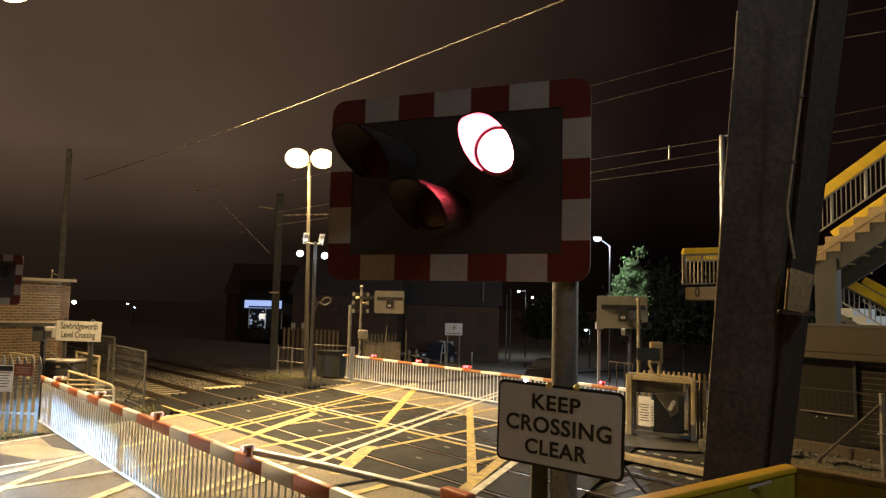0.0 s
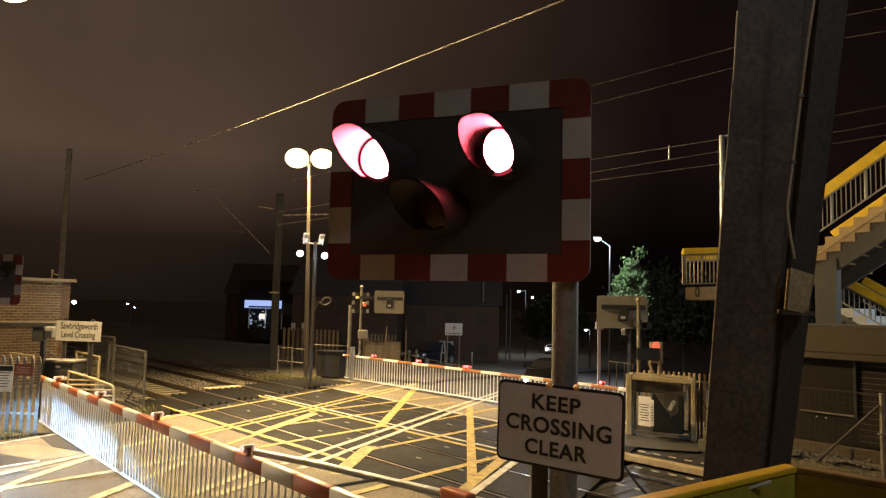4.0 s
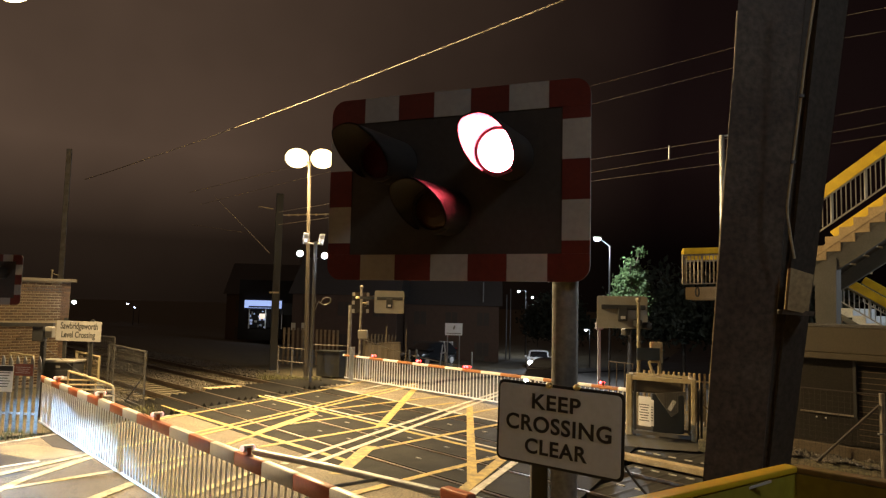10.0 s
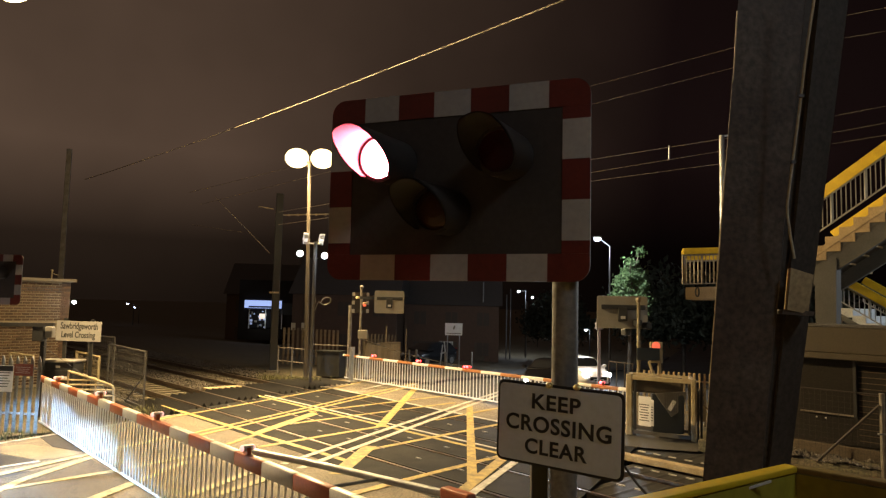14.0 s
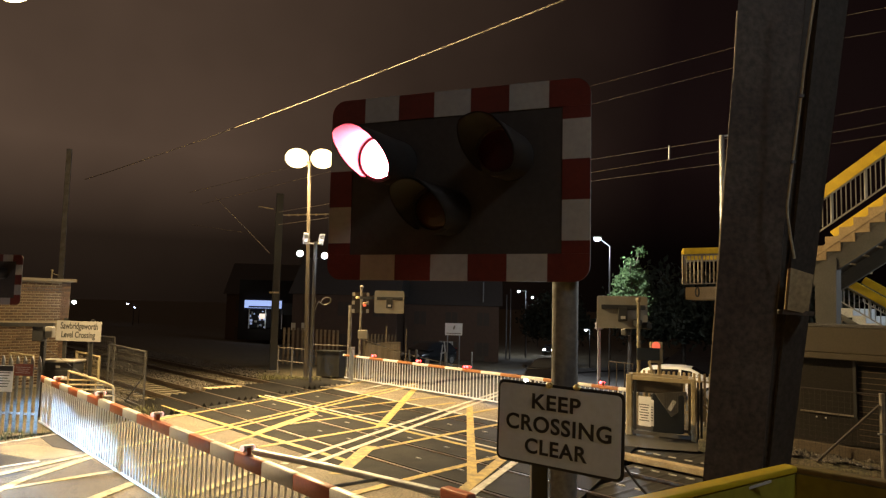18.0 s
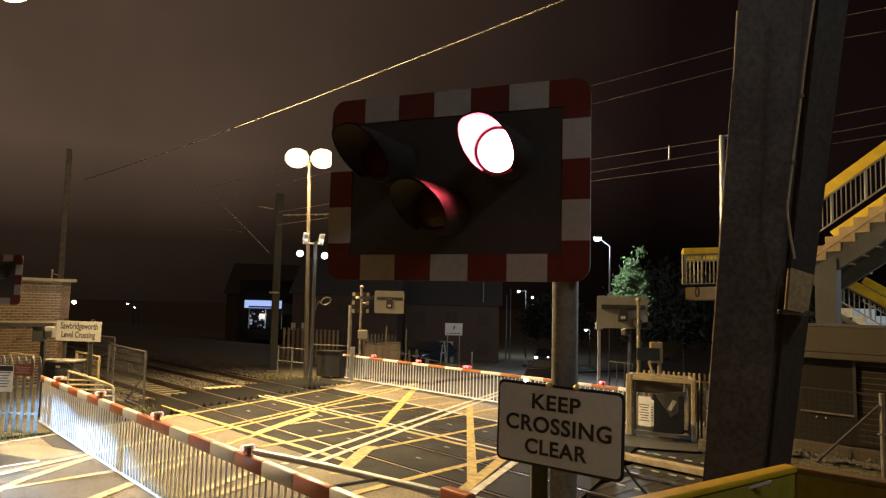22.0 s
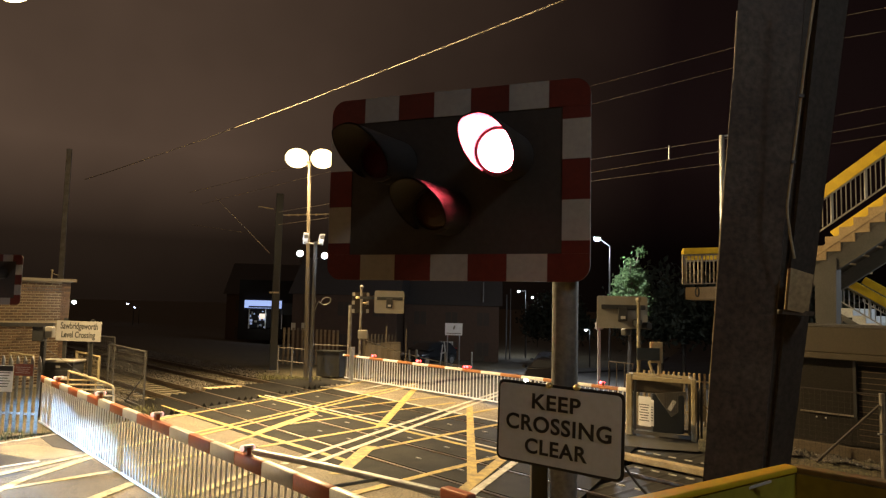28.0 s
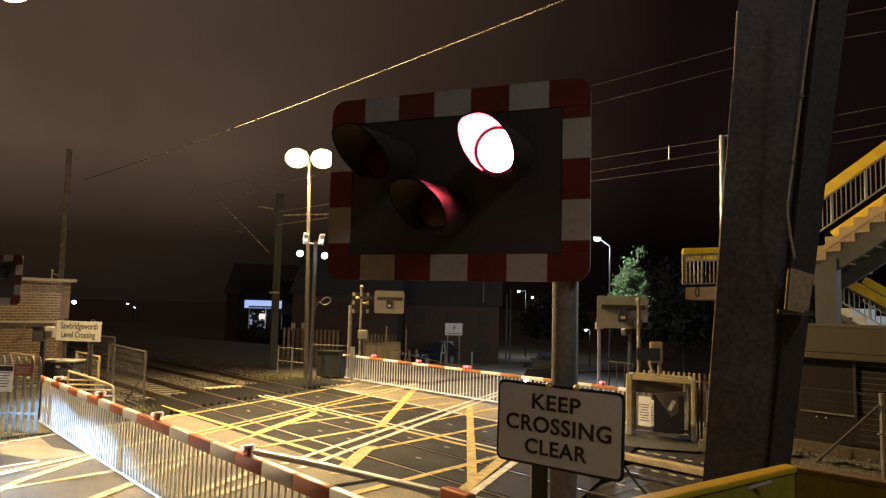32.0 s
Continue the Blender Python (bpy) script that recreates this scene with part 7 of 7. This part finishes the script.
# ---- cars ----
def car(name, paint, label, L=4.1, Wd=1.74, H=1.46, lit=True, estate=0.0, lamp_z=0.68, plate_z=0.42):
    """A hatchback about its ground centre, facing local +x."""
    t = thing(name, (0, 0, 0), label, "car", "cars at the crossing")
    hl, hw = L / 2, Wd / 2
    # stations: x, half width, sill z, shoulder z
    st = [(-hl, 0.80, 0.42, 0.86), (-hl + 0.12, 0.93, 0.24, 0.95), (-hl + 0.7, 1.0, 0.18, 0.98), (0.0, 1.0, 0.17, 0.95), (hl * 0.42, 1.0, 0.18, 0.93), (hl - 0.55, 0.97, 0.2, 0.84), (hl - 0.16, 0.86, 0.26, 0.72), (hl, 0.66, 0.36, 0.58)]
    b = bmesh.new()
    rings = []
    for x, w, z0, z1 in st:
        ring = []
        for y, z in ((0.8, z0), (0.98, z0 + 0.1), (1.0, (z0 + z1) / 2), (0.97, z1 - 0.1), (0.86, z1), (0.0, z1 + 0.045)):
            ring.append((y * w * hw, z))
        full = ring + [(-y, z) for y, z in ring[-2::-1]]
        rings.append([b.verts.new((x, y, z)) for y, z in full])
    n = len(rings[0])
    for u, v in zip(rings, rings[1:]):
        for k in range(n):
            b.faces.new((u[k], u[(k + 1) % n], v[(k + 1) % n], v[k]))
    b.faces.new(rings[0])
    b.faces.new(rings[-1][::-1])
    body = part("body", b, paint, t, smooth=True, local=True)
    # cabin: a rounded shell with the panes set proud of it
    shell = [(-hl + 0.05, 0.99, 0.62), (-hl + 0.2, 1.2, 0.66), (-hl + 0.46 - estate, H - 0.1, 0.69), (-hl + 1.0, H - 0.015, 0.71), (-0.1, H, 0.72), (hl * 0.16, H - 0.05, 0.71), (hl * 0.34, H - 0.22, 0.73), (hl * 0.52, 0.97, 0.78)]
    rings = []
    for x, zr, wr in shell:
        zs = min(0.93, zr - 0.04)
        half = [(0.95 * hw, zs - 0.06), (0.93 * hw, zs + 0.02), ((wr + 0.08) * hw, max(zs + 0.03, zr - 0.13)), (wr * hw, max(zs + 0.035, zr - 0.045)), (wr * 0.6 * hw, zr - 0.008)]
        rings.append([Vector((x, y, z)) for y, z in half] + [Vector((x, -y, z)) for y, z in half[::-1]])
    cabin = bmesh.new()
    vr = [[cabin.verts.new(v) for v in r_] for r_ in rings]
    for u, v in zip(vr, vr[1:]):
        for k in range(9):
            cabin.faces.new((u[k], u[k + 1], v[k + 1], v[k]))
    cabin.faces.new(vr[0])
    cabin.faces.new(vr[-1][::-1])
    part("cabin", cabin, paint, t, smooth=True, local=True)

    def pane(nm, quads, shrink=0.9, out=0.012):
        g = bmesh.new()
        c0_ = sum((v for q_ in quads for v in q_), Vector()) / (4 * len(quads))
        for q_ in quads:
            nrm = (q_[2] - q_[0]).cross(q_[3] - q_[1]).normalized()
            nrm = nrm if nrm.dot(c0_ - Vector((-0.2, 0, 0.8))) > 0 else -nrm
            g.faces.new([g.verts.new(c0_ + (v - c0_) * shrink + nrm * out) for v in q_])
        bmesh.ops.remove_doubles(g, verts=g.verts[:], dist=0.02)
        part(nm, g, DARK_GLASS, t, "dark car glass", local=True)

    for a_, b_ in ((1, 2), (8, 7)):
        pane("side_window", [[rings[n_][a_], rings[n_ + 1][a_], rings[n_ + 1][b_], rings[n_][b_]] for n_ in (4, 5)])
        pane("side_window", [[rings[n_][a_], rings[n_ + 1][a_], rings[n_ + 1][b_], rings[n_][b_]] for n_ in (2, 3)])
    pane("windscreen", [[rings[n_][k], rings[n_][k + 1], rings[n_ + 1][k + 1], rings[n_ + 1][k]] for n_ in (5, 6) for k in (3, 4, 5)], 0.93, 0.02)
    pane("rear_window", [[rings[1][k], rings[1][k + 1], rings[2][k + 1], rings[2][k]] for k in (3, 4, 5)], 0.9, 0.02)
    for s in (1, -1):
        part("wing_mirror", ball((hl * 0.38, s * (hw + 0.06), 1.0), 0.1, squash=0.7), paint, t, local=True)
        for x in (-hl + 0.72, hl - 0.78):
            wh = part("wheel", rod((x, s * (hw - 0.2), 0.31), (x, s * (hw + 0.005), 0.31), 0.31, seg=24), TYRE, t, smooth=True, local=True)
            part("rim", rod((x, s * (hw - 0.02), 0.31), (x, s * (hw + 0.015), 0.31), 0.2, seg=18), RIM, wh, local=True)
        part("headlight", ball((hl - 0.15, s * hw * 0.68, lamp_z), 0.14, squash=0.75), HEAD_GLOW if lit else RIM, t, "lit headlight" if lit else "unlit headlight", local=True)
        part("tail_light", bx((-hl + 0.03, s * hw * 0.74, 0.9), (0.1, 0.16, 0.3), bevel=0.02), TAIL_RED, t, local=True)
    part("grille", bx((hl - 0.03, 0, 0.5), (0.12, Wd * 0.5, 0.16), bevel=0.02), PLASTIC, t, local=True)
    pl = part("number_plate", bx((hl + 0.035, 0, plate_z), (0.02, 0.52, 0.11)), PLATE, t, "white number plate", local=True)
    part("plate_bar", bx((hl + 0.047, 0, plate_z), (0.004, 0.42, 0.06)), SIGN_BLACK, pl, local=True)
    return t


dark_car = car("car", PAINT_DARK, "black car waiting at the barrier with lit headlights", L=4.2, Wd=1.7, H=1.28, lamp_z=0.54, plate_z=0.52)
white_car = car("car", PAINT_WHITE, "small white hatchback driving with lit headlights", L=3.75, Wd=1.7, H=1.4)
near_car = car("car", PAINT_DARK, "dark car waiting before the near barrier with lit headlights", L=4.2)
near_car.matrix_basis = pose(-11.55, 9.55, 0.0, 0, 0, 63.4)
grey_car = car("car", PAINT_GREY, "dark grey car that queues behind the first", L=4.3, H=1.4)
parked_car = car("car", PAINT_GREY, "dark parked car with unlit headlights beside the road", L=4.0, H=1.48, lit=False)
parked_car.matrix_basis = pose(-0.75, 43.6, fall(-0.75, 43.6) + 0.02, 0, 0, -128)
DARK_AT = pose((4.077, 27.200, 0.729)[0] + 0.55, 29.2, fall(5.0, 29.2) + 0.015, 0, 0, -107)
dark_car.matrix_basis = DARK_AT

# ---- grass tufts along the fences ----
rn = random.Random(31)
vs, fs = [], []
for a_, b_, spread, cnt in (((-9.677, 16.563, -0.000), (-10.668, 16.033, 0.000), 0.5, 160), ((-8.975, 18.900, 0.000), (-8.682, 20.318, 0.000), 0.7, 900), ((-10.693, 19.314, 0.000), (-9.061, 18.888, -0.000), 0.35, 400), ((-7.567, 29.835, 0.000), (-5.210, 29.022, 0.000), 0.8, 700)):
    a_, b_ = Vector(a_), Vector(b_)
    for k in range(cnt):
        p_ = a_.lerp(b_, rn.random()) + Vector((rn.gauss(0, 1), rn.gauss(0, 1), 0)) * spread * 0.4
        h_ = rn.uniform(0.06, 0.3)
        d_ = Vector((rn.gauss(0, 1), rn.gauss(0, 1), 0)).normalized()
        w_ = Vector((-d_.y, d_.x, 0)) * rn.uniform(0.006, 0.014)
        i = len(vs)
        z_ = -0.08
        for q_, ww, zz in ((p_, 1.0, z_), (p_ + d_ * h_ * 0.2, 0.8, z_ + h_ * 0.6), (p_ + d_ * h_ * 0.55, 0.05, z_ + h_)):
            for sg in (-1, 1):
                v_ = q_ + w_ * ww * sg
                vs.append((v_.x, v_.y, zz))
        fs += [(i, i + 1, i + 3, i + 2), (i + 2, i + 3, i + 5, i + 4)]
me = bpy.data.meshes.new("grass")
me.from_pydata(vs, [], fs)
me.materials.append(GRASS)
tagged(new("grass", me), "tufts of dry yellow green grass along the fences", "grass", kind="stuff")

# ---- bricks of the building ----
brick_mesh = mesh_of("brick", bx((0, 0, 0), (0.237, 0.03, 0.067), bevel=0.005), BRICK)
wall_part = [o_ for o_ in bl.children if o_.name.startswith("wall")][0]
placed = 0
rest = bmesh.new()
for row in range(1, 46):
    z = top_z - 0.04 - 0.1 * row + 0.05
    if z < 0.1 or abs(z - 2.27) < 0.085:
        continue
    x = wl_ - (0.135 if row % 2 else 0.0)
    k = 0
    while x > 0.3:
        c = P0 + wall_d * (x - 0.1275) + wall_n * (-0.006 + 0.004 * noise.noise((x * 3.1, z * 7.3, 1.0)))
        m_ = pose(c.x, c.y, z, 0, 0, wdeg)
        if placed < 300 and x > wl_ - 2.7:
            piece("brick", brick_mesh, m_, wall_part)
            placed += 1
        else:
            bmesh.ops.create_cube(rest, size=1.0, matrix=m_ @ Matrix.Diagonal((0.237, 0.03, 0.067, 1))) if x > wl_ - 4.2 else None
        x -= 0.27
        k += 1
rest_ob = part("brickwork", rest, BRICK, bl, "further courses of stock brick")
tagged(rest_ob, kind="stuff")


# ---- what moves ----
def motions():
    # signal lamps: a lit face turns to the front and away again, left and right by turns
    period, start = 0.763, 0.470
    for side, sig, body, m, r, lit_mat, dark_mat in FLASHERS:
        lamp = part("flashing_lamp", lens_disc(Matrix.Identity(4), r, None, None), [lit_mat, dark_mat], body, "round red signal lamp", local=True)
        base_m = ROOT[sig].inverted() @ m
        edges, k = [], -1
        while start + k * period < 32.2:
            on, off = start + k * period, start + k * period + 0.40
            early = k >= 20
            if side == "R":
                edges += [(on if k == 23 else on - 0.1 if k in (2, 40) else on - 0.066, True), (off - 0.1 if early else off + 0.03, False)]
            else:
                edges += [(on if k in (2, 23) else on - 0.1 if k == 40 else on - 0.05, False), (off - 0.1 if early else off - 0.06 if k == 8 else off - 0.02, True)]
            k += 1
        done = [e for e in edges if e[0] <= 0.0]
        angle = 0.0 if done[-1][1] else 180.0
        rows = [(0.0, angle)]
        for t, lit in edges:
            f0_ = round(t * FPS) if t <= 0.0 else max(1, round(t * FPS))
            if f0_ <= 0 or f0_ + 3 > 32 * FPS:
                continue
            rows += [((f0_ + j) / FPS, angle + 60.0 * j) for j in range(4)]
            angle += 180.0
        rows.append((32.0, angle))
        clean = [rows[0]]
        for r_ in rows[1:]:
            if r_[0] > clean[-1][0] + 1e-4:
                clean.append(r_)
        walk(lamp, [(t, base_m @ pose(0, 0, 0, 0, 0, a)) for t, a in clean])

    def drive(thing_, rows):
        walk(thing_, [(t, pose(x, y, fall(x, y) + 0.02, 0, 0, turn)) for t, x, y, turn in rows])

    drive(white_car, WHITE_ROWS)
    drive(grey_car, GREY_ROWS)


WHITE_ROWS = [(0.0, 28.3, 158.0, -102), (2.0, 22.5, 131.0, -102), (3.0, 19.5, 118.0, -102), (4.5, 15.5, 97.0, -102), (6.0, 12.0, 77.0, -102), (7.5, 9.564, 63.0, -102), (9.0, 7.679, 52.0, -100),
    (10.0, 6.95, 48.5, -98), (11.0, 6.6, 45.8, -97), (12.0, 6.8, 42.4, -95), (12.5, 6.6, 40.2, -92), (13.0, 6.7, 37.4, -90), (13.5, 6.55, 35.2, -88), (14.0, 6.95, 33.9, -76), (14.5, 7.25, 33.0, -66), (15.0, 7.4, 32.6, -58), (15.5, 7.9, 32.2, -40), (16.0, 8.4, 31.8, -24), (16.5, 8.89, 31.4, -14),
    (17.0, 9.33, 30.8, -15), (17.5, 9.9, 30.2, -20), (18.0, 10.55, 29.6, -26), (18.5, 11.13, 29.0, -30), (19.0, 11.63, 28.4, -32), (20.0, 13.1, 27.3, -30), (22.0, 16.5, 25.2, -20), (25.0, 23.0, 23.0, -16), (32.0, 24.5, 22.6, -16)]
GREY_ROWS = [(0.0, 64.5, 340.0, -102), (12.0, 34.6, 190.0, -102), (16.5, 21.7, 127.0, -102), (17.0, 19.9, 120.0, -102), (17.5, 18.1, 112.0, -102), (18.0, 16.3, 103.0, -102), (19.0, 15.3, 97.0, -102), (20.0, 14.2, 90.0, -102), (21.0, 12.95, 82.0, -102), (21.5, 11.9, 77.0, -102), (22.0, 10.5, 70.0, -102), (22.6, 8.85, 60.0, -102), (23.2, 7.5, 49.0, -104), (24.0, 6.7, 43.0, -106), (25.0, 6.6, 41.5, -107), (32.0, 6.6, 41.5, -107)]
motions()
